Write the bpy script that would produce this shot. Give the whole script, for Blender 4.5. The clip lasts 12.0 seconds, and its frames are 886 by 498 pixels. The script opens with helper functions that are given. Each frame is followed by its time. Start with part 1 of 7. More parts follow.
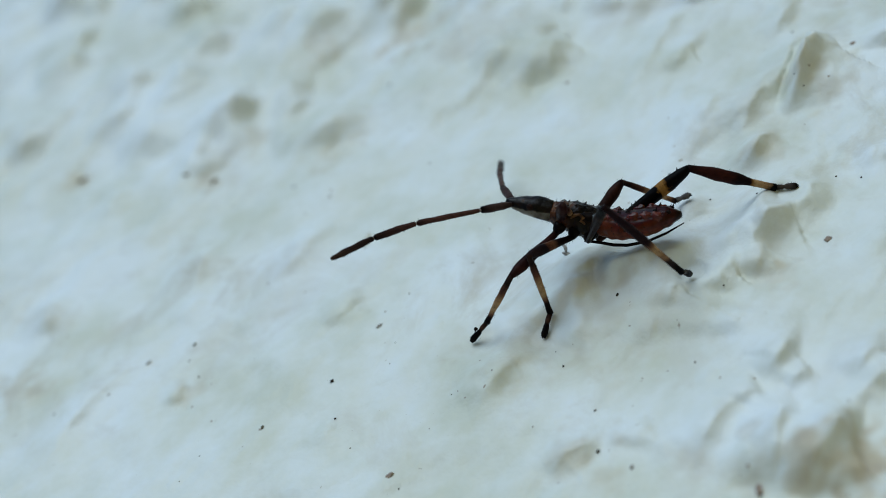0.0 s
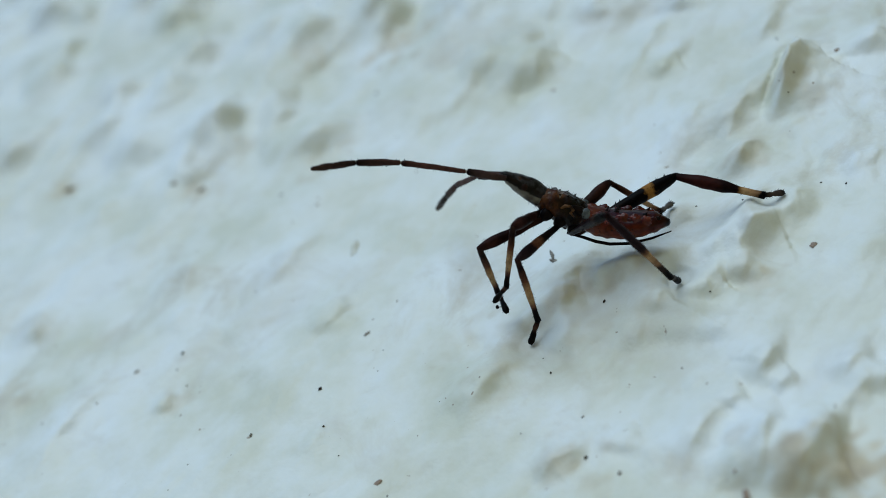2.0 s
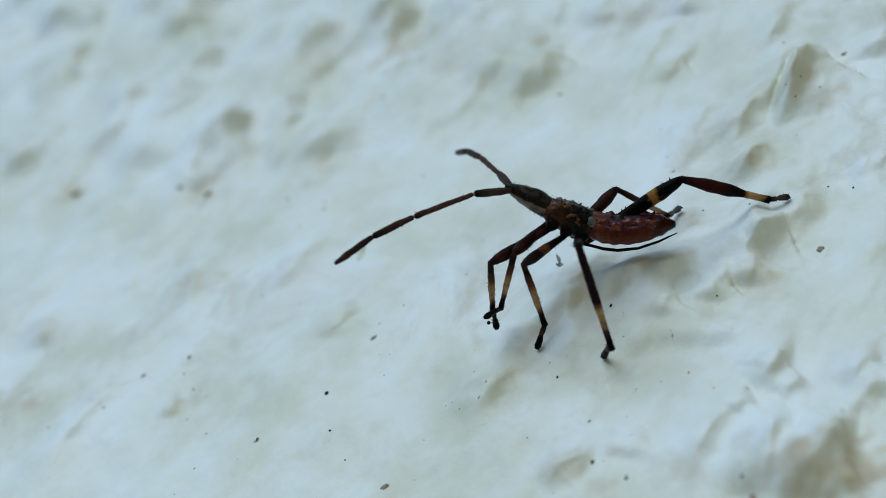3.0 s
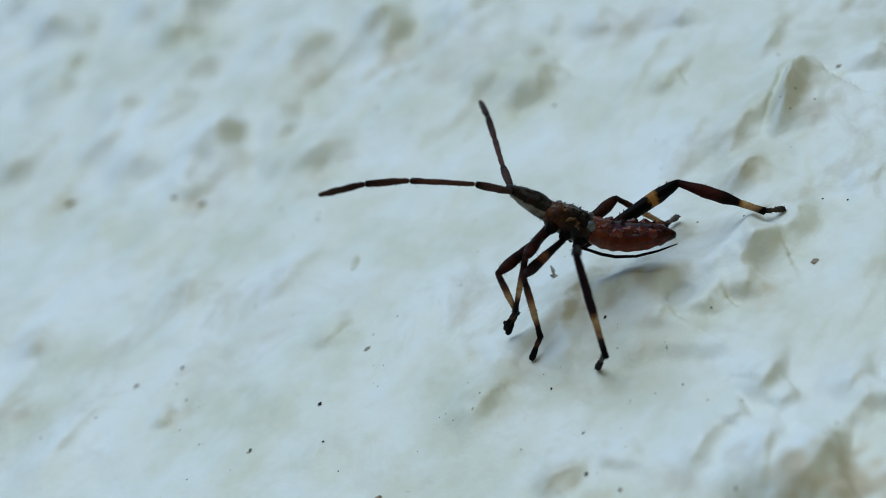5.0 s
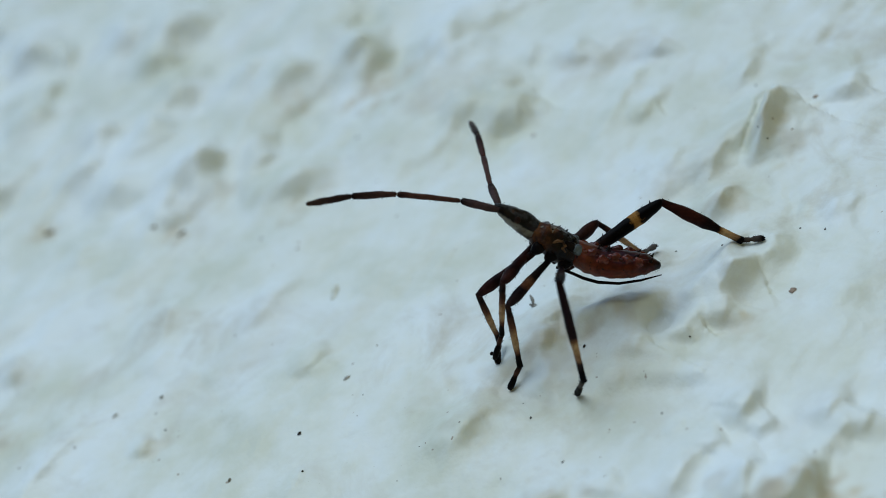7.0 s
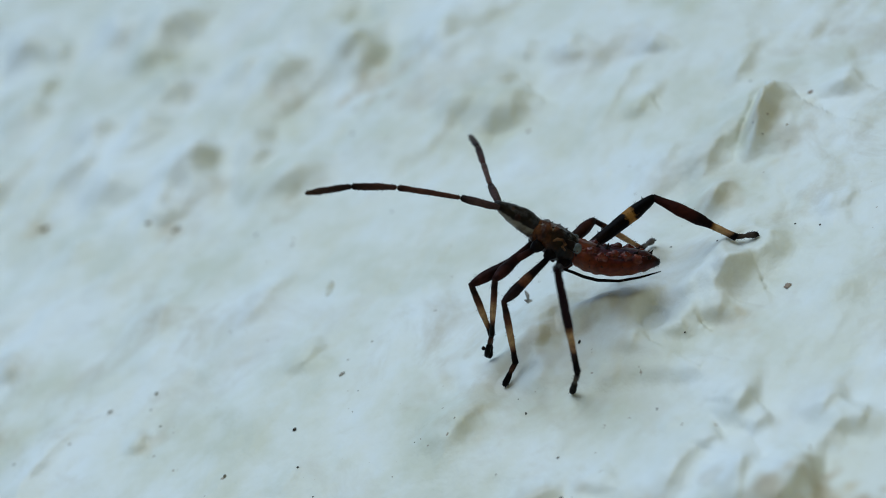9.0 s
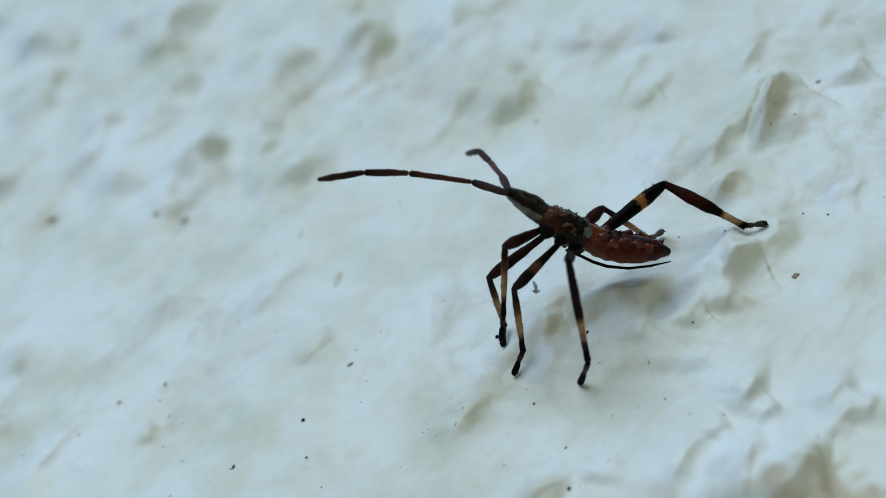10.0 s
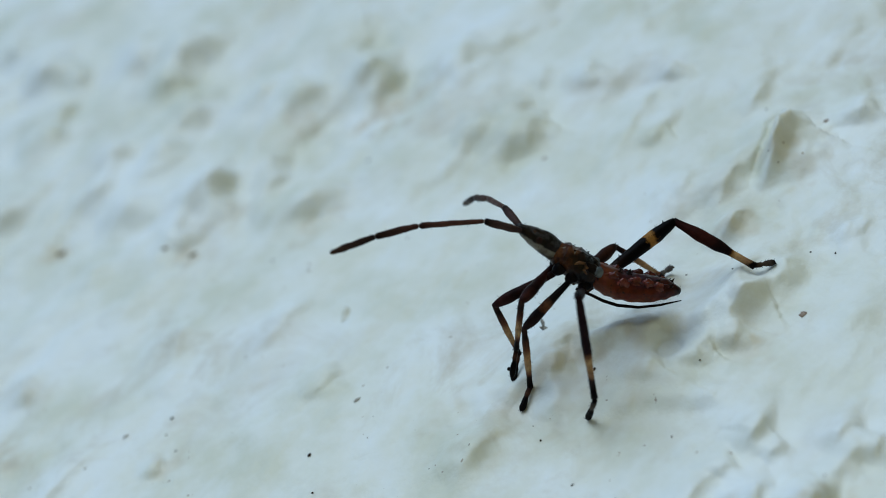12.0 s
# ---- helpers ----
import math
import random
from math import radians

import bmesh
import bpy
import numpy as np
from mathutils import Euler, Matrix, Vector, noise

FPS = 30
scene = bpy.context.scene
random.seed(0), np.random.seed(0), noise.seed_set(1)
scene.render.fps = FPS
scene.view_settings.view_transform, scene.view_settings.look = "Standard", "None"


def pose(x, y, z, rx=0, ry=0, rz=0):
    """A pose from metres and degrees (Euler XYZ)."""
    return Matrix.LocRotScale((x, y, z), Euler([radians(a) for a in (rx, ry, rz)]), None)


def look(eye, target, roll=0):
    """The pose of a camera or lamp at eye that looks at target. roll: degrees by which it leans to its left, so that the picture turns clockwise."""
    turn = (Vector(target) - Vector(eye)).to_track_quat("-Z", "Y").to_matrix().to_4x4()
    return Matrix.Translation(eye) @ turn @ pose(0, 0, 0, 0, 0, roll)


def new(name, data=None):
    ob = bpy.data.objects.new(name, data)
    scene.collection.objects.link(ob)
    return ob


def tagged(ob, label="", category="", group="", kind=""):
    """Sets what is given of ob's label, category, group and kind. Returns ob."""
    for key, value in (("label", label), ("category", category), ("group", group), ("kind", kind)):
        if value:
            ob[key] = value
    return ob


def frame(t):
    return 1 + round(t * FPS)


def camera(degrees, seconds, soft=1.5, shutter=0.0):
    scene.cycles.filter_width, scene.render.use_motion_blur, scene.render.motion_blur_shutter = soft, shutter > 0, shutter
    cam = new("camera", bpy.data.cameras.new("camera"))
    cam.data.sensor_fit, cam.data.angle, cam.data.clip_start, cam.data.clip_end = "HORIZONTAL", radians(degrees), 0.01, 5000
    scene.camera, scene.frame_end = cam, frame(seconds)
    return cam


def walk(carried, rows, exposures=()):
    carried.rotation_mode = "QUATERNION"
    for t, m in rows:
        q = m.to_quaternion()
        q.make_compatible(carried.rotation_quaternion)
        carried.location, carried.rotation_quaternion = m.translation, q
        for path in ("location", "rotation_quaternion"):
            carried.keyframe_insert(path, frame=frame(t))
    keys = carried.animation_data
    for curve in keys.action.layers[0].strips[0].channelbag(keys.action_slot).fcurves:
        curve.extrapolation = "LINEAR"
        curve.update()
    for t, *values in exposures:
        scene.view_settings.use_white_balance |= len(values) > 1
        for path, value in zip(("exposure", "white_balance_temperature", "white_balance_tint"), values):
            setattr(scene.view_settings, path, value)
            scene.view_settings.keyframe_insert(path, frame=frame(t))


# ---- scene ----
# ---- camera ----
cam = camera(30, 12.0, soft=0.9)
cam.data.dof.use_dof, cam.data.dof.focus_distance, cam.data.dof.aperture_fstop = True, 0.0635, 48.0
walk(cam, [
    (0, pose(-0.00000, -0.05663, 0.04114, 50.550, 22.322, -17.356)),
    (0.5, pose(-0.00000, -0.05662, 0.04114, 50.395, 22.321, -17.340)),
    (1, pose(0.00000, -0.05660, 0.04112, 50.063, 22.000, -17.765)),
    (1.5, pose(-0.00000, -0.05668, 0.04118, 50.554, 22.060, -17.776)),
    (2, pose(-0.00000, -0.05678, 0.04126, 50.596, 22.243, -17.906)),
    (2.5, pose(-0.00000, -0.05676, 0.04124, 50.717, 22.253, -17.817)),
    (3, pose(-0.00000, -0.05676, 0.04124, 50.822, 22.369, -17.699)),
    (5, pose(-0.00000, -0.05667, 0.04117, 51.184, 22.105, -17.751)),
    (5.5, pose(-0.00001, -0.05685, 0.04130, 51.364, 21.970, -18.106)),
    (6, pose(-0.00000, -0.05681, 0.04128, 51.430, 21.957, -18.138)),
    (6.5, pose(-0.00001, -0.05687, 0.04131, 51.666, 21.834, -18.274)),
    (7, pose(-0.00001, -0.05679, 0.04125, 51.978, 21.677, -18.365)),
    (9, pose(-0.00001, -0.05677, 0.04124, 51.765, 21.614, -18.550)),
    (9.5, pose(-0.00001, -0.05685, 0.04130, 51.308, 21.765, -18.607)),
    (10, pose(-0.00001, -0.05682, 0.04128, 51.495, 21.858, -18.381)),
    (10.5, pose(-0.00000, -0.05683, 0.04128, 51.766, 22.104, -17.880)),
    (11, pose(-0.00000, -0.05681, 0.04127, 52.366, 22.164, -17.586)),
    (11.5, pose(-0.00001, -0.05689, 0.04132, 52.686, 21.997, -17.742)),
    (12, pose(-0.00001, -0.05691, 0.04133, 52.931, 21.717, -17.891)),
], [(0, -0.51, 5190, -1.2), (12, -0.51, 5190, -1.2)])

# ---- light: open shade under a bright sky ----
world = bpy.data.worlds.new("sky")
scene.world = world
world.use_nodes = True
wn = world.node_tree.nodes
sky = wn.new("ShaderNodeTexSky")
sky.sky_type, sky.sun_disc = "NISHITA", False
sky.sun_elevation, sky.sun_rotation = radians(67), radians(2)
wn["Background"].inputs["Strength"].default_value = 0.092
world.node_tree.links.new(sky.outputs[0], wn["Background"].inputs["Color"])
sun = new("sun", bpy.data.lights.new("sun", "SUN"))
sun.data.energy, sun.data.angle, sun.data.color = 2.45, radians(55), (1.0, 0.97, 0.90)
SUN_EL, SUN_AZ = radians(67), radians(88)
sun.matrix_world = look((math.cos(SUN_EL) * math.cos(SUN_AZ), math.cos(SUN_EL) * math.sin(SUN_AZ), math.sin(SUN_EL)), (0, 0, 0))

MM = 0.001


# ---- materials ----
class Mat:
    """A node material with short ways to add nodes."""

    def __init__(self, name):
        self.m = bpy.data.materials.new(name)
        self.m.use_nodes = True
        self.t = self.m.node_tree
        self.b = self.t.nodes["Principled BSDF"]
        self.obj = self.t.nodes.new("ShaderNodeTexCoord").outputs["Object"]

    def put(self, where, value):
        if isinstance(value, bpy.types.NodeSocket):
            self.t.links.new(value, where)
        else:
            where.default_value = value

    def noise(self, scale, detail=3.0, rough=0.55, vector=None, distortion=0.0):
        n = self.t.nodes.new("ShaderNodeTexNoise")
        n.inputs["Scale"].default_value, n.inputs["Detail"].default_value = scale, detail
        n.inputs["Roughness"].default_value, n.inputs["Distortion"].default_value = rough, distortion
        self.put(n.inputs["Vector"], vector or self.obj)
        return n.outputs["Fac"]

    def ramp(self, fac, stops):
        n = self.t.nodes.new("ShaderNodeValToRGB")
        e = n.color_ramp.elements
        while len(e) < len(stops):
            e.new(1.0)
        for i, (p, c) in enumerate(stops):
            e[i].position, e[i].color = p, (*c, 1) if len(c) == 3 else c
        self.put(n.inputs[0], fac)
        return n.outputs[0]

    def grey(self, fac, a, b):
        n = self.t.nodes.new("ShaderNodeMapRange")
        n.inputs["From Min"].default_value, n.inputs["From Max"].default_value = a, b
        self.put(n.inputs["Value"], fac)
        return n.outputs[0]

    def math(self, op, a, b):
        n = self.t.nodes.new("ShaderNodeMath")
        n.operation = op
        self.put(n.inputs[0], a), self.put(n.inputs[1], b)
        return n.outputs[0]

    def mix(self, fac, a, b, mode="MIX"):
        n = self.t.nodes.new("ShaderNodeMix")
        n.data_type, n.blend_type = "RGBA", mode
        self.put(n.inputs["Factor"], fac)
        self.put(n.inputs["A"], (*a, 1) if isinstance(a, tuple) else a)
        self.put(n.inputs["B"], (*b, 1) if isinstance(b, tuple) else b)
        return n.outputs["Result"]

    def axis(self, which):
        n = self.t.nodes.new("ShaderNodeSeparateXYZ")
        self.put(n.inputs[0], self.obj)
        return n.outputs[which]

    def done(self, colour, rough=0.5, bump=None, strength=0.3, distance=0.0001, spec=0.5, coat=0.0):
        self.put(self.b.inputs["Base Color"], (*colour, 1) if isinstance(colour, tuple) else colour)
        self.put(self.b.inputs["Roughness"], rough)
        self.b.inputs["Specular IOR Level"].default_value = spec
        self.b.inputs["Coat Weight"].default_value = coat
        self.b.inputs["Coat Roughness"].default_value = 0.15
        if bump is not None:
            n = self.t.nodes.new("ShaderNodeBump")
            n.inputs["Strength"].default_value, n.inputs["Distance"].default_value = strength, distance
            self.put(n.inputs["Height"], bump)
            self.t.links.new(n.outputs[0], self.b.inputs["Normal"])
            if coat:
                self.t.links.new(n.outputs[0], self.b.inputs["Coat Normal"])
        return self.m


def plaster_material():
    """White masonry paint over rough stucco: faint grey-green wash, tan grime, painted ridge shade and pin-head dirt.
    """
    m = Mat("white_masonry_paint")
    wash = m.ramp(m.noise(150, 5, 0.6), [(0.36, (0.66, 0.67, 0.56)), (0.5, (0.77, 0.79, 0.74)), (0.62, (0.82, 0.85, 0.85))])
    tan_tint = m.math("MULTIPLY", m.grey(m.noise(230, 6, 0.65, distortion=0.6), 0.5, 0.75), m.grey(m.noise(75, 3, 0.5), 0.42, 0.62))
    c = m.mix(m.math("MULTIPLY", tan_tint, 0.8), wash, (0.48, 0.43, 0.32))
    # per-vertex tan: stains, plus the shade painted on the ridge face
    dirt = m.t.nodes.new("ShaderNodeAttribute")
    dirt.attribute_name = "tan_tint"
    c = m.mix(dirt.outputs["Fac"], c, m.ramp(m.noise(900, 4), [(0.35, (0.38, 0.29, 0.16)), (0.65, (0.58, 0.49, 0.31))]))
    fleck = m.grey(m.noise(2600, 2, 0.5), 0.745, 0.78)
    c = m.mix(fleck, c, (0.36, 0.31, 0.24))
    fine = m.math("ADD", m.noise(900, 5, 0.6), m.math("MULTIPLY", m.noise(3500, 3, 0.6), 0.25))
    rough = m.grey(m.noise(300, 3), -0.6, 1.6)
    return m.done(c, rough, fine, 0.3, 0.0003, spec=0.45)


def banded(name, length, stops, rough=0.32, speck=0.5):
    """Insect cuticle whose colours follow one another along the limb (stops as shares of the length in mm)."""
    m = Mat(name)
    x = m.grey(m.axis(0), 0.0, length * MM)
    wobble = m.math("MULTIPLY", m.math("SUBTRACT", m.noise(3200, 4, 0.6), 0.5), 0.14)
    c = m.ramp(m.math("ADD", x, wobble), stops)
    dark = m.ramp(m.noise(5500, 4, 0.6), [(0.35, (0.45, 0.42, 0.42)), (0.62, (1.15, 1.1, 1.05))])
    c = m.mix(speck, c, dark, "MULTIPLY")
    return m.done(c, m.grey(m.noise(3000, 3), -1.2 + rough, 2.2 + rough), m.noise(9000, 3), 0.4, 0.00003, spec=0.035)


BLACK, BROWN, RED, TAN = (0.002, 0.0015, 0.002), (0.009, 0.0036, 0.004), (0.036, 0.0125, 0.011), (0.40, 0.26, 0.13)
YELLOW = (0.26, 0.13, 0.03)


def mottled(name, low, high, scale=2200, rough=0.35, coat=0.0):
    m = Mat(name)
    c = m.ramp(m.noise(scale, 5, 0.65), [(0.36, low), (0.66, high)])
    return m.done(c, rough, m.noise(scale * 3, 4), 0.5, 0.00004, spec=0.05, coat=coat)


def abdomen_material():
    """Skin from dark red on the back to orange-brown on the belly, brighter at the shoulder, freckled, with a dark tip."""
    m = Mat("abdomen_skin")
    z = m.math("ADD", m.axis(2), m.math("MULTIPLY", m.math("SUBTRACT", m.noise(1500, 5, 0.65), 0.5), 0.0011))
    c = m.ramp(m.grey(z, -0.75 * MM, 0.45 * MM), [(0.0, (0.12, 0.027, 0.005)), (0.35, (0.085, 0.012, 0.003)), (0.6, (0.044, 0.0045, 0.003)), (1.0, (0.022, 0.003, 0.003))])
    c = m.mix(m.math("MULTIPLY", m.grey(m.math("ADD", m.axis(0), m.math("MULTIPLY", m.noise(1400, 3), 0.0006)), 1.45 * MM, 0.8 * MM), 0.75), c, (0.13, 0.032, 0.010))
    c = m.mix(0.7, c, m.ramp(m.noise(2600, 4, 0.65), [(0.36, (0.35, 0.3, 0.3)), (0.6, (1.1, 1.1, 1.1))]), "MULTIPLY")
    c = m.mix(m.grey(m.noise(4600, 2), 0.64, 0.69), c, (0.015, 0.005, 0.005))
    c = m.mix(m.math("MULTIPLY", m.grey(m.axis(0), 2.95 * MM, 3.25 * MM), 0.9), c, BLACK)
    return m.done(c, 0.3, m.noise(1900, 3, 0.5), 0.6, 0.00012, spec=0.1, coat=0.12)


def head_material():
    """A pale grey-beige cheek below, a black band through the eye, a painted grey-brown highlight above it and a black
    crown.
    """
    m = Mat("head_cuticle")
    z = m.math("ADD", m.axis(2), m.math("MULTIPLY", m.math("SUBTRACT", m.noise(2200, 4), 0.5), 0.0003))
    z = m.math("ADD", z, m.math("MULTIPLY", m.grey(m.axis(0), 1.0 * MM, 0.1 * MM), -0.00010))
    black = m.ramp(m.noise(2500, 4), [(0.4, (0.003, 0.003, 0.003)), (0.75, (0.016, 0.009, 0.008))])
    cheek = m.ramp(m.noise(2600, 4), [(0.35, (0.10, 0.088, 0.07)), (0.7, (0.24, 0.215, 0.175))])
    # highlight along the upper head, put into the base colour
    painted_sheen = m.ramp(m.noise(3000, 4), [(0.38, (0.006, 0.005, 0.005)), (0.6, (0.045, 0.042, 0.044)), (0.72, (0.06, 0.034, 0.022))])
    c = m.mix(m.grey(z, 0.0, -0.07 * MM), black, cheek)
    c = m.mix(m.math("MULTIPLY", m.grey(z, 0.18 * MM, 0.25 * MM), m.grey(z, 0.43 * MM, 0.36 * MM)), c, painted_sheen)
    c = m.mix(m.grey(z, -0.30 * MM, -0.36 * MM), c, (0.02, 0.014, 0.012))
    return m.done(c, 0.28, m.noise(4000, 3), 0.6, 0.00006, spec=0.12)


def thorax_material():
    """Ochre collar in front, black behind and below."""
    m = Mat("thorax_cuticle")
    v = m.math("ADD", m.axis(0), m.math("MULTIPLY", m.math("SUBTRACT", m.noise(1000, 3, distortion=0.5), 0.5), 0.0026))
    front = m.math("MULTIPLY", m.grey(v, 0.95 * MM, 1.25 * MM), m.grey(m.axis(2), -0.5 * MM, -0.2 * MM))
    c = m.mix(front, m.ramp(m.noise(2200, 5), [(0.4, (0.002, 0.0015, 0.002)), (0.68, (0.024, 0.010, 0.006))]),
              m.ramp(m.noise(1800, 4), [(0.36, (0.005, 0.0025, 0.002)), (0.5, (0.036, 0.011, 0.005)), (0.70, (0.14, 0.055, 0.017))]))
    c = m.mix(m.grey(m.noise(1400, 3, 0.6, distortion=1.0), 0.68, 0.73), c, (0.15, 0.12, 0.09))
    return m.done(c, 0.28, m.noise(2200, 4), 0.9, 0.00018, spec=0.08, coat=0.15)


def lobe_material():
    """Swollen pinkish flesh with darker freckles."""
    m = Mat("lobe_flesh")
    c = m.ramp(m.noise(2600, 4, 0.6), [(0.38, (0.03, 0.004, 0.003)), (0.55, (0.09, 0.017, 0.011)), (0.7, (0.19, 0.062, 0.045))])
    c = m.mix(m.grey(m.noise(5200, 2), 0.66, 0.71), c, (0.03, 0.008, 0.008))
    return m.done(c, 0.24, m.noise(4200, 3), 0.5, 0.00007, spec=0.12, coat=0.3)


PLASTER = plaster_material()
LOBE = lobe_material()
HEAD, THORAX, ABDOMEN = head_material(), thorax_material(), abdomen_material()
CUTICLE = mottled("black_cuticle", (0.002, 0.0015, 0.002), (0.010, 0.006, 0.005))
PLATE = mottled("grey_plate", (0.012, 0.013, 0.015), (0.13, 0.145, 0.15), 2600, 0.25, 0.2)
OCHRE = mottled("ochre_ridge", (0.02, 0.009, 0.005), (0.20, 0.10, 0.04), 2200, 0.3, 0.1)
JOINT = mottled("joint_membrane", (0.16, 0.12, 0.10), (0.34, 0.29, 0.26), 3000, 0.5, 0.0)
EYE = mottled("eye_surface", (0.012, 0.006, 0.005), (0.03, 0.014, 0.01), 6000, 0.3, 0.0)
BRISTLE = mottled("bristle_brown", (0.006, 0.004, 0.003), (0.02, 0.013, 0.01), 3000, 0.5, 0.0)
SPECK = mottled("dirt_dark", (0.02, 0.018, 0.016), (0.07, 0.055, 0.04), 2500, 0.85, 0.0)
OLIVE = mottled("dirt_olive", (0.09, 0.08, 0.055), (0.22, 0.20, 0.14), 2500, 0.85, 0.0)
DUST = mottled("dust_grey", (0.27, 0.25, 0.22), (0.44, 0.41, 0.37), 2500, 0.85, 0.0)
RUST = mottled("dirt_rusty", (0.26, 0.20, 0.16), (0.42, 0.34, 0.28), 2500, 0.85, 0.0)
CHAFF = mottled("chaff_straw", (0.16, 0.13, 0.08), (0.36, 0.31, 0.21), 2500, 0.7, 0.0)
SCRAP = mottled("scrap_grey", (0.10, 0.09, 0.08), (0.42, 0.40, 0.35), 3500, 0.6, 0.0)
STRAW = mottled("dried_straw", (0.58, 0.57, 0.47), (0.74, 0.74, 0.67), 1800, 0.7, 0.0)


# ---- relief of the plaster ----
LATTICES = [np.random.RandomState(seed).rand(64, 64) for seed in range(12)]


def value_noise(x, y, step, seed):
    """Smooth noise from -1 to 1 with features of about step mm."""
    g = LATTICES[seed]
    u, v = x / step + 17.3, y / step + 9.7
    i, j = np.floor(u).astype(int), np.floor(v).astype(int)
    a, b = u - i, v - j
    a, b = a * a * a * (a * (a * 6 - 15) + 10), b * b * b * (b * (b * 6 - 15) + 10)
    p = lambda di, dj: g[(i + di) % 64, (j + dj) % 64]
    return 2 * ((p(0, 0) * (1 - a) + p(1, 0) * a) * (1 - b) + (p(0, 1) * (1 - a) + p(1, 1) * a) * b) - 1


def smooth(a, b, v):
    t = np.clip((v - a) / (b - a), 0, 1)
    return t * t * (3 - 2 * t)


TROWEL = radians(38)
CRESTS, LUMPS = [], []


def soft_abs(v):
    return np.sqrt(v * v + 0.003) - 0.0548


def crest(rise, face, lee, start, end, *line):
    """A lip where the wet coat dragged off the trowel: rise, width of the steep face on its right and of the slope on its
    left, shares of its length over which it fades in and out, then points along it (mm)."""
    CRESTS.append((rise, face, lee, start, end, line))


def lump(x, y, radius, rise):
    """A soft round lump, steeper on its near side (mm)."""
    LUMPS.append((x, y, radius, rise))


# ridge the insect stands over
crest(0.51, 2.35, 2.79, 0.50, 0.50, (-2.8, -10.1), (-0.8, -9.2), (1.1, -8.3), (2.5, -7.7))
crest(1.14, 1.40, 1.43, 0.10, 0.28, (1.7, -8.5), (2.6, -7.9), (3.6, -6.8), (4.4, -6.1), (4.9, -6.1), (5.4, -6.8), (6.5, -7.4), (7.6, -7.7), (8.8, -7.7), (9.9, -7.9))
crest(0.22, 0.32, 0.57, 0.30, 0.50, (7.1, -6.4), (7.6, -6.3), (8.2, -5.9))
# torn skin of paint and the mound by the hind foot
crest(0.13, 0.21, 0.50, 0.20, 0.20, (9.0, -6.0), (9.7, -6.0), (10.4, -6.3), (10.9, -6.1), (11.4, -6.3), (11.9, -6.6))
crest(1.25, 0.79, 1.13, 0.35, 0.50, (9.8, -9.8), (10.6, -9.1), (11.6, -8.4), (12.3, -8.1), (13.2, -8.8), (13.8, -9.6))
crest(0.10, 0.21, 0.49, 0.30, 0.40, (13.0, -7.6), (13.4, -8.0), (13.7, -8.1), (14.1, -8.8))
crest(0.54, 0.87, 1.37, 0.40, 0.45, (9.5, -10.9), (10.1, -10.2), (10.5, -9.8), (10.9, -9.6))
crest(0.48, 0.87, 1.24, 0.40, 0.45, (8.0, -10.7), (8.6, -10.0), (9.1, -9.7), (9.7, -9.8))
crest(0.44, 0.67, 1.03, 0.40, 0.45, (6.2, -10.3), (6.8, -9.6), (7.2, -9.4), (7.6, -9.5))
crest(0.42, 0.68, 0.84, 0.40, 0.40, (9.0, -9.0), (9.7, -8.4), (10.3, -8.2), (10.9, -8.3))
crest(0.26, 0.76, 1.02, 0.40, 0.40, (5.0, -11.4), (5.6, -10.4), (6.4, -9.8))
crest(0.30, 1.01, 1.34, 0.40, 0.40, (6.5, -12.1), (7.5, -11.1), (8.3, -11.1))
crest(0.25, 0.84, 1.13, 0.40, 0.40, (7.6, -13.2), (8.4, -12.2), (8.9, -11.9))
# lips and hollows before the mound
crest(0.64, 0.62, 1.09, 0.45, 0.40, (7.4, -15.7), (7.9, -15.5), (8.3, -15.4), (8.7, -15.0), (9.1, -14.9), (9.6, -15.1))
crest(0.53, 0.56, 0.81, 0.40, 0.40, (10.0, -17.7), (10.7, -17.3), (11.3, -17.0), (12.0, -17.1))
crest(0.20, 0.33, 0.56, 0.40, 0.40, (8.1, -16.5), (8.7, -16.4), (9.3, -16.5))
crest(0.12, 0.22, 0.58, 0.40, 0.40, (5.6, -14.4), (6.1, -14.4), (6.7, -14.3))
crest(0.58, 0.71, 1.26, 0.40, 0.50, (4.0, -18.0), (4.5, -17.3), (5.1, -16.7), (5.9, -16.2), (6.5, -16.1), (7.4, -16.3))
crest(0.29, 0.61, 0.94, 0.40, 0.40, (6.4, -16.4), (6.9, -16.1), (7.5, -16.1))
crest(1.19, 0.92, 1.10, 0.35, 0.40, (5.6, -20.0), (6.3, -19.0), (7.0, -18.2), (7.6, -17.7), (8.2, -17.7))
crest(1.46, 1.13, 1.20, 0.35, 0.40, (6.6, -21.2), (7.4, -20.2), (8.1, -19.7), (8.7, -19.5), (9.4, -19.9))
crest(0.39, 0.72, 0.83, 0.40, 0.40, (-0.5, -14.8), (0.2, -14.4), (1.0, -14.5), (1.8, -14.9))
crest(0.24, 0.71, 0.95, 0.40, 0.40, (2.5, -15.7), (3.1, -15.2), (3.8, -15.1))
crest(0.31, 0.46, 0.61, 0.40, 0.40, (9.7, -18.9), (10.4, -18.3), (11.1, -18.4))
crest(0.45, 0.59, 0.91, 0.40, 0.40, (10.9, -19.0), (11.6, -18.3), (12.2, -17.8))
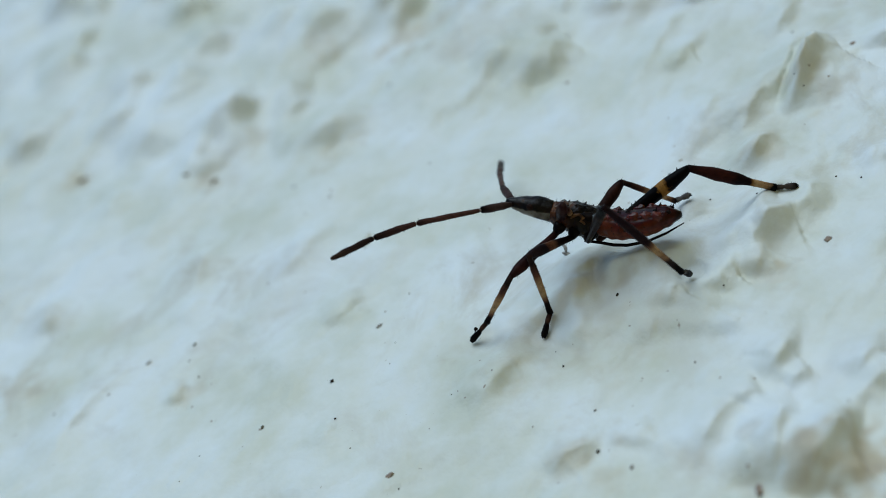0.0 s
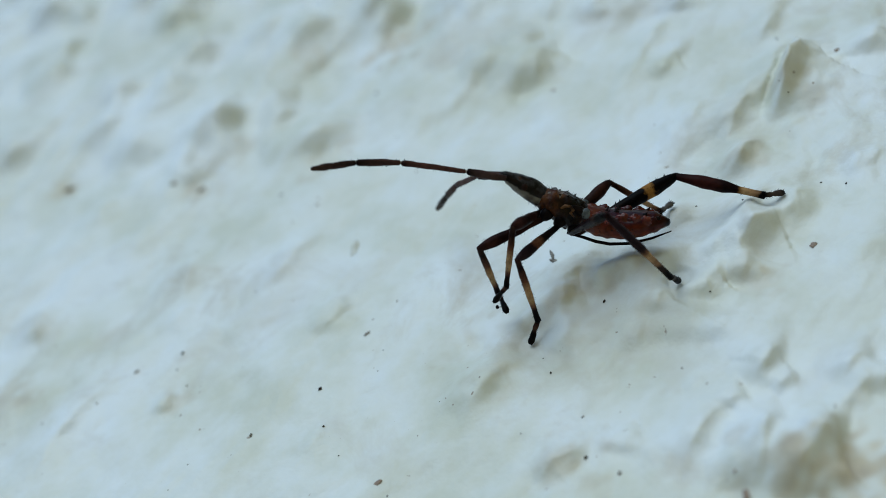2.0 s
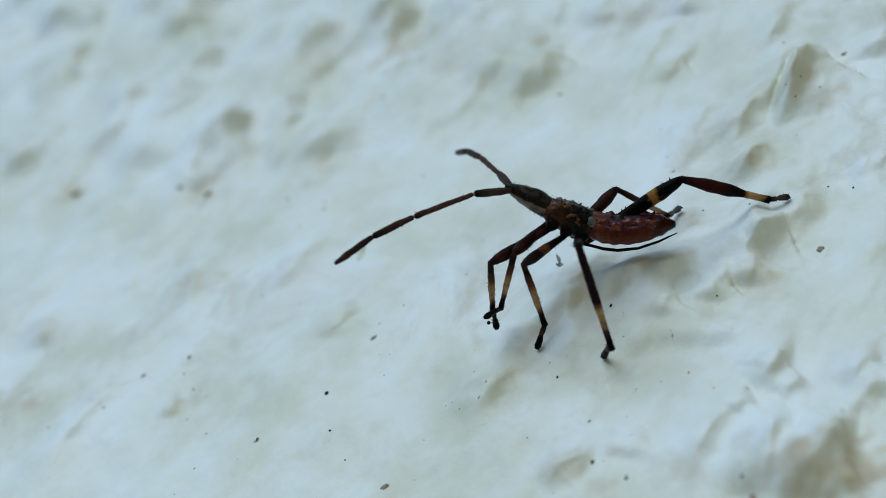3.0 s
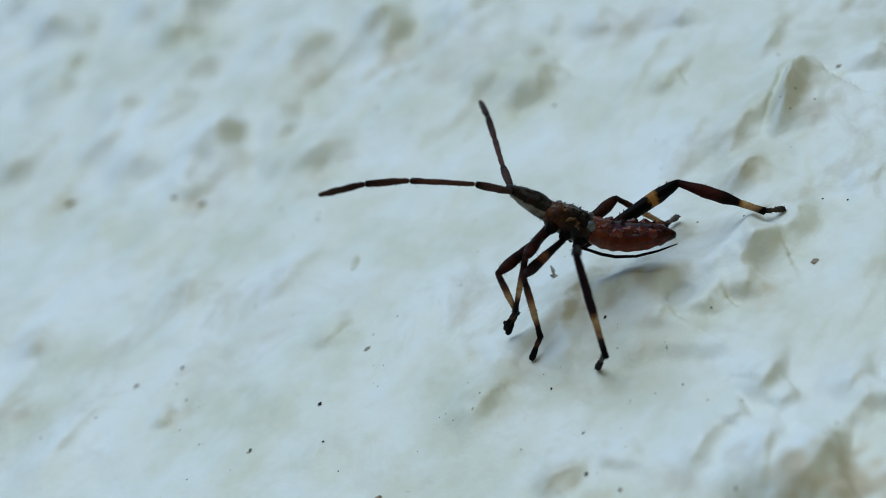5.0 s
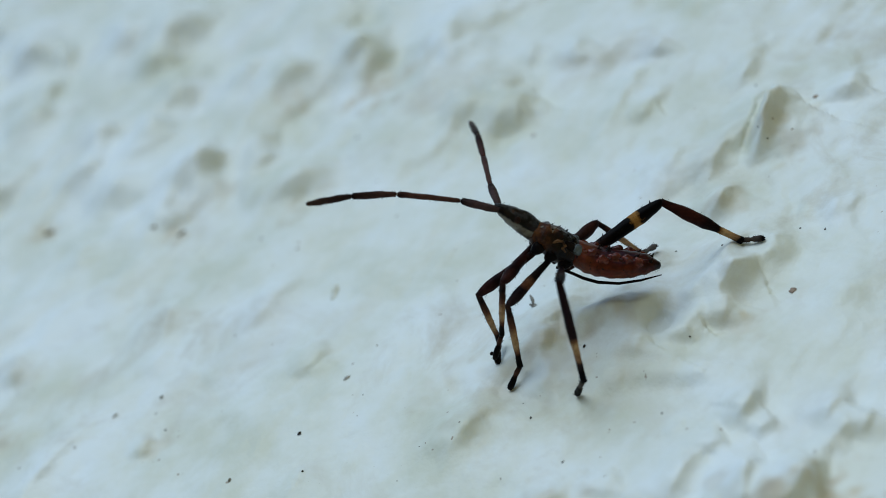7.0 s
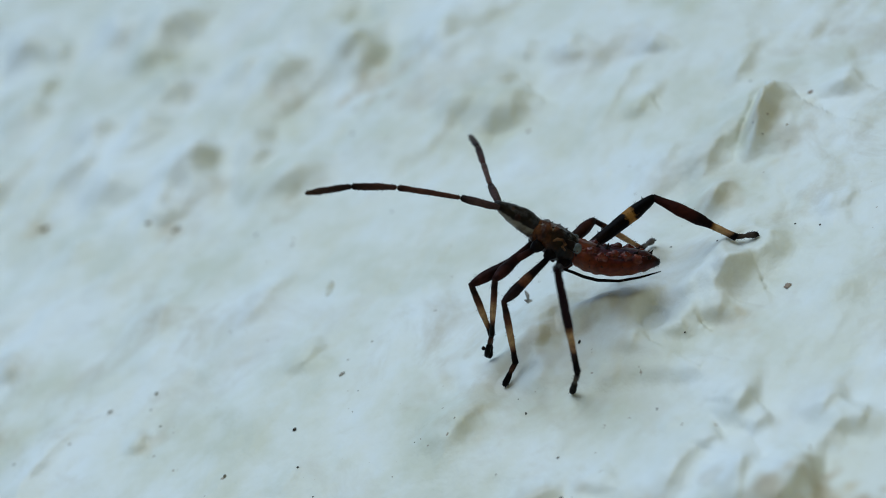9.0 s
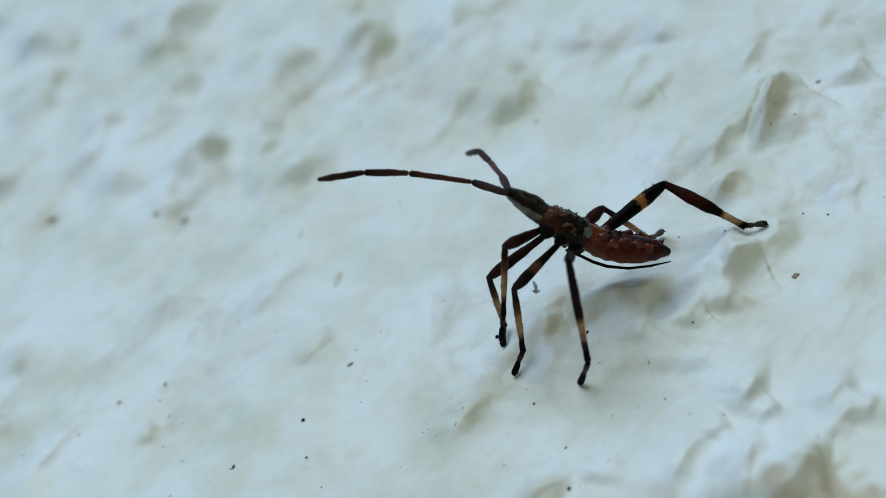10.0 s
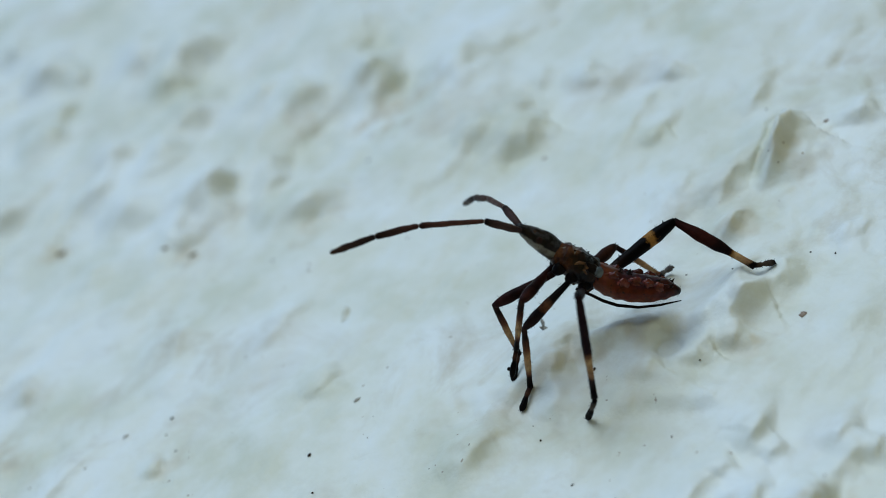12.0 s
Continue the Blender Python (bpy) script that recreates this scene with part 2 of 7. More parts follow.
# twin lip and streaks up the slope
crest(0.60, 0.44, 0.78, 0.35, 0.35, (14.8, -1.9), (16.0, -0.4), (17.0, 0.8), (17.8, 1.4), (18.3, 1.2))
crest(1.57, 1.36, 0.32, 0.30, 0.45, (15.0, -3.1), (16.1, -1.6), (17.1, -0.4), (17.8, 0.3), (18.5, 0.5), (19.3, -0.0))
crest(0.54, 0.67, 0.97, 0.40, 0.40, (16.8, 2.2), (18.0, 3.4), (19.3, 4.3))
crest(0.62, 0.75, 1.31, 0.40, 0.40, (12.5, -3.1), (13.9, -1.7), (15.2, -0.4), (16.2, 0.5))
crest(0.91, 0.83, 0.96, 0.40, 0.50, (11.6, -4.9), (12.6, -4.4), (13.2, -4.0), (13.8, -3.7), (14.6, -3.5))
crest(0.36, 0.52, 0.77, 0.40, 0.40, (11.9, -0.9), (12.8, 0.1), (13.9, 0.9))
crest(0.55, 0.74, 0.98, 0.40, 0.40, (12.7, 3.7), (13.4, 4.5), (14.0, 4.8), (14.6, 4.4))
crest(0.39, 0.57, 0.84, 0.40, 0.40, (10.8, 3.9), (12.3, 5.5), (13.9, 7.1), (15.8, 8.5))
crest(0.44, 0.64, 0.85, 0.40, 0.40, (15.4, 7.9), (16.1, 8.6), (16.6, 8.8))
crest(0.16, 0.26, 0.49, 0.40, 0.40, (15.7, -8.4), (16.3, -7.8), (16.8, -7.6))
crest(0.16, 0.26, 0.49, 0.40, 0.40, (16.4, -8.6), (16.8, -8.2), (17.4, -8.0))
crest(0.70, 0.86, 1.30, 0.40, 0.40, (19.7, -2.4), (20.6, -1.5), (21.4, -1.5))
crest(0.89, 1.31, 1.75, 0.40, 0.45, (7.9, 7.8), (8.8, 9.6), (9.8, 10.7), (10.6, 10.4))
crest(0.72, 1.32, 1.32, 0.40, 0.40, (5.5, 10.4), (6.6, 11.0), (8.6, 11.9), (10.3, 11.8))
crest(0.36, 0.67, 1.16, 0.40, 0.40, (10.2, 12.4), (10.9, 13.2), (11.7, 14.4))
crest(0.47, 0.86, 1.23, 0.40, 0.40, (12.0, 10.8), (13.0, 11.9), (13.7, 12.2))
crest(0.11, 0.26, 0.44, 0.40, 0.40, (10.5, 12.0), (11.7, 11.2), (13.7, 10.0))
# slow strokes over the calm part
crest(0.58, 0.94, 1.26, 0.40, 0.40, (-10.9, 5.8), (-10.1, 7.7), (-8.9, 8.9))
crest(0.37, 0.61, 1.06, 0.40, 0.40, (-7.7, 3.6), (-6.3, 3.9), (-5.1, 4.9), (-3.5, 5.5))
crest(0.44, 0.77, 1.35, 0.30, 0.40, (-19.5, -0.8), (-17.4, 1.5), (-15.6, 2.7), (-13.7, 3.5))
crest(0.33, 0.82, 1.36, 0.40, 0.40, (-0.4, 14.1), (1.1, 15.4), (2.2, 15.6))
crest(0.56, 0.97, 1.29, 0.40, 0.40, (-18.4, 8.7), (-17.6, 10.4), (-16.6, 11.5))
crest(0.37, 0.90, 1.38, 0.40, 0.40, (-14.4, 15.5), (-13.4, 16.8), (-12.2, 17.2))
crest(0.28, 0.73, 1.06, 0.40, 0.40, (-12.1, 4.1), (-11.1, 5.0), (-9.8, 5.8))
crest(0.28, 0.46, 0.69, 0.40, 0.40, (-13.1, -0.8), (-12.6, 0.0), (-12.1, 0.3))
crest(0.35, 0.86, 1.14, 0.40, 0.40, (-5.4, -1.7), (-4.6, -0.7), (-3.7, -0.5))
crest(0.16, 0.42, 0.70, 0.40, 0.40, (-8.0, -7.9), (-7.2, -7.1), (-6.6, -6.4))
crest(0.32, 0.77, 1.03, 0.40, 0.40, (-2.1, -10.2), (-0.8, -9.4), (0.3, -8.8))
# round lumps of the hand-laid coat
lump(3.4, 21.7, 1.38, 1.62)
lump(-0.3, 23.0, 1.15, 0.87)
lump(-2.1, 13.1, 1.16, 0.87)
lump(-3.3, 16.8, 0.80, 0.72)
lump(-6.0, 18.9, 0.93, 0.84)
lump(-8.1, 24.8, 1.39, 1.25)
lump(-6.6, 32.2, 1.05, 0.95)
lump(-6.1, 27.9, 1.20, 1.08)
lump(-4.8, 34.9, 1.55, 1.40)
lump(-7.8, 38.1, 1.38, 1.12)
lump(-13.5, 41.8, 1.21, 1.20)
lump(-11.7, 39.6, 0.91, 0.74)
lump(-15.6, 46.6, 1.25, 1.13)
lump(-13.2, 36.1, 0.81, 0.66)
lump(-14.8, 33.7, 1.33, 0.96)
lump(-10.9, 27.0, 1.07, 0.86)
lump(-2.0, 25.5, 0.87, 0.63)
lump(7.8, 18.1, 1.45, 1.04)
lump(-6.7, 17.0, 0.97, 0.61)
lump(-12.4, 24.2, 1.04, 0.65)
lump(-4.2, 14.1, 0.83, 0.53)
lump(-17.5, 27.1, 1.25, 0.79)
lump(-10.9, 21.1, 1.01, 0.54)
lump(-8.8, 15.8, 0.68, 0.43)
lump(-7.8, 18.5, 0.87, 0.47)


def curve_through(points, steps=5):
    """A smooth line through the points."""
    p = [np.array(q, float) for q in points]
    p = [2 * p[0] - p[1]] + p + [2 * p[-1] - p[-2]]
    line = []
    for a, b, c, d in zip(p, p[1:], p[2:], p[3:]):
        for k in range(steps):
            t = k / steps
            line.append(0.5 * (2 * b + (c - a) * t + (2 * a - 5 * b + 4 * c - d) * t * t + (3 * b - a - 3 * c + d) * t ** 3))
    return line + [p[-2]]


def crest_relief(x, y, rise, face, lee, start, end, line):
    best, side, share = np.full_like(x, 1e9), np.zeros_like(x), np.zeros_like(x)
    points, run = curve_through(line), 0.0
    for (ax, ay), (bx, by) in zip(points, points[1:]):
        n = math.hypot(bx - ax, by - ay)
        ux, uy = (bx - ax) / n, (by - ay) / n
        t = np.clip((x - ax) * ux + (y - ay) * uy, 0, n)
        d = np.hypot(x - ax - t * ux, y - ay - t * uy)
        closer = d < best
        best = np.where(closer, d, best)
        side = np.where(closer, np.sign((x - ax) * uy - (y - ay) * ux), side)
        share = np.where(closer, run + t, share)
        run += n
    s = best * side + 0.12 * face * value_noise(x, y, 0.8, 8) + 0.05 * value_noise(x, y, 0.35, 3)
    share = share / run
    ends = smooth(0.0, start, share) * (1 - smooth(1 - end, 1.0, share))
    uneven = 1 + 0.2 * value_noise(x, y, 1.3, 10)
    return rise * ends * uneven * np.exp(-np.where(s > 0, 1.1 * soft_abs(s / face), (s / lee) ** 2))


# where the feet stand: x, y, radius and level of the spot trodden down (mm), and how steeply the coat rises from it
FEET = ((1.8, -8.2, 0.6, 0.0, 0.55), (3.8, -10.4, 0.7, 0.0, 0.6), (7.9, -9.0, 0.7, 0.0, 3.0), (-0.25, -6.65, 1.15, -0.09, 0.5),
        (12.65, -7.75, 0.75, 0.42, 0.7), (9.3, -5.4, 0.7, 0.46, 2.0))


def relief(x, y):
    """Height of the plaster in mm at x, y in mm."""
    # the trowel ran along the diagonal: rolls are longer that way
    ct, st = math.cos(TROWEL), math.sin(TROWEL)
    a, b = (x * ct + y * st) / 1.3, y * ct - x * st
    wx = a + 0.8 * value_noise(x, y, 5.0, 5)
    wy = b + 0.8 * value_noise(x, y, 5.0, 6)
    rough = 0.5 + 0.3 * smooth(4.0, 11.0, x + 0.2 * y) + 0.4 * smooth(5.0, 18.0, y)
    z = 0.44 * value_noise(wx, wy, 6.0, 1) * rough + 0.23 * value_noise(wx, wy, 2.7, 2) * rough - 0.14 * soft_abs(1.6 * value_noise(wx, wy, 3.3, 11)) * rough
    z = z + 0.13 * value_noise(wx, wy, 1.3, 3) * rough + 0.035 * value_noise(wx, wy, 0.6, 4) * (0.5 + rough)
    for lx, ly, r, h in LUMPS:
        near = (abs(x - lx) < 4 * r) & (abs(y - ly) < 6 * r)
        px, py = x[near], y[near]
        dx = px - lx + 0.35 * r * value_noise(px, py, 1.7, 7)
        dy = py - ly + 0.35 * r * value_noise(px, py, 1.9, 9)
        z[near] += h * np.exp(-((dx / (1.15 * r)) ** 2 + np.where(dy < 0, (dy / (1.1 * r)) ** 2, (dy / (2.0 * r)) ** 2)))
    for rise, face, lee, start, end, line in CRESTS:
        reach = 4 * max(face, lee)
        xs, ys = [p[0] for p in line], [p[1] for p in line]
        near = (x > min(xs) - reach) & (x < max(xs) + reach) & (y > min(ys) - reach) & (y < max(ys) + reach)
        if near.any():
            z[near] += crest_relief(x[near], y[near], rise, face, lee, start, end, line)
    for fx, fy, r, level, steep in FEET:
        d = np.hypot(x - fx, y - fy)
        flat = 0.94 * np.exp(-((d / r) ** 2) ** 1.1)
        z = z * (1 - flat) + level * flat
        cap = level + 0.06 + steep * np.maximum(d - 0.5, 0)
        k = np.clip(0.5 + (cap - z) / 0.5, 0, 1)
        z = np.where(d < 4, cap * (1 - k) + z * k - 0.25 * k * (1 - k), z)
    far = smooth(60.0, 100.0, np.hypot(x, y - 10))
    return z * (1 - far)


def tan_tint(x, y):
    """Share of tan: a few stains of their own shape, and shade painted on the ridge (x, y, radius in mm, strength)."""
    g = np.zeros_like(x)
    for sx, sy, r, k in STAINS_AND_SHADE:
        d = np.hypot(x - sx, y - sy) / r + 0.7 * value_noise(x, y, 0.9, 9) + 0.6 * value_noise(x, y, 0.4, 10)
        g = np.maximum(g, k * (1 - smooth(-0.1, 1.4, d)))
    return g


STAINS_AND_SHADE = []


def stain_or_shade(x, y, radius, strength):
    STAINS_AND_SHADE.append((x, y, radius, strength))


stain_or_shade(7.9, -19.7, 0.4, 0.75)
stain_or_shade(7.3, -19.7, 0.5, 0.75)
stain_or_shade(6.9, -20.0, 0.7, 0.50)
stain_or_shade(8.0, -20.0, 0.5, 0.50)
stain_or_shade(7.9, -20.7, 0.8, 0.60)
stain_or_shade(10.6, -10.8, 0.3, 0.50)
# the next eight paint shade and warm bounce onto the ridge's near face
stain_or_shade(1.1, -8.0, 2.2, 0.22)
stain_or_shade(3.7, -8.4, 2.2, 0.24)
stain_or_shade(5.6, -11.6, 1.8, 0.14)
stain_or_shade(3.7, -7.3, 0.7, 0.45)
stain_or_shade(4.8, -7.0, 0.7, 0.45)
stain_or_shade(5.9, -7.4, 0.7, 0.45)
stain_or_shade(6.8, -7.7, 0.6, 0.38)
stain_or_shade(2.8, -7.4, 0.8, 0.45)
# tan patches away from the ridge
stain_or_shade(8.4, -21.3, 1.7, 0.75)
stain_or_shade(7.2, -20.0, 1.0, 0.50)
stain_or_shade(8.7, -21.9, 0.8, 0.50)
stain_or_shade(16.7, -2.5, 1.6, 0.30)
stain_or_shade(16.1, -1.8, 0.9, 0.30)
stain_or_shade(3.7, 18.1, 1.8, 0.50)
stain_or_shade(-15.2, 21.1, 0.9, 0.50)
stain_or_shade(-8.9, 14.3, 0.8, 0.50)
stain_or_shade(10.2, -11.1, 1.0, 0.30)
stain_or_shade(5.2, -18.8, 1.2, 0.30)
stain_or_shade(0.8, -14.6, 1.0, 0.35)
stain_or_shade(13.5, -4.6, 0.9, 0.30)
stain_or_shade(-19.6, 5.8, 1.2, 0.40)
stain_or_shade(3.9, -17.4, 0.8, 0.25)
stain_or_shade(1.0, -16.1, 0.8, 0.30)
stain_or_shade(-12.0, -0.2, 0.8, 0.30)
stain_or_shade(-0.4, 21.2, 1.2, 0.30)
stain_or_shade(-5.7, 16.3, 1.1, 0.30)
stain_or_shade(-2.3, 11.1, 1.1, 0.30)
LEAN_X, LEAN_Y = 0.25, -0.35  # the wet coat sagged this way


def height(x, y):
    z = 0.0
    for _ in range(6):
        z = float(relief(np.array([x - LEAN_X * z]), np.array([y - LEAN_Y * z]))[0])
    return z


def build_plaster():
    fine_x = np.concatenate([np.arange(-32, -2, 0.19), np.arange(-2, 20, 0.09), np.arange(20, 34.01, 0.16)])
    fine_y = np.concatenate([np.arange(-30, -24, 0.16), np.arange(-24, 4, 0.09), np.arange(4, 64.01, 0.2)])
    out = np.array([38, 46, 58, 74, 96, 122, 150, 180.0])
    xs = np.concatenate([-out[::-1], fine_x, out])
    ys = np.concatenate([-out[::-1], fine_y, out + 30])
    gx, gy = np.meshgrid(xs, ys)
    gz = relief(gx, gy)
    nx, ny = len(xs), len(ys)
    verts = np.stack([gx + LEAN_X * gz, gy + LEAN_Y * gz, gz], -1).reshape(-1, 3) * MM
    i = (np.arange(ny - 1)[:, None] * nx + np.arange(nx - 1)[None, :]).ravel()
    faces = np.stack([i, i + 1, i + nx + 1, i + nx], 1)
    me = bpy.data.meshes.new("ground")
    me.from_pydata(verts.tolist(), [], faces.tolist())
    me.polygons.foreach_set("use_smooth", [True] * len(faces))
    dirt = me.attributes.new("tan_tint", "FLOAT", "POINT")
    dirt.data.foreach_set("value", tan_tint(gx, gy).ravel().astype(np.float32))
    me.materials.append(PLASTER)
    return tagged(new("ground", me), "rough white-painted plaster with lumps, hollows, tan grime and shade painted on a ridge", "plaster", kind="structure")


ground = build_plaster()


def build_bounce_wall(name, size, centre):
    """A plain tan wall out of view, added to bounce warm light and block blue sky."""
    m = Mat("tan_bounce")
    c = m.ramp(m.noise(12, 5), [(0.3, (0.56, 0.41, 0.12)), (0.7, (0.68, 0.53, 0.19))])
    stuff = m.done(c, 0.9, m.noise(240, 4), 0.5, 0.001, spec=0.2)
    bm = bmesh.new()
    bmesh.ops.create_cube(bm, size=1.0)
    bmesh.ops.scale(bm, vec=size, verts=bm.verts)
    bmesh.ops.translate(bm, verts=bm.verts, vec=centre)
    bmesh.ops.bevel(bm, geom=list(bm.edges), offset=0.003, segments=2, affect="EDGES")
    me = bpy.data.meshes.new(name)
    bm.to_mesh(me)
    bm.free()
    me.materials.append(stuff)
    return tagged(new(name, me), "unseen tan wall added to bounce warm light and block sky", "wall", kind="structure")


# both walls are additions: they warm and dim the slopes that face them
bounce_wall_south = build_bounce_wall("bounce_wall_south", (0.36, 0.03, 0.4), (0.0, -0.165, 0.199))
bounce_wall_east = build_bounce_wall("bounce_wall_east", (0.03, 0.36, 0.4), (0.195, 0.03, 0.199))


# ---- mesh helpers ----
def part(name, bm, material, parent=None, label=""):
    """Links a bmesh (in mm) as one smooth mesh object under a thing or part."""
    bmesh.ops.recalc_face_normals(bm, faces=bm.faces)
    bmesh.ops.scale(bm, vec=(MM, MM, MM), verts=bm.verts)
    me = bpy.data.meshes.new(name)
    bm.to_mesh(me)
    bm.free()
    for p in me.polygons:
        p.use_smooth = True
    me.materials.append(material)
    ob = new(name, me)
    if parent:
        ob.parent = parent
    return tagged(ob, label)


def loft(bm, rings, sides=20, wobble=0.0, seed=0):
    """Skin through rings (x, centre y, centre z, half width, half height), closed at both ends."""
    rows = []
    for x, cy, cz, ry, rz in rings:
        row = []
        for k in range(sides):
            a = 2 * math.pi * k / sides
            p = Vector((x, cy + ry * math.cos(a), cz + rz * math.sin(a)))
            if wobble:
                p += wobble * noise.noise_vector(p * 3.1 + Vector((seed * 7.1, 0, 0)))
            row.append(bm.verts.new(p))
        rows.append(row)
    for a, b in zip(rows, rows[1:]):
        for k in range(sides):
            bm.faces.new((a[k], a[(k + 1) % sides], b[(k + 1) % sides], b[k]))
    for row, ring, d in ((rows[0], rings[0], -1), (rows[-1], rings[-1], 1)):
        tip = bm.verts.new((ring[0] + d * 0.35 * min(ring[3], ring[4]), ring[1], ring[2]))
        for k in range(sides):
            bm.faces.new((row[k], row[(k + 1) % sides], tip))
    return rows


def spline(keys, n):
    """Rings between the keyed ones, eased."""
    keys = [tuple(k) for k in keys]
    out = []
    for i in range(n + 1):
        x = keys[0][0] + (keys[-1][0] - keys[0][0]) * i / n
        j = max(k for k in range(len(keys) - 1) if keys[k][0] <= x + 1e-9)
        a, b = keys[j], keys[j + 1]
        t = min(max((x - a[0]) / (b[0] - a[0]), 0), 1)
        t = t * t * (3 - 2 * t) * 0.5 + t * 0.5
        out.append((x, *[p + (q - p) * t for p, q in zip(a[1:], b[1:])]))
    return out


def thorn(bm, base, tip, r, sides=5):
    """A small cone from base to tip."""
    base, tip = Vector(base), Vector(tip)
    d = (tip - base).normalized()
    s = d.orthogonal().normalized()
    q = d.cross(s)
    row = [bm.verts.new(base + r * (math.cos(2 * math.pi * k / sides) * s + math.sin(2 * math.pi * k / sides) * q)) for k in range(sides)]
    top = bm.verts.new(tip)
    for k in range(sides):
        bm.faces.new((row[k], row[(k + 1) % sides], top))


def blob(bm, centre, radii, seed=0, rough=0.0, levels=2):
    """A lumpy ellipsoid."""
    made = bmesh.ops.create_icosphere(bm, subdivisions=levels, radius=1.0)["verts"]
    for v in made:
        p = v.co.copy()
        k = 1 + rough * noise.noise(p * 1.7 + Vector((seed * 3.3, seed * 1.7, 0)))
        v.co = Vector(centre) + Vector((p.x * radii[0], p.y * radii[1], p.z * radii[2])) * k


def bristles(keys, count, length, seed, lean=0.5):
    """Fine hairs that stand off a lofted limb."""
    rng = random.Random(seed)
    bm = bmesh.new()
    for _ in range(count):
        x = rng.uniform(keys[0][0], keys[-1][0])
        _, cy, cz, ry, rz = spline_at(keys, x)
        a = rng.uniform(0, 2 * math.pi)
        n = Vector((lean, math.cos(a), math.sin(a)))
        base = Vector((x, cy + 0.93 * ry * math.cos(a), cz + 0.93 * rz * math.sin(a)))
        thorn(bm, base, base + n.normalized() * length * rng.uniform(0.5, 1.2), 0.008, 3)
    return bm


def spline_at(keys, x):
    for a, b in zip(keys, keys[1:]):
        if a[0] <= x <= b[0]:
            t = (x - a[0]) / (b[0] - a[0])
            return (x, *[p + (q - p) * t for p, q in zip(a[1:], b[1:])])
    return keys[-1]


# ---- the insect ----
BASE = Vector((6.0, -7.0, 0.0)) * MM
insect = tagged(new("insect"), "slender red-brown bug nymph with black banded legs standing on white plaster", "insect")
insect.location = BASE


def build_head(length):
    keys = [(0.0, 0, 0.03, 0.38, 0.42), (0.30, 0, 0.06, 0.42, 0.45), (0.62, 0, 0.07, 0.44, 0.43), (0.95, 0, 0.07, 0.40, 0.37),
            (1.30, 0, 0.06, 0.31, 0.28), (length, 0, 0.06, 0.19, 0.18), (length + 0.12, 0, 0.05, 0.07, 0.08)]
    bm = bmesh.new()
    loft(bm, spline(keys, 22), 24, 0.03, 1)
    head = part("head", bm, HEAD, insect, "glossy black head with a pale grey-green cheek")
    for side in (1, -1):
        bm = bmesh.new()
        blob(bm, (0.82, 0.34 * side, 0.12), (0.17, 0.12, 0.15), 2, 0.05)
        part("eye", bm, EYE, head, "dark brown bulging eye")
        bm = bmesh.new()
        blob(bm, (length - 0.14, 0.19 * side, 0.05), (0.15, 0.12, 0.12), 4, 0.1)
        part("antenna_socket", bm, CUTICLE, head)
    part("bristles", bristles(keys, 170, 0.12, 3, -0.5), BRISTLE, head)
    return head


def build_thorax(length):
    keys = [(-0.15, 0, -0.05, 0.52, 0.50), (0.15, 0, -0.02, 0.62, 0.60), (0.55, 0, 0.0, 0.66, 0.64), (0.95, 0, 0.02, 0.62, 0.60),
            (1.35, 0, 0.02, 0.52, 0.53), (length, 0, 0.02, 0.40, 0.42), (length + 0.1, 0, 0.0, 0.3, 0.32)]
    bm = bmesh.new()
    loft(bm, spline(keys, 26), 28, 0.07, 5)
    thorax = part("thorax", bm, THORAX, insect, "black thorax with an ochre-brown collar")
    # raised collar, wing buds and small horns along the back
    bm = bmesh.new()
    loft(bm, spline([(1.28, 0, 0.03, 0.50, 0.52), (1.40, 0, 0.05, 0.56, 0.56), (1.52, 0, 0.04, 0.50, 0.50)], 6), 24, 0.04, 8)
    part("collar", bm, THORAX, thorax)
    for side in (1, -1):
        bm = bmesh.new()
        blob(bm, (0.30, 0.48 * side, 0.30), (0.42, 0.16, 0.20), 6, 0.25, 3)
        part("wing_bud", bm, CUTICLE, thorax, "short blackish wing bud")
        bm = bmesh.new()
        for x, z in ((1.25, 0.50), (0.95, 0.58), (0.62, 0.60), (0.32, 0.56)):
            thorn(bm, (x, 0.25 * side, z - 0.06), (x - 0.05, 0.31 * side, z + 0.07), 0.08)
        part("thorns", bm, CUTICLE, thorax)
        for x in (1.35, 0.75, 0.15):
            bm = bmesh.new()
            loft(bm, [(0, 0, 0, 0.20, 0.24), (0.16, 0, 0, 0.22, 0.26), (0.34, 0, 0, 0.18, 0.2), (0.44, 0, 0, 0.10, 0.12)], 14, 0.03, 9)
            bmesh.ops.rotate(bm, verts=bm.verts, matrix=Matrix.Rotation(radians(72), 3, "Y"))
            bmesh.ops.translate(bm, verts=bm.verts, vec=(x - 0.05, 0.42 * side, -0.24))
            part("coxa", bm, CUTICLE, thorax)
        bm = bmesh.new()
        blob(bm, (0.08, 0.50 * side, 0.33), (0.24, 0.16, 0.20), 12, 0.35, 3)
        part("side_plate", bm, PLATE, thorax, "glossy blue-grey side plate")
        bm = bmesh.new()
        loft_path(bm, [Vector((x, y * side, z)) for x, y, z in ((1.02, 0.53, 0.10), (0.90, 0.55, 0.27), (0.72, 0.56, 0.35), (0.55, 0.60, 0.26), (0.62, 0.64, 0.14), (0.42, 0.65, 0.06))],
                  [0.035, 0.07, 0.06, 0.075, 0.06, 0.03], 8)
        part("ridge", bm, OCHRE, thorax, "curled ochre ridge on the side")
    part("bristles", bristles(keys, 300, 0.16, 5, 0.1), BRISTLE, thorax)
    return thorax


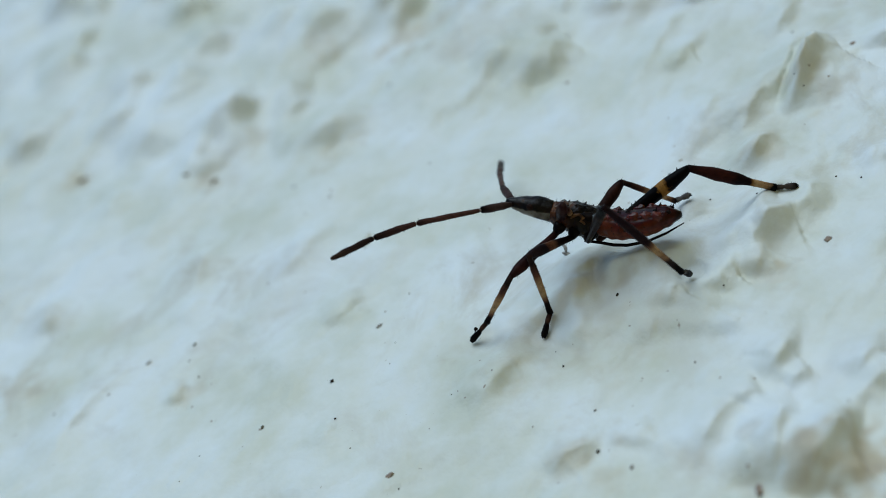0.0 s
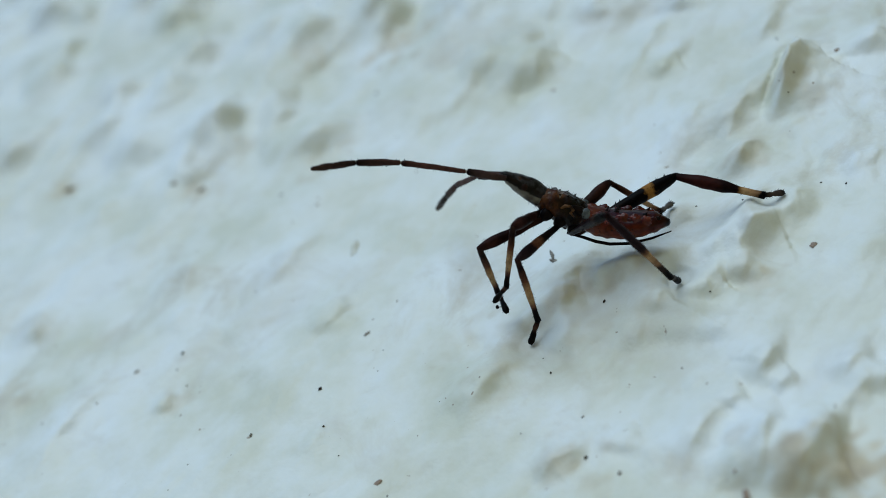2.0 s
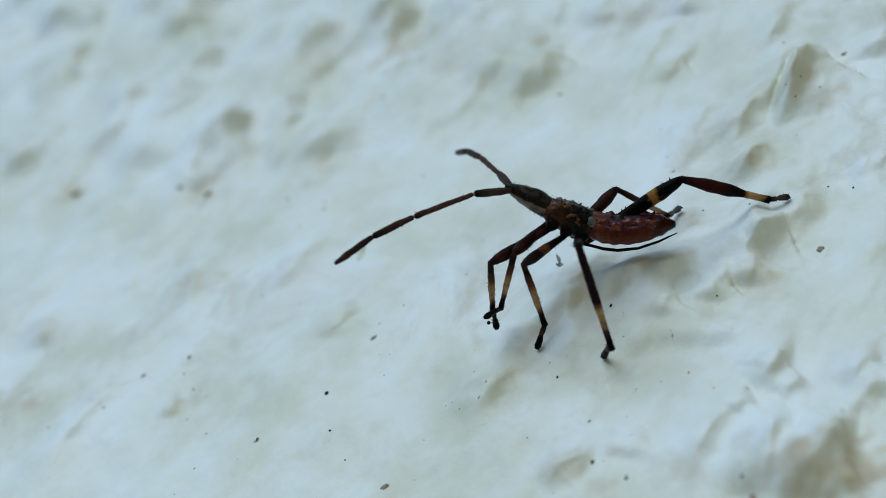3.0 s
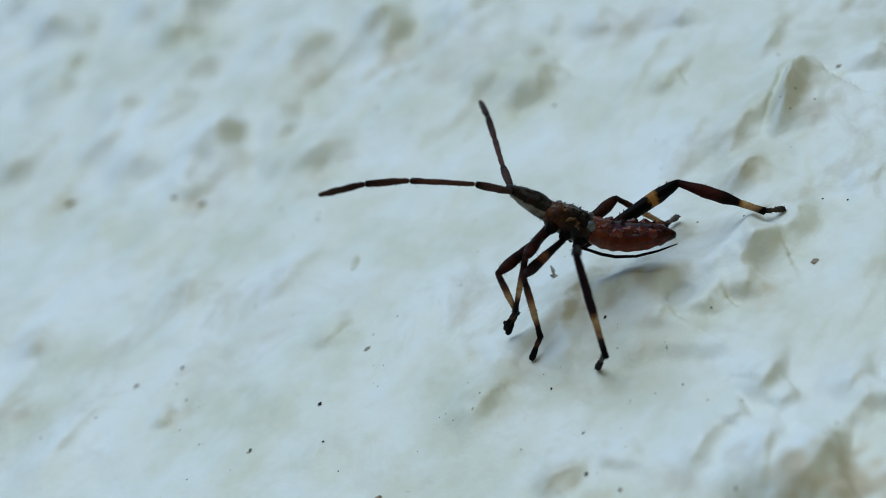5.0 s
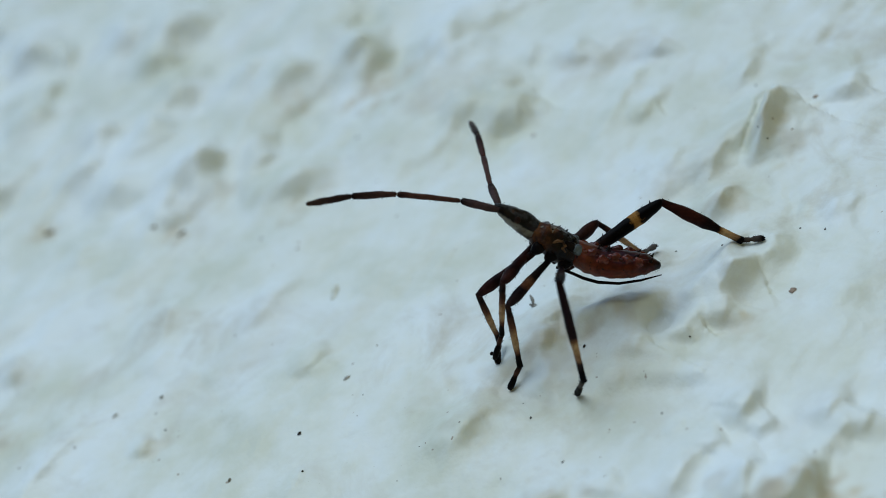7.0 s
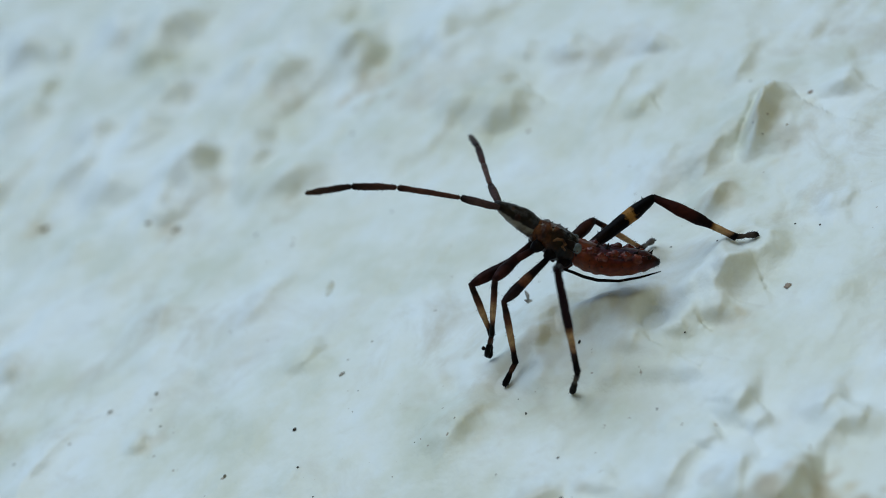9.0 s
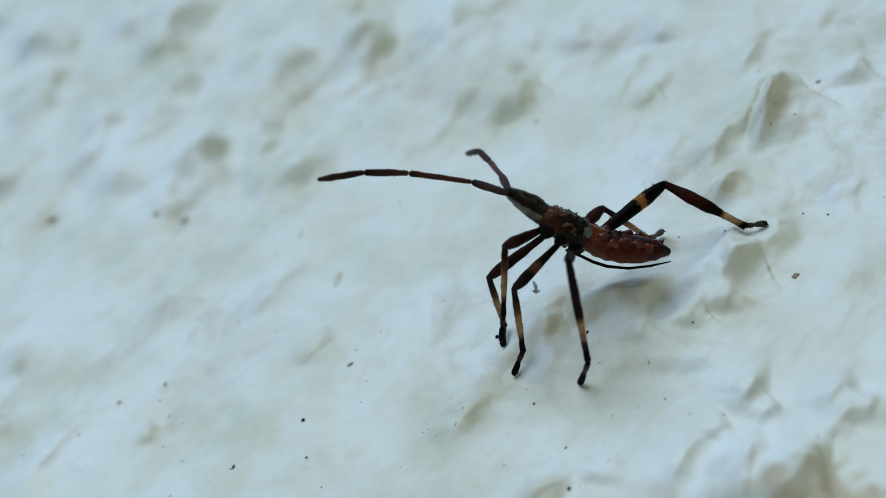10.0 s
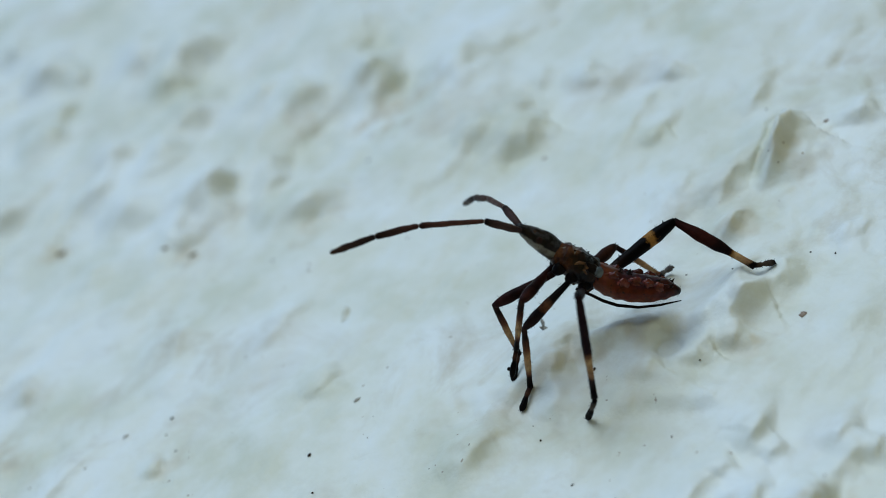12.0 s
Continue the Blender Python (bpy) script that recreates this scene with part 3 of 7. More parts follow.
def build_abdomen(length):
    tops = [(0.0, 0.42), (0.25, 0.52), (0.6, 0.46), (1.1, 0.34), (1.7, 0.32), (2.3, 0.34), (2.8, 0.32), (3.1, 0.20), (length + 0.05, 0.06)]
    lows = [(0.0, -0.42), (0.25, -0.56), (0.6, -0.68), (1.1, -0.76), (1.7, -0.75), (2.3, -0.64), (2.8, -0.47), (3.1, -0.30), (length + 0.05, -0.16)]
    wide = (0.48, 0.60, 0.70, 0.76, 0.76, 0.68, 0.52, 0.34, 0.12)
    keys = [(x, 0, (t + b) / 2, w, (t - b) / 2) for (x, t), (_, b), w in zip(tops, lows, wide)]
    rings = []
    for i, r in enumerate(spline(keys, 48)):
        fold = 1 + 0.010 * math.sin(2 * math.pi * r[0] / 0.46)
        rings.append((r[0], r[1], r[2], r[3] * fold, r[4] * fold))
    bm = bmesh.new()
    loft(bm, rings, 32, 0.03, 11)
    abdomen = part("abdomen", bm, ABDOMEN, insect, "swollen red-brown abdomen with paler patches")
    for k in range(6):
        x = 0.55 + 0.46 * k
        _, _, cz, ry, rz = spline_at(keys, x)
        for side in (1, -1):
            bm = bmesh.new()
            a = radians(38)
            p = Vector((x, side * ry * math.cos(a), cz + rz * math.sin(a)))
            blob(bm, p * 0.985 + Vector((0, 0, -0.0)), (0.12, 0.06, 0.09), k, 0.3)
            thorn(bm, p, p + Vector((0.08, 0.07 * side, 0.12)), 0.06)
            part("tubercle", bm, ABDOMEN, abdomen)
    for k, (x, size) in enumerate(((0.30, 0.22), (0.78, 0.22), (1.20, 0.25), (1.64, 0.27), (2.10, 0.26), (2.52, 0.22))):
        _, _, cz, ry, rz = spline_at(keys, x)
        for side in (1, -1):
            bm = bmesh.new()
            a = radians(36 + 8 * math.sin(2.3 * k))
            blob(bm, (x, 0.93 * side * ry * math.cos(a), cz + 0.93 * rz * math.sin(a)), (size, 0.12, 0.9 * size), k + 20, 0.45, 3)
            part("side_lobe", bm, LOBE, abdomen, "swollen pinkish lobe")
    for x in (0.95, 1.32):
        for side in (1, -1):
            bm = bmesh.new()
            thorn(bm, (x, 0.12 * side, 0.20), (x + 0.06, 0.17 * side, 0.46), 0.16, 8)
            thorn(bm, (x + 0.09, 0.16 * side, 0.22), (x + 0.15, 0.24 * side, 0.42), 0.07, 6)
            blob(bm, (x, 0.10 * side, 0.26), (0.14, 0.10, 0.10), 5, 0.2)
            part("gland_spine", bm, CUTICLE, abdomen, "black spine on the back")
    for x, z in ((2.45, 0.30), (2.95, 0.20)):
        for side in (1, -1):
            bm = bmesh.new()
            thorn(bm, (x, 0.28 * side, z - 0.08), (x + 0.12, 0.36 * side, z + 0.14), 0.08)
            blob(bm, (x, 0.28 * side, z - 0.04), (0.11, 0.08, 0.09), 3, 0.2)
            part("tail_spine", bm, CUTICLE, abdomen)
    bm = bmesh.new()
    path = [(-0.55, 0.58), (0.1, 0.74), (0.55, 0.88), (1.1, 0.96), (1.9, 0.90), (2.7, 0.66), (3.45, 0.34)]
    loft_path(bm, [Vector((x, -0.2, -z)) for x, z in path], [0.055, 0.06, 0.065, 0.065, 0.055, 0.048, 0.02])
    part("rostrum", bm, CUTICLE, abdomen, "long thin black beak folded under the belly")
    part("bristles", bristles(keys, 160, 0.12, 7, 0.4), BRISTLE, abdomen)
    return abdomen


def loft_path(bm, points, radii, sides=10):
    """A tapered tube along points."""
    rows = []
    for i, (p, r) in enumerate(zip(points, radii)):
        d = (points[min(i + 1, len(points) - 1)] - points[max(i - 1, 0)]).normalized()
        s = d.orthogonal().normalized() if i == 0 else (s - d * s.dot(d)).normalized()
        q = d.cross(s)
        rows.append([bm.verts.new(p + r * (math.cos(2 * math.pi * k / sides) * s + math.sin(2 * math.pi * k / sides) * q)) for k in range(sides)])
    for a, b in zip(rows, rows[1:]):
        for k in range(sides):
            bm.faces.new((a[k], a[(k + 1) % sides], b[(k + 1) % sides], b[k]))
    bm.faces.new(rows[0]), bm.faces.new(rows[-1])


def limb(name, keys, material, label, hairs, hair_len, seed, thorns=()):
    """One limb segment along +x with its hairs."""
    bm = bmesh.new()
    loft(bm, spline(keys, 22), 16, 0.018, seed)
    ob = part(name, bm, material, insect, label)
    if hairs:
        part("bristles", bristles(keys, hairs, hair_len, seed), BRISTLE, ob)
    if thorns:
        bm = bmesh.new()
        for x, y, z, h in thorns:
            thorn(bm, (x, y * 0.7, z * 0.7), (x + 0.06, y * (1 + h), z * (1 + h)), 0.045)
        part("thorns", bm, CUTICLE, ob)
    return ob


def femur(length, thick, material, label, seed, spiny=0):
    keys = [(-0.08, 0, 0, 0.5 * thick, 0.5 * thick), (0.12 * length, 0, 0, 0.58 * thick, 0.58 * thick), (0.5 * length, 0, 0, 0.86 * thick, 0.86 * thick),
            (0.78 * length, 0, 0, thick, thick), (0.93 * length, 0, 0, 0.76 * thick, 0.76 * thick), (length + 0.02, 0, 0, 0.45 * thick, 0.45 * thick)]
    rng = random.Random(seed)
    spikes = []
    for k in range(spiny):
        a = rng.uniform(0, 2 * math.pi)
        spikes.append(((0.35 + 0.6 * k / spiny) * length, thick * math.cos(a), thick * math.sin(a), 0.08))
    return limb("femur", keys, material, label, 90, 0.13, seed, spikes)


def tibia(length, thick, material, label, seed, blade=1.0):
    keys = [(-0.04, 0, 0, 0.75 * thick, 0.75 * thick), (0.08 * length, 0, 0, thick, 0.85 * thick), (0.3 * length, 0, 0, thick * blade, thick * (1 + (blade - 1) * 0.8)),
            (0.55 * length, 0, 0, thick * (1 + (blade - 1) * 0.9), thick * (1 + (blade - 1) * 0.7)), (0.72 * length, 0, 0, 0.82 * thick, 0.82 * thick),
            (0.9 * length, 0, 0, 0.8 * thick, 0.8 * thick), (length + 0.04, 0, 0, 0.92 * thick, 0.92 * thick)]
    return limb("tibia", keys, material, label, 80, 0.10, seed)


def tarsus(length, thick, material, seed):
    keys = [(-0.03, 0, 0, 0.8 * thick, 0.8 * thick), (0.30 * length, 0, 0, 0.85 * thick, 0.85 * thick), (0.42 * length, 0, 0, 0.62 * thick, 0.62 * thick),
            (0.55 * length, 0, 0, 0.9 * thick, 0.95 * thick), (0.85 * length, 0, 0, 1.1 * thick, 1.1 * thick), (0.97 * length, 0, 0, 0.7 * thick, 0.7 * thick)]
    ob = limb("tarsus", keys, material, "", 40, 0.09, seed)
    for side in (1, -1):
        bm = bmesh.new()
        a = 0.88 * length
        loft_path(bm, [Vector((a, 0.05 * side, 0)), Vector((a + 0.07, 0.05 * side, 0.0)), Vector((a + 0.12, 0.055 * side, -0.03)), Vector((a + 0.14, 0.05 * side, -0.06))], [0.05, 0.04, 0.025, 0.006], 6)
        part("claw", bm, CUTICLE, ob)
    return ob


def antenna_segment(k, length, material, seed):
    r = ((0.10, 0.145, 0.16, 0.13), (0.085, 0.10, 0.11, 0.125), (0.10, 0.13, 0.14, 0.12), (0.10, 0.128, 0.13, 0.085))[k]
    end = length - (0.05 if k < 3 else -0.02)
    keys = [(0.03, 0, 0, r[0], r[0]), (0.3 * length, 0, 0, r[1], r[1]), (0.7 * length, 0, 0, r[2], r[2]), (end - 0.06, 0, 0, r[3], r[3]), (end, 0, 0, r[3] * 0.65, r[3] * 0.65)]
    segment = limb("antenna_segment", keys, material, "", 90, 0.075, seed)
    if k < 3:
        bm = bmesh.new()
        blob(bm, (length, 0, 0), (0.085, 0.062, 0.062), seed, 0.15)
        part("joint", bm, JOINT, segment, "pale joint between two segments")
    return segment


HEAD_L, THORAX_L, ABDOMEN_L = 1.68, 1.79, 3.30
LEG_L = {'NF': [2.8, 2.75, 1.18], 'FF': [2.65, 2.97, 1.22], 'NM': [2.53, 2.95, 1.04], 'FM': [2.55, 2.5, 0.64], 'NH': [4.23, 4.25, 1.59], 'FH': [4.41, 3.49, 0.89]}
ANT_L = [1.58, 2.51, 1.77, 1.97]
head, thorax, abdomen = build_head(HEAD_L), build_thorax(THORAX_L), build_abdomen(ABDOMEN_L)

FRONT_FEMUR = banded("front_femur_cuticle", 3.0, [(0.0, BLACK), (0.25, RED), (0.6, BROWN), (0.8, RED), (1.0, BROWN)])
MID_FEMUR = banded("mid_femur_cuticle", 2.5, [(0.0, BLACK), (0.42, (0.008, 0.005, 0.005)), (0.5, (0.11, 0.05, 0.025)), (0.6, (0.10, 0.04, 0.02)), (0.68, (0.01, 0.006, 0.008)), (1.0, (0.022, 0.013, 0.015))])
HIND_FEMUR = banded("hind_femur_cuticle", 4.4, [(0.0, (0.03, 0.014, 0.01)), (0.50, BLACK), (0.665, BLACK), (0.69, YELLOW), (0.75, YELLOW), (0.785, BLACK), (1.0, BLACK)])
NEAR_HIND_FEMUR = banded("dusky_hind_femur_cuticle", 4.4, [(0.0, BLACK), (0.45, (0.012, 0.005, 0.006)), (0.66, (0.008, 0.004, 0.005)), (0.72, (0.03, 0.014, 0.008)), (0.8, BLACK), (1.0, BLACK)])
FAR_MID_FEMUR = banded("ringed_mid_femur_cuticle", 2.5, [(0.0, BROWN), (0.28, (0.05, 0.02, 0.012)), (0.34, (0.30, 0.17, 0.06)), (0.44, (0.28, 0.15, 0.05)), (0.52, (0.02, 0.009, 0.007)), (0.85, (0.035, 0.013, 0.009)), (1.0, BROWN)])
TIBIA = banded("tibia_cuticle", 2.8, [(0.0, (0.03, 0.015, 0.012)), (0.12, BROWN), (0.36, (0.10, 0.042, 0.026)), (0.50, (0.36, 0.22, 0.11)), (0.68, (0.38, 0.25, 0.13)), (0.78, (0.16, 0.08, 0.05)), (0.86, BROWN), (1.0, BLACK)])
HIND_TIBIA = banded("hind_tibia_cuticle", 3.9, [(0.0, BROWN), (0.14, (0.026, 0.007, 0.006)), (0.35, (0.034, 0.009, 0.007)), (0.5, (0.008, 0.0035, 0.004)), (0.62, (0.007, 0.003, 0.004)), (0.66, (0.20, 0.10, 0.03)), (0.70, (0.40, 0.26, 0.12)), (0.80, (0.30, 0.18, 0.09)), (0.86, BLACK), (1.0, BLACK)])
NEAR_HIND_TIBIA = banded("dusky_hind_tibia_cuticle", 3.9, [(0.0, BROWN), (0.14, (0.014, 0.006, 0.009)), (0.58, (0.013, 0.006, 0.008)), (0.64, (0.16, 0.08, 0.04)), (0.70, TAN), (0.82, (0.24, 0.14, 0.08)), (0.90, (0.03, 0.02, 0.02)), (1.0, BLACK)])
TARSUS = banded("tarsus_cuticle", 1.1, [(0.0, BROWN), (0.3, (0.06, 0.03, 0.02)), (0.5, BLACK), (1.0, (0.006, 0.005, 0.005))])
HIND_TARSUS = banded("hind_tarsus_cuticle", 1.2, [(0.0, BLACK), (0.3, (0.06, 0.045, 0.035)), (0.55, (0.05, 0.04, 0.035)), (0.7, BLACK), (1.0, BLACK)])
FAR_TARSUS = banded("grey_tarsus_cuticle", 1.2, [(0.0, (0.05, 0.045, 0.04)), (0.2, (0.11, 0.10, 0.10)), (0.7, (0.07, 0.065, 0.06)), (0.9, BLACK), (1.0, BLACK)])
ANTENNA = [banded("antenna_base_cuticle", 1.5, [(0.0, (0.045, 0.028, 0.026)), (0.6, (0.06, 0.036, 0.034)), (0.95, (0.02, 0.012, 0.011)), (1.0, BLACK)], 0.5, 0.5),
           banded("antenna_second_cuticle", 2.9, [(0.0, (0.065, 0.032, 0.026)), (0.6, (0.075, 0.035, 0.028)), (0.9, BROWN), (1.0, BLACK)], 0.5, 0.5),
           banded("antenna_third_cuticle", 1.8, [(0.0, (0.06, 0.029, 0.024)), (0.45, (0.045, 0.023, 0.02)), (0.8, (0.028, 0.015, 0.013)), (1.0, BLACK)], 0.5, 0.5),
           banded("antenna_tip_cuticle", 1.9, [(0.0, (0.02, 0.012, 0.011)), (0.5, (0.032, 0.018, 0.016)), (1.0, (0.05, 0.03, 0.022))], 0.5, 0.5)]


def leg(lengths, thick, mats, blade, spiny, seed, words):
    f = femur(lengths[0], thick[0], mats[0], words + " femur", seed, spiny)
    t = tibia(lengths[1], thick[1], mats[1], "shin with a pale straw-coloured ring", seed + 1, blade)
    return f, t, tarsus(lengths[2], thick[2], mats[2], seed + 2)


near_front = leg(LEG_L["NF"], (0.225, 0.135, 0.12), (FRONT_FEMUR, TIBIA, TARSUS), 1.0, 0, 20, "red-brown front")
far_front = leg(LEG_L["FF"], (0.23, 0.125, 0.11), (FRONT_FEMUR, TIBIA, TARSUS), 1.0, 0, 30, "red-brown front")
near_mid = leg(LEG_L["NM"], (0.215, 0.135, 0.125), (MID_FEMUR, TIBIA, TARSUS), 1.0, 0, 40, "blackish middle")
far_mid = leg(LEG_L["FM"], (0.25, 0.125, 0.12), (FAR_MID_FEMUR, TIBIA, FAR_TARSUS), 1.0, 0, 50, "ringed blackish middle")
near_hind = leg(LEG_L["NH"], (0.19, 0.145, 0.125), (NEAR_HIND_FEMUR, NEAR_HIND_TIBIA, HIND_TARSUS), 1.15, 18, 60, "black hind")
far_hind = leg(LEG_L["FH"], (0.30, 0.175, 0.12), (HIND_FEMUR, HIND_TIBIA, HIND_TARSUS), 1.55, 30, 70, "black yellow-ringed hind")
bm = bmesh.new()
blob(bm, (0.71, -0.25, 0.06), (0.085, 0.075, 0.08), 7, 0.2)
loft_path(bm, [Vector((0.80, -0.06, 0.02)), Vector((0.77, -0.15, 0.05)), Vector((0.73, -0.22, 0.06))], [0.03, 0.018, 0.02], 6)
part("foot_pad", bm, CUTICLE, near_front[2], "black pad held out beside the claws")
near_antenna = [antenna_segment(k, ANT_L[k], ANTENNA[k], 80 + k) for k in range(4)]
far_antenna = [antenna_segment(k, ANT_L[k], ANTENNA[k], 90 + k) for k in range(4)]


# ---- specks of dirt and bits on the plaster ----
def speck(x, y, size, long, turn, material, label, name="dirt_speck", seed=1, up=0.45):
    """A crumb of dirt that sits in the paint (mm)."""
    bm = bmesh.new()
    blob(bm, (0, 0, 0), (size * long, size, size * up), seed, 0.8)
    ob = part(name, bm, material, None, label)
    ob.matrix_world = pose(x * MM, y * MM, (height(x, y) + size * up * 0.3) * MM, 0, 0, turn)
    return tagged(ob, category="dirt", group="specks of dirt on the plaster")


def flake(bm, centre, turn, long, wide, lift):
    """A thin dished scale of chaff with some thickness."""
    rows = []
    for k, z in ((0, 0.0), (1, 0.035)):
        rows.append([])
        for i in range(14):
            a = 2 * math.pi * i / 14
            r = 1 + 0.15 * math.sin(3 * a + turn)
            p = Vector((long * r * math.cos(a), wide * r * math.sin(a), z + lift * math.cos(a) + 0.05 * math.sin(2 * a)))
            p.rotate(Euler((0, 0, radians(turn))))
            rows[k].append(bm.verts.new(p + Vector(centre)))
    for i in range(14):
        bm.faces.new((rows[0][i], rows[0][(i + 1) % 14], rows[1][(i + 1) % 14], rows[1][i]))
    bm.faces.new(rows[0]), bm.faces.new(rows[1])


def chaff(x, y):
    bm = bmesh.new()
    flake(bm, (0.05, 0.10, 0.16), 75, 0.24, 0.07, 0.10)
    flake(bm, (-0.02, -0.12, 0.10), 130, 0.17, 0.09, 0.05)
    ob = part("chaff_scrap", bm, SCRAP, None, "small grey dry scrap of chaff lying on white plaster")
    ob.matrix_world = pose(x * MM, y * MM, (height(x, y) + 0.02) * MM)
    tagged(ob, category="chaff")


def straw(x, y):
    bm = bmesh.new()
    blob(bm, (0, 0, 0), (0.16, 0.55, 0.06), 4, 0.6, 3)
    ob = part("straw_scab", bm, STRAW, None, "pale yellowish scab of dried matter on white paint")
    ob.matrix_world = pose(x * MM, y * MM, (height(x, y) + 0.01) * MM, 0, 0, -20)
    tagged(ob, category="dirt")


for k, (x, y, size, long) in enumerate([(-6.40, -4.59, 0.079, 1.1), (-6.82, -6.80, 0.053, 1.1), (-6.69, -8.58, 0.030, 1.2), (-9.68, -5.06, 0.064, 1.6),
        (-11.51, 2.48, 0.060, 1.7), (-11.76, 0.46, 0.045, 1.3), (-11.96, 1.67, 0.034, 1.6), (-12.51, -4.67, 0.030, 1.3),
        (-13.54, -5.55, 0.022, 1.3), (5.05, -8.31, 0.056, 1.5), (1.91, -10.21, 0.045, 1.5), (1.94, -9.20, 0.022, 1.2),
        (8.55, -10.65, 0.038, 1.2), (1.46, -14.95, 0.064, 1.4), (2.10, -13.00, 0.034, 1.8), (10.27, -5.49, 0.038, 1.3),
        (11.76, -7.05, 0.038, 1.3), (14.71, -7.73, 0.038, 1.2), (15.39, -8.55, 0.038, 1.4), (17.81, 2.16, 0.041, 1.2)]):
    speck(x, y, size, long, 36 + 40 * math.sin(7.0 * k + 0), OLIVE if 3 <= k <= 8 else SPECK, "tiny dark crumb of dirt stuck on white paint" if not 3 <= k <= 8 else "tiny olive-brown sliver of dirt stuck on white paint", seed=k + 1)
for k, (x, y, size, long) in enumerate([(16.10, -2.73, 0.034, 1.2), (16.00, -2.30, 0.030, 1.2), (-5.55, -11.81, 0.030, 1.4), (-2.31, -8.71, 0.022, 1.3),
        (-3.46, -4.28, 0.022, 1.2)]):
    speck(x, y, size, long, 36 + 40 * math.sin(7.0 * k + 20), SPECK, "tiny dark crumb of dirt stuck on white paint", seed=k + 21)
for k, (x, y, size, long) in enumerate([(5.46, -19.83, 0.128, 2.4), (5.52, -19.14, 0.060, 1.5), (12.73, -10.91, 0.119, 1.2), (19.14, -1.05, 0.093, 1.4),
        (8.64, 7.36, 0.068, 1.6), (-5.66, -11.03, 0.093, 2.0)]):
    speck(x, y, size, long, 36 + 40 * math.sin(7.0 * k + 40), RUST, "tiny rusty-brown crumb of dirt stuck on white paint", seed=k + 41)
for k, (x, y, size, long) in enumerate([(-13.73, 2.91, 0.076, 1.7), (-15.75, 2.05, 0.043, 1.6), (-18.38, 2.67, 0.043, 1.6), (-3.76, -2.89, 0.076, 2.0),
        (-2.09, -1.89, 0.038, 1.5), (2.20, -16.34, 0.068, 1.4), (-0.15, -12.29, 0.030, 1.4), (6.08, -13.24, 0.043, 1.4),
        (1.49, 14.22, 0.085, 1.3), (9.50, -18.68, 0.043, 1.3), (-4.86, 10.20, 0.060, 2.0), (-3.48, 7.70, 0.051, 1.8),
        (1.28, 6.80, 0.043, 1.8), (-0.52, -9.34, 0.030, 1.5), (-3.63, -9.65, 0.025, 1.3), (-4.01, -5.21, 0.025, 1.5)]):
    speck(x, y, size, long, 36 + 40 * math.sin(7.0 * k + 60), DUST, "tiny grey-brown grain of dust stuck on white paint", seed=k + 61)
for k, (x, y, size, long) in enumerate([(-9.55, 15.42, 0.119, 1.3), (-15.23, 21.33, 0.170, 2.2), (-8.46, 14.36, 0.136, 1.8)]):
    speck(x, y, size, long, 36 + 40 * math.sin(7.0 * k + 80), CHAFF, "small straw-tan lump of dried dirt on white paint", seed=k + 81)
chaff(4.27, -4.68)
straw(-2.78, 3.13)


# ---- what moves ----
def bones(rows, roll=0):
    """Poses in the insect's space from rows of seconds, root and tip of a limb (mm), turned from row to row by the least angle."""
    out, last = [], None
    for t, ax, ay, az, bx, by, bz in rows:
        a, b = Vector((ax, ay, az)) * MM - BASE, Vector((bx, by, bz)) * MM - BASE
        d = (b - a).normalized()
        if last is None:
            y = Vector((0, 0, 1)).cross(d).normalized()
            q = Matrix((d, y, d.cross(y))).transposed().to_quaternion() @ Euler((radians(roll), 0, 0)).to_quaternion()
        else:
            q = last.rotation_difference(d) @ q
        last = d
        out.append((t, Matrix.LocRotScale(a, q, None)))
    return out


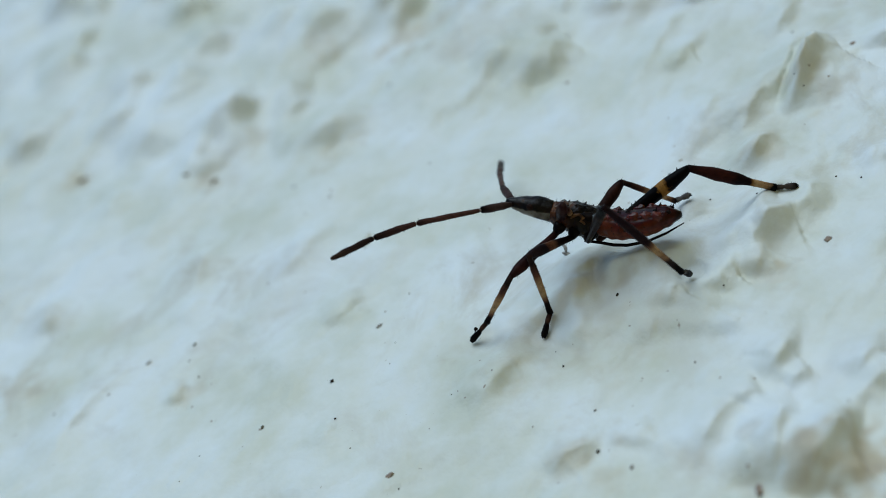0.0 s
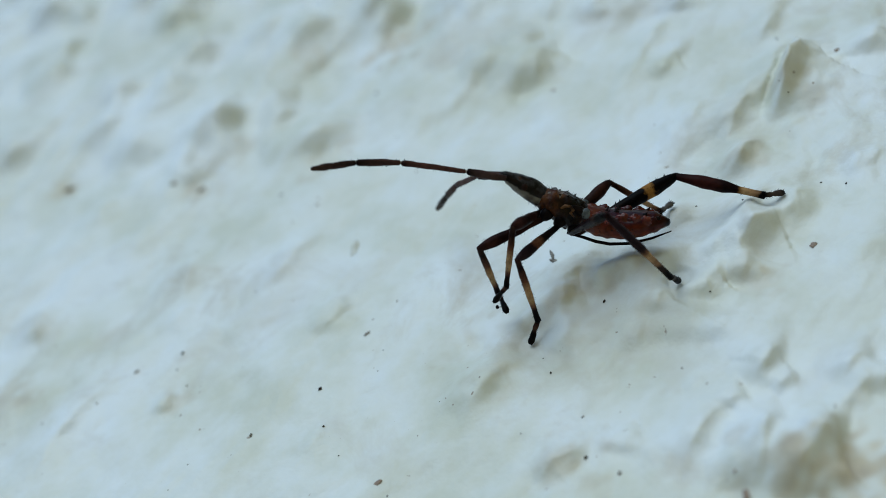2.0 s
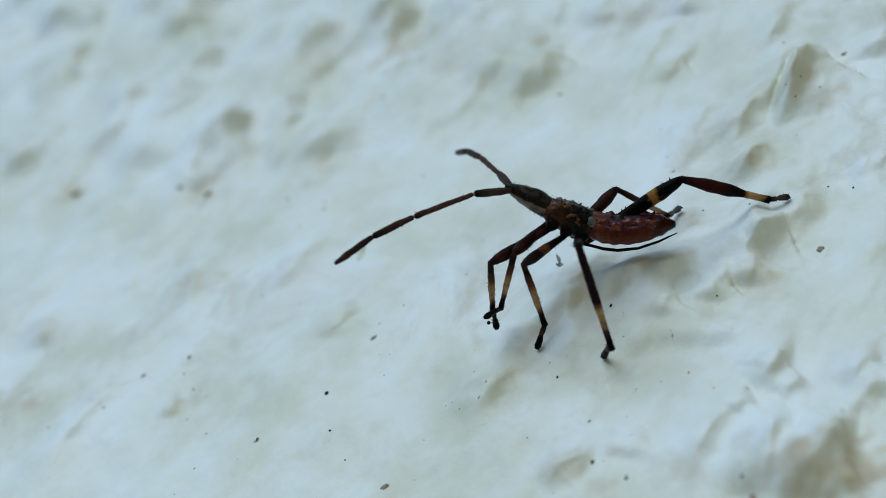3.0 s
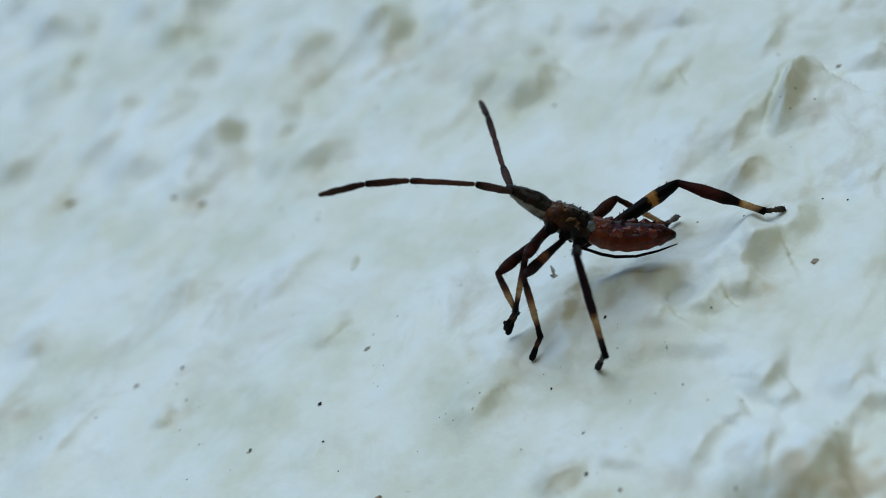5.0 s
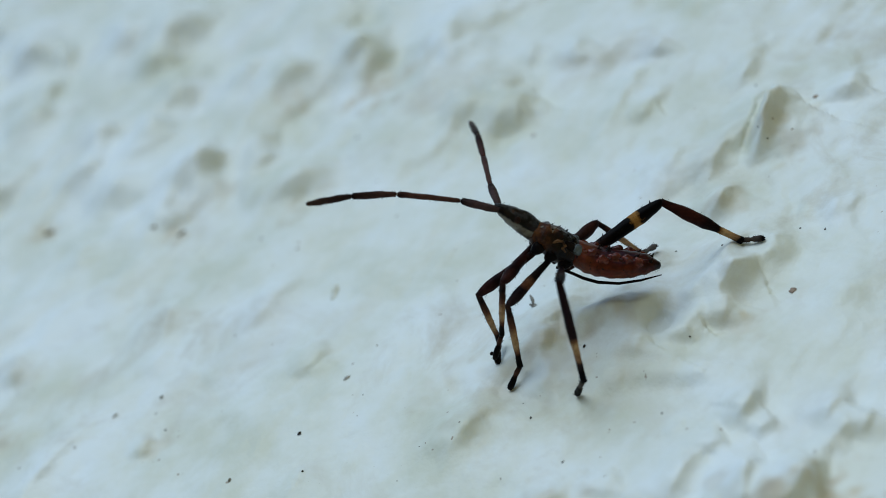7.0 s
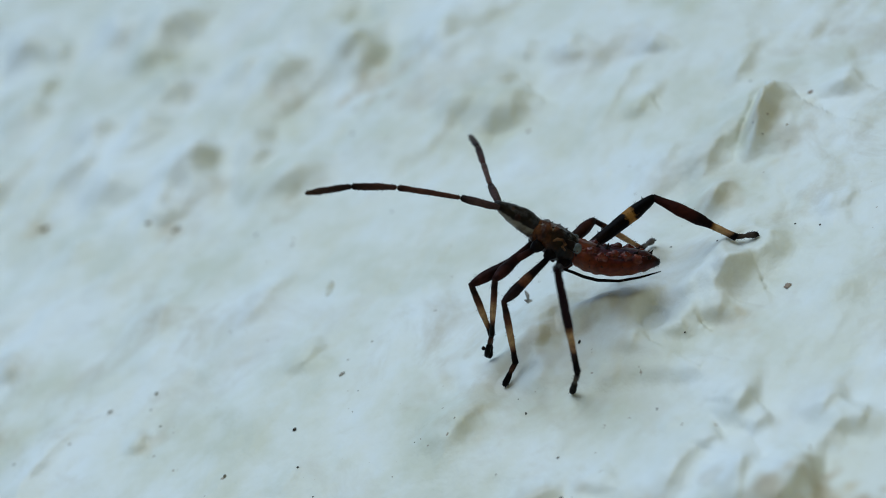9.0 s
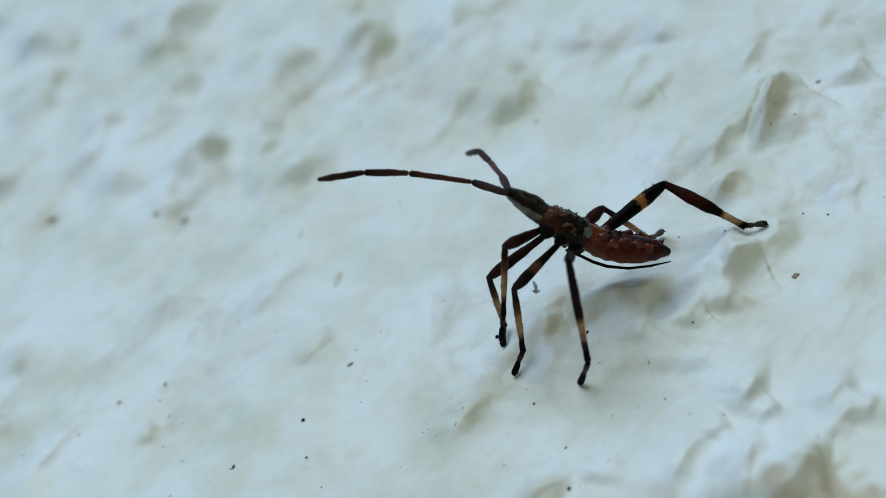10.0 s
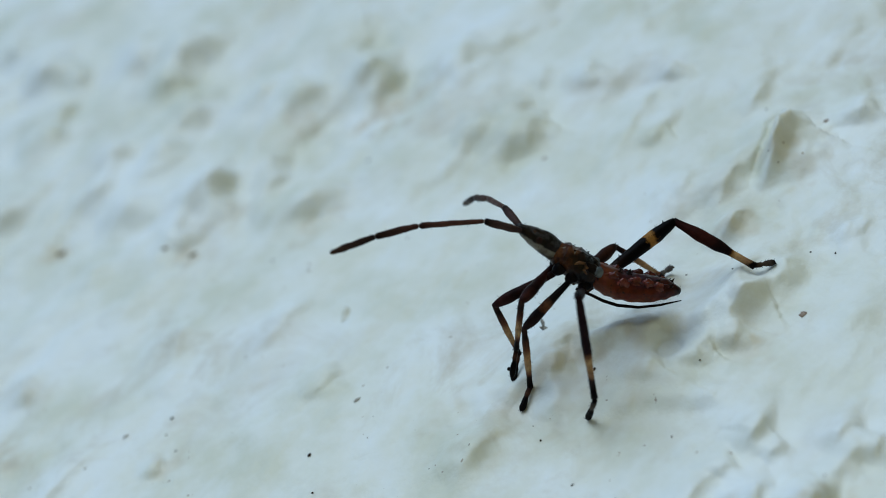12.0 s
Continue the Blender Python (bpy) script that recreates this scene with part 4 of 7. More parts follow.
def motions():
    walk(head, bones([
        (0, 4.36, -5.52, 3.14, 3.08, -4.75, 3.90),
        (0.17, 4.29, -5.48, 3.05, 3.06, -4.74, 3.92),
        (0.33, 4.22, -5.44, 2.96, 3.05, -4.73, 3.93),
        (0.5, 4.19, -5.42, 2.92, 3.05, -4.74, 3.96),
        (0.65, 4.21, -5.43, 3.10, 3.12, -4.78, 4.20),
        (0.8, 4.29, -5.48, 3.35, 3.25, -4.85, 4.51),
        (0.9, 4.37, -5.53, 3.51, 3.35, -4.92, 4.70),
        (1, 4.46, -5.58, 3.66, 3.46, -4.98, 4.87),
        (1.1, 4.50, -5.61, 3.77, 3.53, -5.02, 5.00),
        (1.2, 4.54, -5.63, 3.87, 3.58, -5.05, 5.12),
        (1.35, 4.63, -5.69, 4.09, 3.67, -5.11, 5.34),
        (1.5, 4.71, -5.73, 4.25, 3.75, -5.16, 5.50),
        (1.67, 4.75, -5.76, 4.24, 3.81, -5.19, 5.51),
        (1.83, 4.77, -5.77, 4.22, 3.86, -5.22, 5.51),
        (2, 4.78, -5.77, 4.19, 3.88, -5.23, 5.51),
        (2.17, 4.77, -5.77, 4.17, 3.87, -5.23, 5.48),
        (2.33, 4.75, -5.75, 4.15, 3.83, -5.21, 5.45),
        (2.5, 4.71, -5.73, 4.14, 3.78, -5.17, 5.42),
        (2.6, 4.63, -5.68, 4.17, 3.66, -5.10, 5.42),
        (2.8, 4.62, -5.68, 4.02, 3.66, -5.10, 5.26),
        (3, 4.64, -5.69, 3.90, 3.69, -5.12, 5.15),
        (5, 4.94, -5.87, 4.25, 4.04, -5.33, 5.56),
        (5.5, 5.04, -5.93, 4.37, 4.22, -5.44, 5.74),
        (7, 5.34, -6.11, 4.64, 4.50, -5.61, 6.00),
        (9, 5.48, -6.19, 4.52, 4.64, -5.69, 5.88),
        (9.5, 5.47, -6.19, 4.55, 4.67, -5.71, 5.94),
        (10, 5.57, -6.25, 4.70, 4.75, -5.76, 6.07),
        (10.5, 5.68, -6.32, 4.73, 4.79, -5.78, 6.05),
        (11, 5.59, -6.26, 4.64, 4.75, -5.76, 6.01),
        (11.5, 5.69, -6.32, 4.69, 4.85, -5.82, 6.05),
        (12, 5.74, -6.35, 4.67, 4.89, -5.84, 6.03),
    ], 26))
    walk(thorax, bones([
        (0, 5.68, -6.32, 2.24, 4.36, -5.52, 3.14),
        (0.17, 5.65, -6.30, 2.23, 4.29, -5.48, 3.05),
        (0.33, 5.63, -6.28, 2.23, 4.22, -5.44, 2.96),
        (0.5, 5.60, -6.27, 2.23, 4.19, -5.42, 2.92),
        (0.65, 5.59, -6.26, 2.30, 4.21, -5.43, 3.10),
        (0.8, 5.58, -6.26, 2.38, 4.29, -5.48, 3.35),
        (0.9, 5.59, -6.26, 2.42, 4.37, -5.53, 3.51),
        (1, 5.60, -6.27, 2.46, 4.46, -5.58, 3.66),
        (1.1, 5.62, -6.28, 2.54, 4.50, -5.61, 3.77),
        (1.2, 5.65, -6.30, 2.63, 4.54, -5.63, 3.87),
        (1.35, 5.69, -6.32, 2.79, 4.63, -5.69, 4.09),
        (1.5, 5.73, -6.34, 2.90, 4.71, -5.73, 4.25),
        (1.67, 5.77, -6.37, 2.90, 4.75, -5.76, 4.24),
        (1.83, 5.81, -6.39, 2.90, 4.77, -5.77, 4.22),
        (2, 5.83, -6.41, 2.89, 4.78, -5.77, 4.19),
        (2.17, 5.81, -6.39, 2.86, 4.77, -5.77, 4.17),
        (2.33, 5.77, -6.37, 2.81, 4.75, -5.75, 4.15),
        (2.5, 5.72, -6.34, 2.79, 4.71, -5.73, 4.14),
        (2.6, 5.67, -6.31, 2.87, 4.63, -5.68, 4.17),
        (2.8, 5.72, -6.34, 2.76, 4.62, -5.68, 4.02),
        (3, 5.76, -6.36, 2.67, 4.64, -5.69, 3.90),
        (5, 6.02, -6.52, 2.99, 4.94, -5.87, 4.25),
        (5.5, 6.12, -6.58, 3.09, 5.04, -5.93, 4.37),
        (7, 6.30, -6.69, 3.25, 5.34, -6.11, 4.64),
        (9, 6.39, -6.74, 3.08, 5.48, -6.19, 4.52),
        (9.5, 6.44, -6.77, 3.16, 5.47, -6.19, 4.55),
        (10, 6.58, -6.86, 3.34, 5.57, -6.25, 4.70),
        (10.5, 6.61, -6.88, 3.31, 5.68, -6.32, 4.73),
        (11, 6.60, -6.87, 3.30, 5.59, -6.26, 4.64),
        (11.5, 6.58, -6.86, 3.23, 5.69, -6.32, 4.69),
        (12, 6.64, -6.89, 3.22, 5.74, -6.35, 4.67),
    ], 26))
    walk(abdomen, bones([
        (0, 5.68, -6.32, 2.24, 8.51, -8.02, 2.12),
        (0.17, 5.65, -6.30, 2.23, 8.48, -8.00, 2.05),
        (0.33, 5.63, -6.28, 2.23, 8.45, -7.98, 1.99),
        (0.5, 5.60, -6.27, 2.23, 8.42, -7.96, 1.94),
        (0.65, 5.59, -6.26, 2.30, 8.40, -7.95, 1.93),
        (0.8, 5.58, -6.26, 2.38, 8.39, -7.94, 1.93),
        (0.9, 5.59, -6.26, 2.42, 8.37, -7.93, 1.81),
        (1, 5.60, -6.27, 2.46, 8.35, -7.92, 1.69),
        (1.1, 5.62, -6.28, 2.54, 8.37, -7.93, 1.76),
        (1.2, 5.65, -6.30, 2.63, 8.40, -7.95, 1.86),
        (1.35, 5.69, -6.32, 2.79, 8.44, -7.97, 2.00),
        (1.5, 5.73, -6.34, 2.90, 8.48, -8.00, 2.10),
        (1.67, 5.77, -6.37, 2.90, 8.52, -8.02, 2.09),
        (1.83, 5.81, -6.39, 2.90, 8.55, -8.04, 2.07),
        (2, 5.83, -6.41, 2.89, 8.57, -8.05, 2.05),
        (2.17, 5.81, -6.39, 2.86, 8.56, -8.04, 2.05),
        (2.33, 5.77, -6.37, 2.81, 8.52, -8.02, 2.06),
        (2.5, 5.72, -6.34, 2.79, 8.48, -8.00, 2.06),
        (2.6, 5.67, -6.31, 2.87, 8.43, -7.97, 2.09),
        (2.8, 5.72, -6.34, 2.76, 8.50, -8.01, 2.14),
        (3, 5.76, -6.36, 2.67, 8.56, -8.05, 2.17),
        (5, 6.02, -6.52, 2.99, 8.77, -8.17, 2.16),
        (5.5, 6.12, -6.58, 3.09, 8.81, -8.20, 2.06),
        (7, 6.30, -6.69, 3.25, 8.94, -8.28, 2.05),
        (9, 6.39, -6.74, 3.08, 9.06, -8.35, 1.97),
        (9.5, 6.44, -6.77, 3.16, 9.10, -8.37, 2.05),
        (10, 6.58, -6.86, 3.34, 9.15, -8.40, 1.97),
        (10.5, 6.61, -6.88, 3.31, 9.19, -8.43, 1.95),
        (11, 6.60, -6.87, 3.30, 9.16, -8.40, 1.87),
        (11.5, 6.58, -6.86, 3.23, 9.17, -8.41, 1.88),
        (12, 6.64, -6.89, 3.22, 9.22, -8.44, 1.87),
    ], -26))
    walk(near_front[0], bones([
        (0, 4.24, -6.13, 2.63, 1.78, -7.47, 2.82),
        (0.17, 4.20, -6.11, 2.56, 1.59, -7.13, 2.67),
        (0.33, 4.15, -6.08, 2.49, 1.44, -6.78, 2.52),
        (0.5, 4.13, -6.06, 2.45, 1.36, -6.54, 2.46),
        (0.65, 4.13, -6.06, 2.60, 1.43, -6.69, 3.04),
        (0.8, 4.15, -6.08, 2.84, 1.63, -6.83, 3.80),
        (0.9, 4.20, -6.11, 2.98, 1.69, -6.61, 4.13),
        (1, 4.25, -6.14, 3.12, 1.74, -6.40, 4.34),
        (1.1, 4.28, -6.16, 3.23, 1.79, -6.70, 4.38),
        (1.2, 4.32, -6.18, 3.33, 1.86, -7.00, 4.40),
        (1.35, 4.39, -6.22, 3.54, 1.90, -6.90, 4.64),
        (1.5, 4.45, -6.26, 3.70, 1.92, -6.75, 4.81),
        (1.67, 4.49, -6.28, 3.69, 1.87, -6.68, 4.60),
        (1.83, 4.52, -6.30, 3.67, 1.80, -6.64, 4.27),
        (2, 4.53, -6.31, 3.65, 1.78, -6.62, 4.06),
        (2.17, 4.52, -6.30, 3.63, 1.78, -6.67, 4.11),
        (2.33, 4.49, -6.28, 3.60, 1.79, -6.75, 4.23),
        (2.5, 4.45, -6.25, 3.59, 1.80, -6.79, 4.34),
        (2.6, 4.38, -6.21, 3.63, 1.69, -6.56, 4.33),
        (2.8, 4.40, -6.22, 3.47, 1.69, -6.74, 4.00),
        (3, 4.43, -6.24, 3.35, 1.74, -6.94, 3.76),
        (5, 4.71, -6.41, 3.71, 2.17, -7.57, 3.97),
        (5.5, 4.81, -6.47, 3.82, 2.26, -6.08, 2.72),
        (6, 4.89, -6.52, 3.91, 2.41, -5.89, 3.24),
        (6.5, 4.98, -6.57, 4.00, 2.40, -6.05, 3.27),
        (7, 5.06, -6.62, 4.09, 2.40, -6.23, 3.27),
        (9, 5.18, -6.69, 3.97, 2.39, -6.99, 4.14),
        (9.5, 5.19, -6.70, 4.00, 2.49, -7.43, 4.22),
        (10, 5.31, -6.77, 4.15, 2.72, -6.21, 3.23),
        (10.5, 5.39, -6.82, 4.18, 2.83, -5.68, 3.99),
        (11, 5.33, -6.78, 4.09, 2.57, -7.27, 4.21),
        (11.5, 5.38, -6.82, 4.14, 2.78, -6.02, 3.47),
        (12, 5.43, -6.85, 4.12, 2.82, -6.04, 3.51),
    ]))
    walk(near_front[1], bones([
        (0, 1.78, -7.47, 2.82, 0.20, -6.62, 0.73),
        (0.17, 1.59, -7.13, 2.67, 0.17, -6.58, 0.38),
        (0.33, 1.44, -6.78, 2.52, 0.19, -6.56, 0.09),
        (0.5, 1.36, -6.54, 2.46, 0.20, -6.51, -0.03),
        (0.65, 1.43, -6.69, 3.04, 0.64, -6.43, 0.42),
        (0.8, 1.63, -6.83, 3.80, 1.15, -6.29, 1.15),
        (0.9, 1.69, -6.61, 4.13, 1.17, -6.02, 1.49),
        (1, 1.74, -6.40, 4.34, 1.19, -5.81, 1.71),
        (1.1, 1.79, -6.70, 4.38, 1.55, -6.28, 1.67),
        (1.2, 1.86, -7.00, 4.40, 1.91, -6.76, 1.66),
        (1.35, 1.90, -6.90, 4.64, 2.08, -6.65, 1.91),
        (1.5, 1.92, -6.75, 4.81, 2.12, -6.47, 2.08),
        (1.67, 1.87, -6.68, 4.60, 2.00, -6.34, 1.88),
        (1.83, 1.80, -6.64, 4.27, 1.81, -6.22, 1.56),
        (2, 1.78, -6.62, 4.06, 1.66, -6.12, 1.35),
        (2.17, 1.78, -6.67, 4.11, 1.59, -6.07, 1.43),
        (2.33, 1.79, -6.75, 4.23, 1.55, -6.05, 1.58),
        (2.5, 1.80, -6.79, 4.34, 1.48, -6.00, 1.72),
        (2.6, 1.69, -6.56, 4.33, 1.34, -5.83, 1.71),
        (2.8, 1.69, -6.74, 4.00, 1.13, -6.04, 1.40),
        (3, 1.74, -6.94, 3.76, 1.02, -6.25, 1.20),
        (5, 2.17, -7.57, 3.97, 2.17, -6.84, 1.32),
        (5.5, 2.26, -6.08, 2.72, 2.06, -5.42, 0.06),
        (6, 2.41, -5.89, 3.24, 2.50, -5.39, 0.51),
        (6.5, 2.40, -6.05, 3.27, 2.41, -5.56, 0.64),
        (7, 2.40, -6.23, 3.27, 2.35, -5.90, 0.54),
        (9, 2.39, -6.99, 4.14, 2.24, -6.77, 1.41),
        (9.5, 2.49, -7.43, 4.22, 2.46, -6.82, 1.54),
        (10, 2.72, -6.21, 3.23, 2.45, -5.81, 0.52),
        (10.5, 2.83, -5.68, 3.99, 3.06, -5.90, 1.25),
        (11, 2.57, -7.27, 4.21, 2.66, -6.89, 1.49),
        (11.5, 2.78, -6.02, 3.47, 2.73, -5.52, 0.77),
        (12, 2.82, -6.04, 3.51, 2.85, -5.87, 0.77),
    ]))
    walk(near_front[2], bones([
        (0, 0.20, -6.62, 0.73, -0.73, -6.40, 0.04),
        (0.17, 0.17, -6.58, 0.38, -0.94, -6.65, -0.01),
        (0.33, 0.19, -6.56, 0.09, -0.93, -6.92, 0.06),
        (0.5, 0.20, -6.51, -0.03, -0.83, -7.06, 0.09),
        (0.65, 0.64, -6.43, 0.42, -0.34, -7.06, 0.61),
        (0.8, 1.15, -6.29, 1.15, 0.25, -7.03, 1.31),
        (0.9, 1.17, -6.02, 1.49, 0.25, -6.69, 1.78),
        (1, 1.19, -5.81, 1.71, 0.26, -6.42, 2.11),
        (1.1, 1.55, -6.28, 1.67, 0.74, -7.09, 1.95),
        (1.2, 1.91, -6.76, 1.66, 1.27, -7.75, 1.78),
        (1.35, 2.08, -6.65, 1.91, 1.49, -7.66, 1.92),
        (1.5, 2.12, -6.47, 2.08, 1.55, -7.50, 2.06),
        (1.67, 2.00, -6.34, 1.88, 1.57, -7.43, 1.81),
        (1.83, 1.81, -6.22, 1.56, 1.58, -7.37, 1.44),
        (2, 1.66, -6.12, 1.35, 1.58, -7.29, 1.21),
        (2.17, 1.59, -6.07, 1.43, 1.51, -7.24, 1.26),
        (2.33, 1.55, -6.05, 1.58, 1.40, -7.20, 1.38),
        (2.5, 1.48, -6.00, 1.72, 1.29, -7.13, 1.48),
        (2.6, 1.34, -5.83, 1.71, 1.19, -6.96, 1.43),
        (2.8, 1.13, -6.04, 1.40, 0.94, -7.20, 1.30),
        (3, 1.02, -6.25, 1.20, 0.79, -7.41, 1.18),
        (5, 2.17, -6.84, 1.32, 1.48, -6.60, 0.40),
        (5.5, 2.06, -5.42, 0.06, 1.43, -6.40, 0.26),
        (6, 2.50, -5.39, 0.51, 1.79, -6.50, 0.44),
        (6.5, 2.41, -5.56, 0.64, 1.84, -6.65, 0.53),
        (7, 2.35, -5.90, 0.54, 1.83, -6.95, 0.41),
        (9, 2.24, -6.77, 1.41, 1.76, -6.66, 0.34),
        (9.5, 2.46, -6.82, 1.54, 1.99, -6.78, 0.46),
        (10, 2.45, -5.81, 0.52, 1.98, -6.88, 0.47),
        (10.5, 3.06, -5.90, 1.25, 2.34, -5.68, 0.35),
        (11, 2.66, -6.89, 1.49, 2.21, -6.80, 0.40),
        (11.5, 2.73, -5.52, 0.77, 2.12, -6.47, 0.41),
        (12, 2.85, -5.87, 0.77, 2.13, -6.67, 0.29),
    ]))
    walk(far_front[0], bones([
        (0, 4.45, -5.46, 2.35, 4.71, -7.14, 4.37),
        (0.17, 4.42, -5.44, 2.26, 4.75, -6.96, 4.41),
        (0.33, 4.39, -5.42, 2.18, 4.79, -6.76, 4.43),
        (0.5, 4.37, -5.41, 2.14, 4.80, -6.66, 4.43),
        (0.65, 4.35, -5.40, 2.31, 4.15, -7.00, 4.40),
        (0.8, 4.35, -5.40, 2.56, 3.45, -7.28, 4.19),
        (0.9, 4.38, -5.42, 2.72, 3.52, -7.35, 4.30),
        (1, 4.41, -5.44, 2.87, 3.60, -7.39, 4.46),
        (1.1, 4.44, -5.45, 2.98, 3.59, -7.46, 4.48),
        (1.2, 4.47, -5.47, 3.09, 3.56, -7.51, 4.51),
        (1.35, 4.53, -5.51, 3.31, 3.47, -7.27, 4.98),
        (1.5, 4.59, -5.54, 3.48, 3.40, -7.04, 5.31),
        (1.67, 4.63, -5.57, 3.47, 3.34, -7.12, 5.18),
        (1.83, 4.66, -5.59, 3.44, 3.28, -7.27, 4.94),
        (2, 4.68, -5.60, 3.42, 3.23, -7.37, 4.75),
        (2.17, 4.66, -5.59, 3.40, 3.20, -7.34, 4.74),
        (2.33, 4.63, -5.56, 3.38, 3.16, -7.30, 4.74),
        (2.5, 4.58, -5.54, 3.37, 3.09, -7.24, 4.75),
        (2.6, 4.52, -5.50, 3.40, 2.91, -7.11, 4.75),
        (2.8, 4.55, -5.52, 3.23, 2.75, -7.18, 4.24),
        (3, 4.58, -5.54, 3.11, 2.70, -7.24, 3.87),
        (5, 4.86, -5.70, 3.47, 3.35, -7.76, 4.18),
        (5.5, 4.96, -5.76, 3.59, 3.08, -7.57, 4.07),
        (6, 5.04, -5.81, 3.69, 3.45, -7.50, 4.35),
        (6.5, 5.11, -5.85, 3.78, 3.50, -7.65, 4.31),
        (7, 5.19, -5.90, 3.88, 3.33, -7.73, 4.35),
        (9, 5.30, -5.97, 3.77, 3.24, -7.56, 4.26),
        (9.5, 5.32, -5.98, 3.80, 3.54, -7.86, 4.36),
        (10, 5.44, -6.06, 3.93, 3.69, -7.59, 5.19),
        (10.5, 5.51, -6.10, 3.98, 3.57, -7.85, 4.41),
        (11, 5.46, -6.07, 3.87, 3.51, -7.79, 4.33),
        (11.5, 5.50, -6.09, 3.95, 3.73, -7.95, 4.58),
        (12, 5.55, -6.12, 3.93, 3.67, -7.90, 4.46),
    ]))
    walk(far_front[1], bones([
        (0, 4.71, -7.14, 4.37, 5.10, -5.32, 2.06),
        (0.17, 4.75, -6.96, 4.41, 5.13, -5.16, 2.08),
        (0.33, 4.79, -6.76, 4.43, 5.16, -4.99, 2.08),
        (0.5, 4.80, -6.66, 4.43, 5.18, -4.90, 2.07),
        (0.65, 4.15, -7.00, 4.40, 3.95, -5.44, 1.89),
        (0.8, 3.45, -7.28, 4.19, 2.58, -6.13, 1.59),
        (0.9, 3.52, -7.35, 4.30, 2.58, -6.55, 1.60),
        (1, 3.60, -7.39, 4.46, 2.64, -6.89, 1.70),
        (1.1, 3.59, -7.46, 4.48, 2.71, -6.93, 1.70),
        (1.2, 3.56, -7.51, 4.51, 2.77, -6.94, 1.71),
        (1.35, 3.47, -7.27, 4.98, 2.61, -6.80, 2.18),
        (1.5, 3.40, -7.04, 5.31, 2.42, -6.68, 2.53),
        (1.67, 3.34, -7.12, 5.18, 2.27, -6.76, 2.44),
        (1.83, 3.28, -7.27, 4.94, 2.13, -6.89, 2.23),
        (2, 3.23, -7.37, 4.75, 2.01, -6.96, 2.08),
        (2.17, 3.20, -7.34, 4.74, 1.94, -6.89, 2.09),
        (2.33, 3.16, -7.30, 4.74, 1.90, -6.75, 2.11),
        (2.5, 3.09, -7.24, 4.75, 1.84, -6.59, 2.13),
        (2.6, 2.91, -7.11, 4.75, 1.74, -6.44, 2.10),
        (2.8, 2.75, -7.18, 4.24, 1.48, -6.50, 1.65),
        (3, 2.70, -7.24, 3.87, 1.32, -6.58, 1.33),
        (5, 3.35, -7.76, 4.18, 2.14, -7.04, 1.56),
        (5.5, 3.08, -7.57, 4.07, 2.10, -6.57, 1.44),
        (6, 3.45, -7.50, 4.35, 2.56, -6.74, 1.46),
        (6.5, 3.50, -7.65, 4.31, 2.61, -6.76, 1.66),
        (7, 3.33, -7.73, 4.35, 2.49, -6.96, 1.61),
        (9, 3.24, -7.56, 4.26, 2.25, -6.94, 1.53),
        (9.5, 3.54, -7.86, 4.36, 2.51, -7.02, 1.71),
        (10, 3.69, -7.59, 5.19, 2.50, -7.71, 2.47),
        (10.5, 3.57, -7.85, 4.41, 2.55, -7.53, 1.64),
        (11, 3.51, -7.79, 4.33, 2.62, -6.90, 1.64),
        (11.5, 3.73, -7.95, 4.58, 2.71, -6.97, 1.97),
        (12, 3.67, -7.90, 4.46, 2.79, -6.90, 1.81),
    ]))
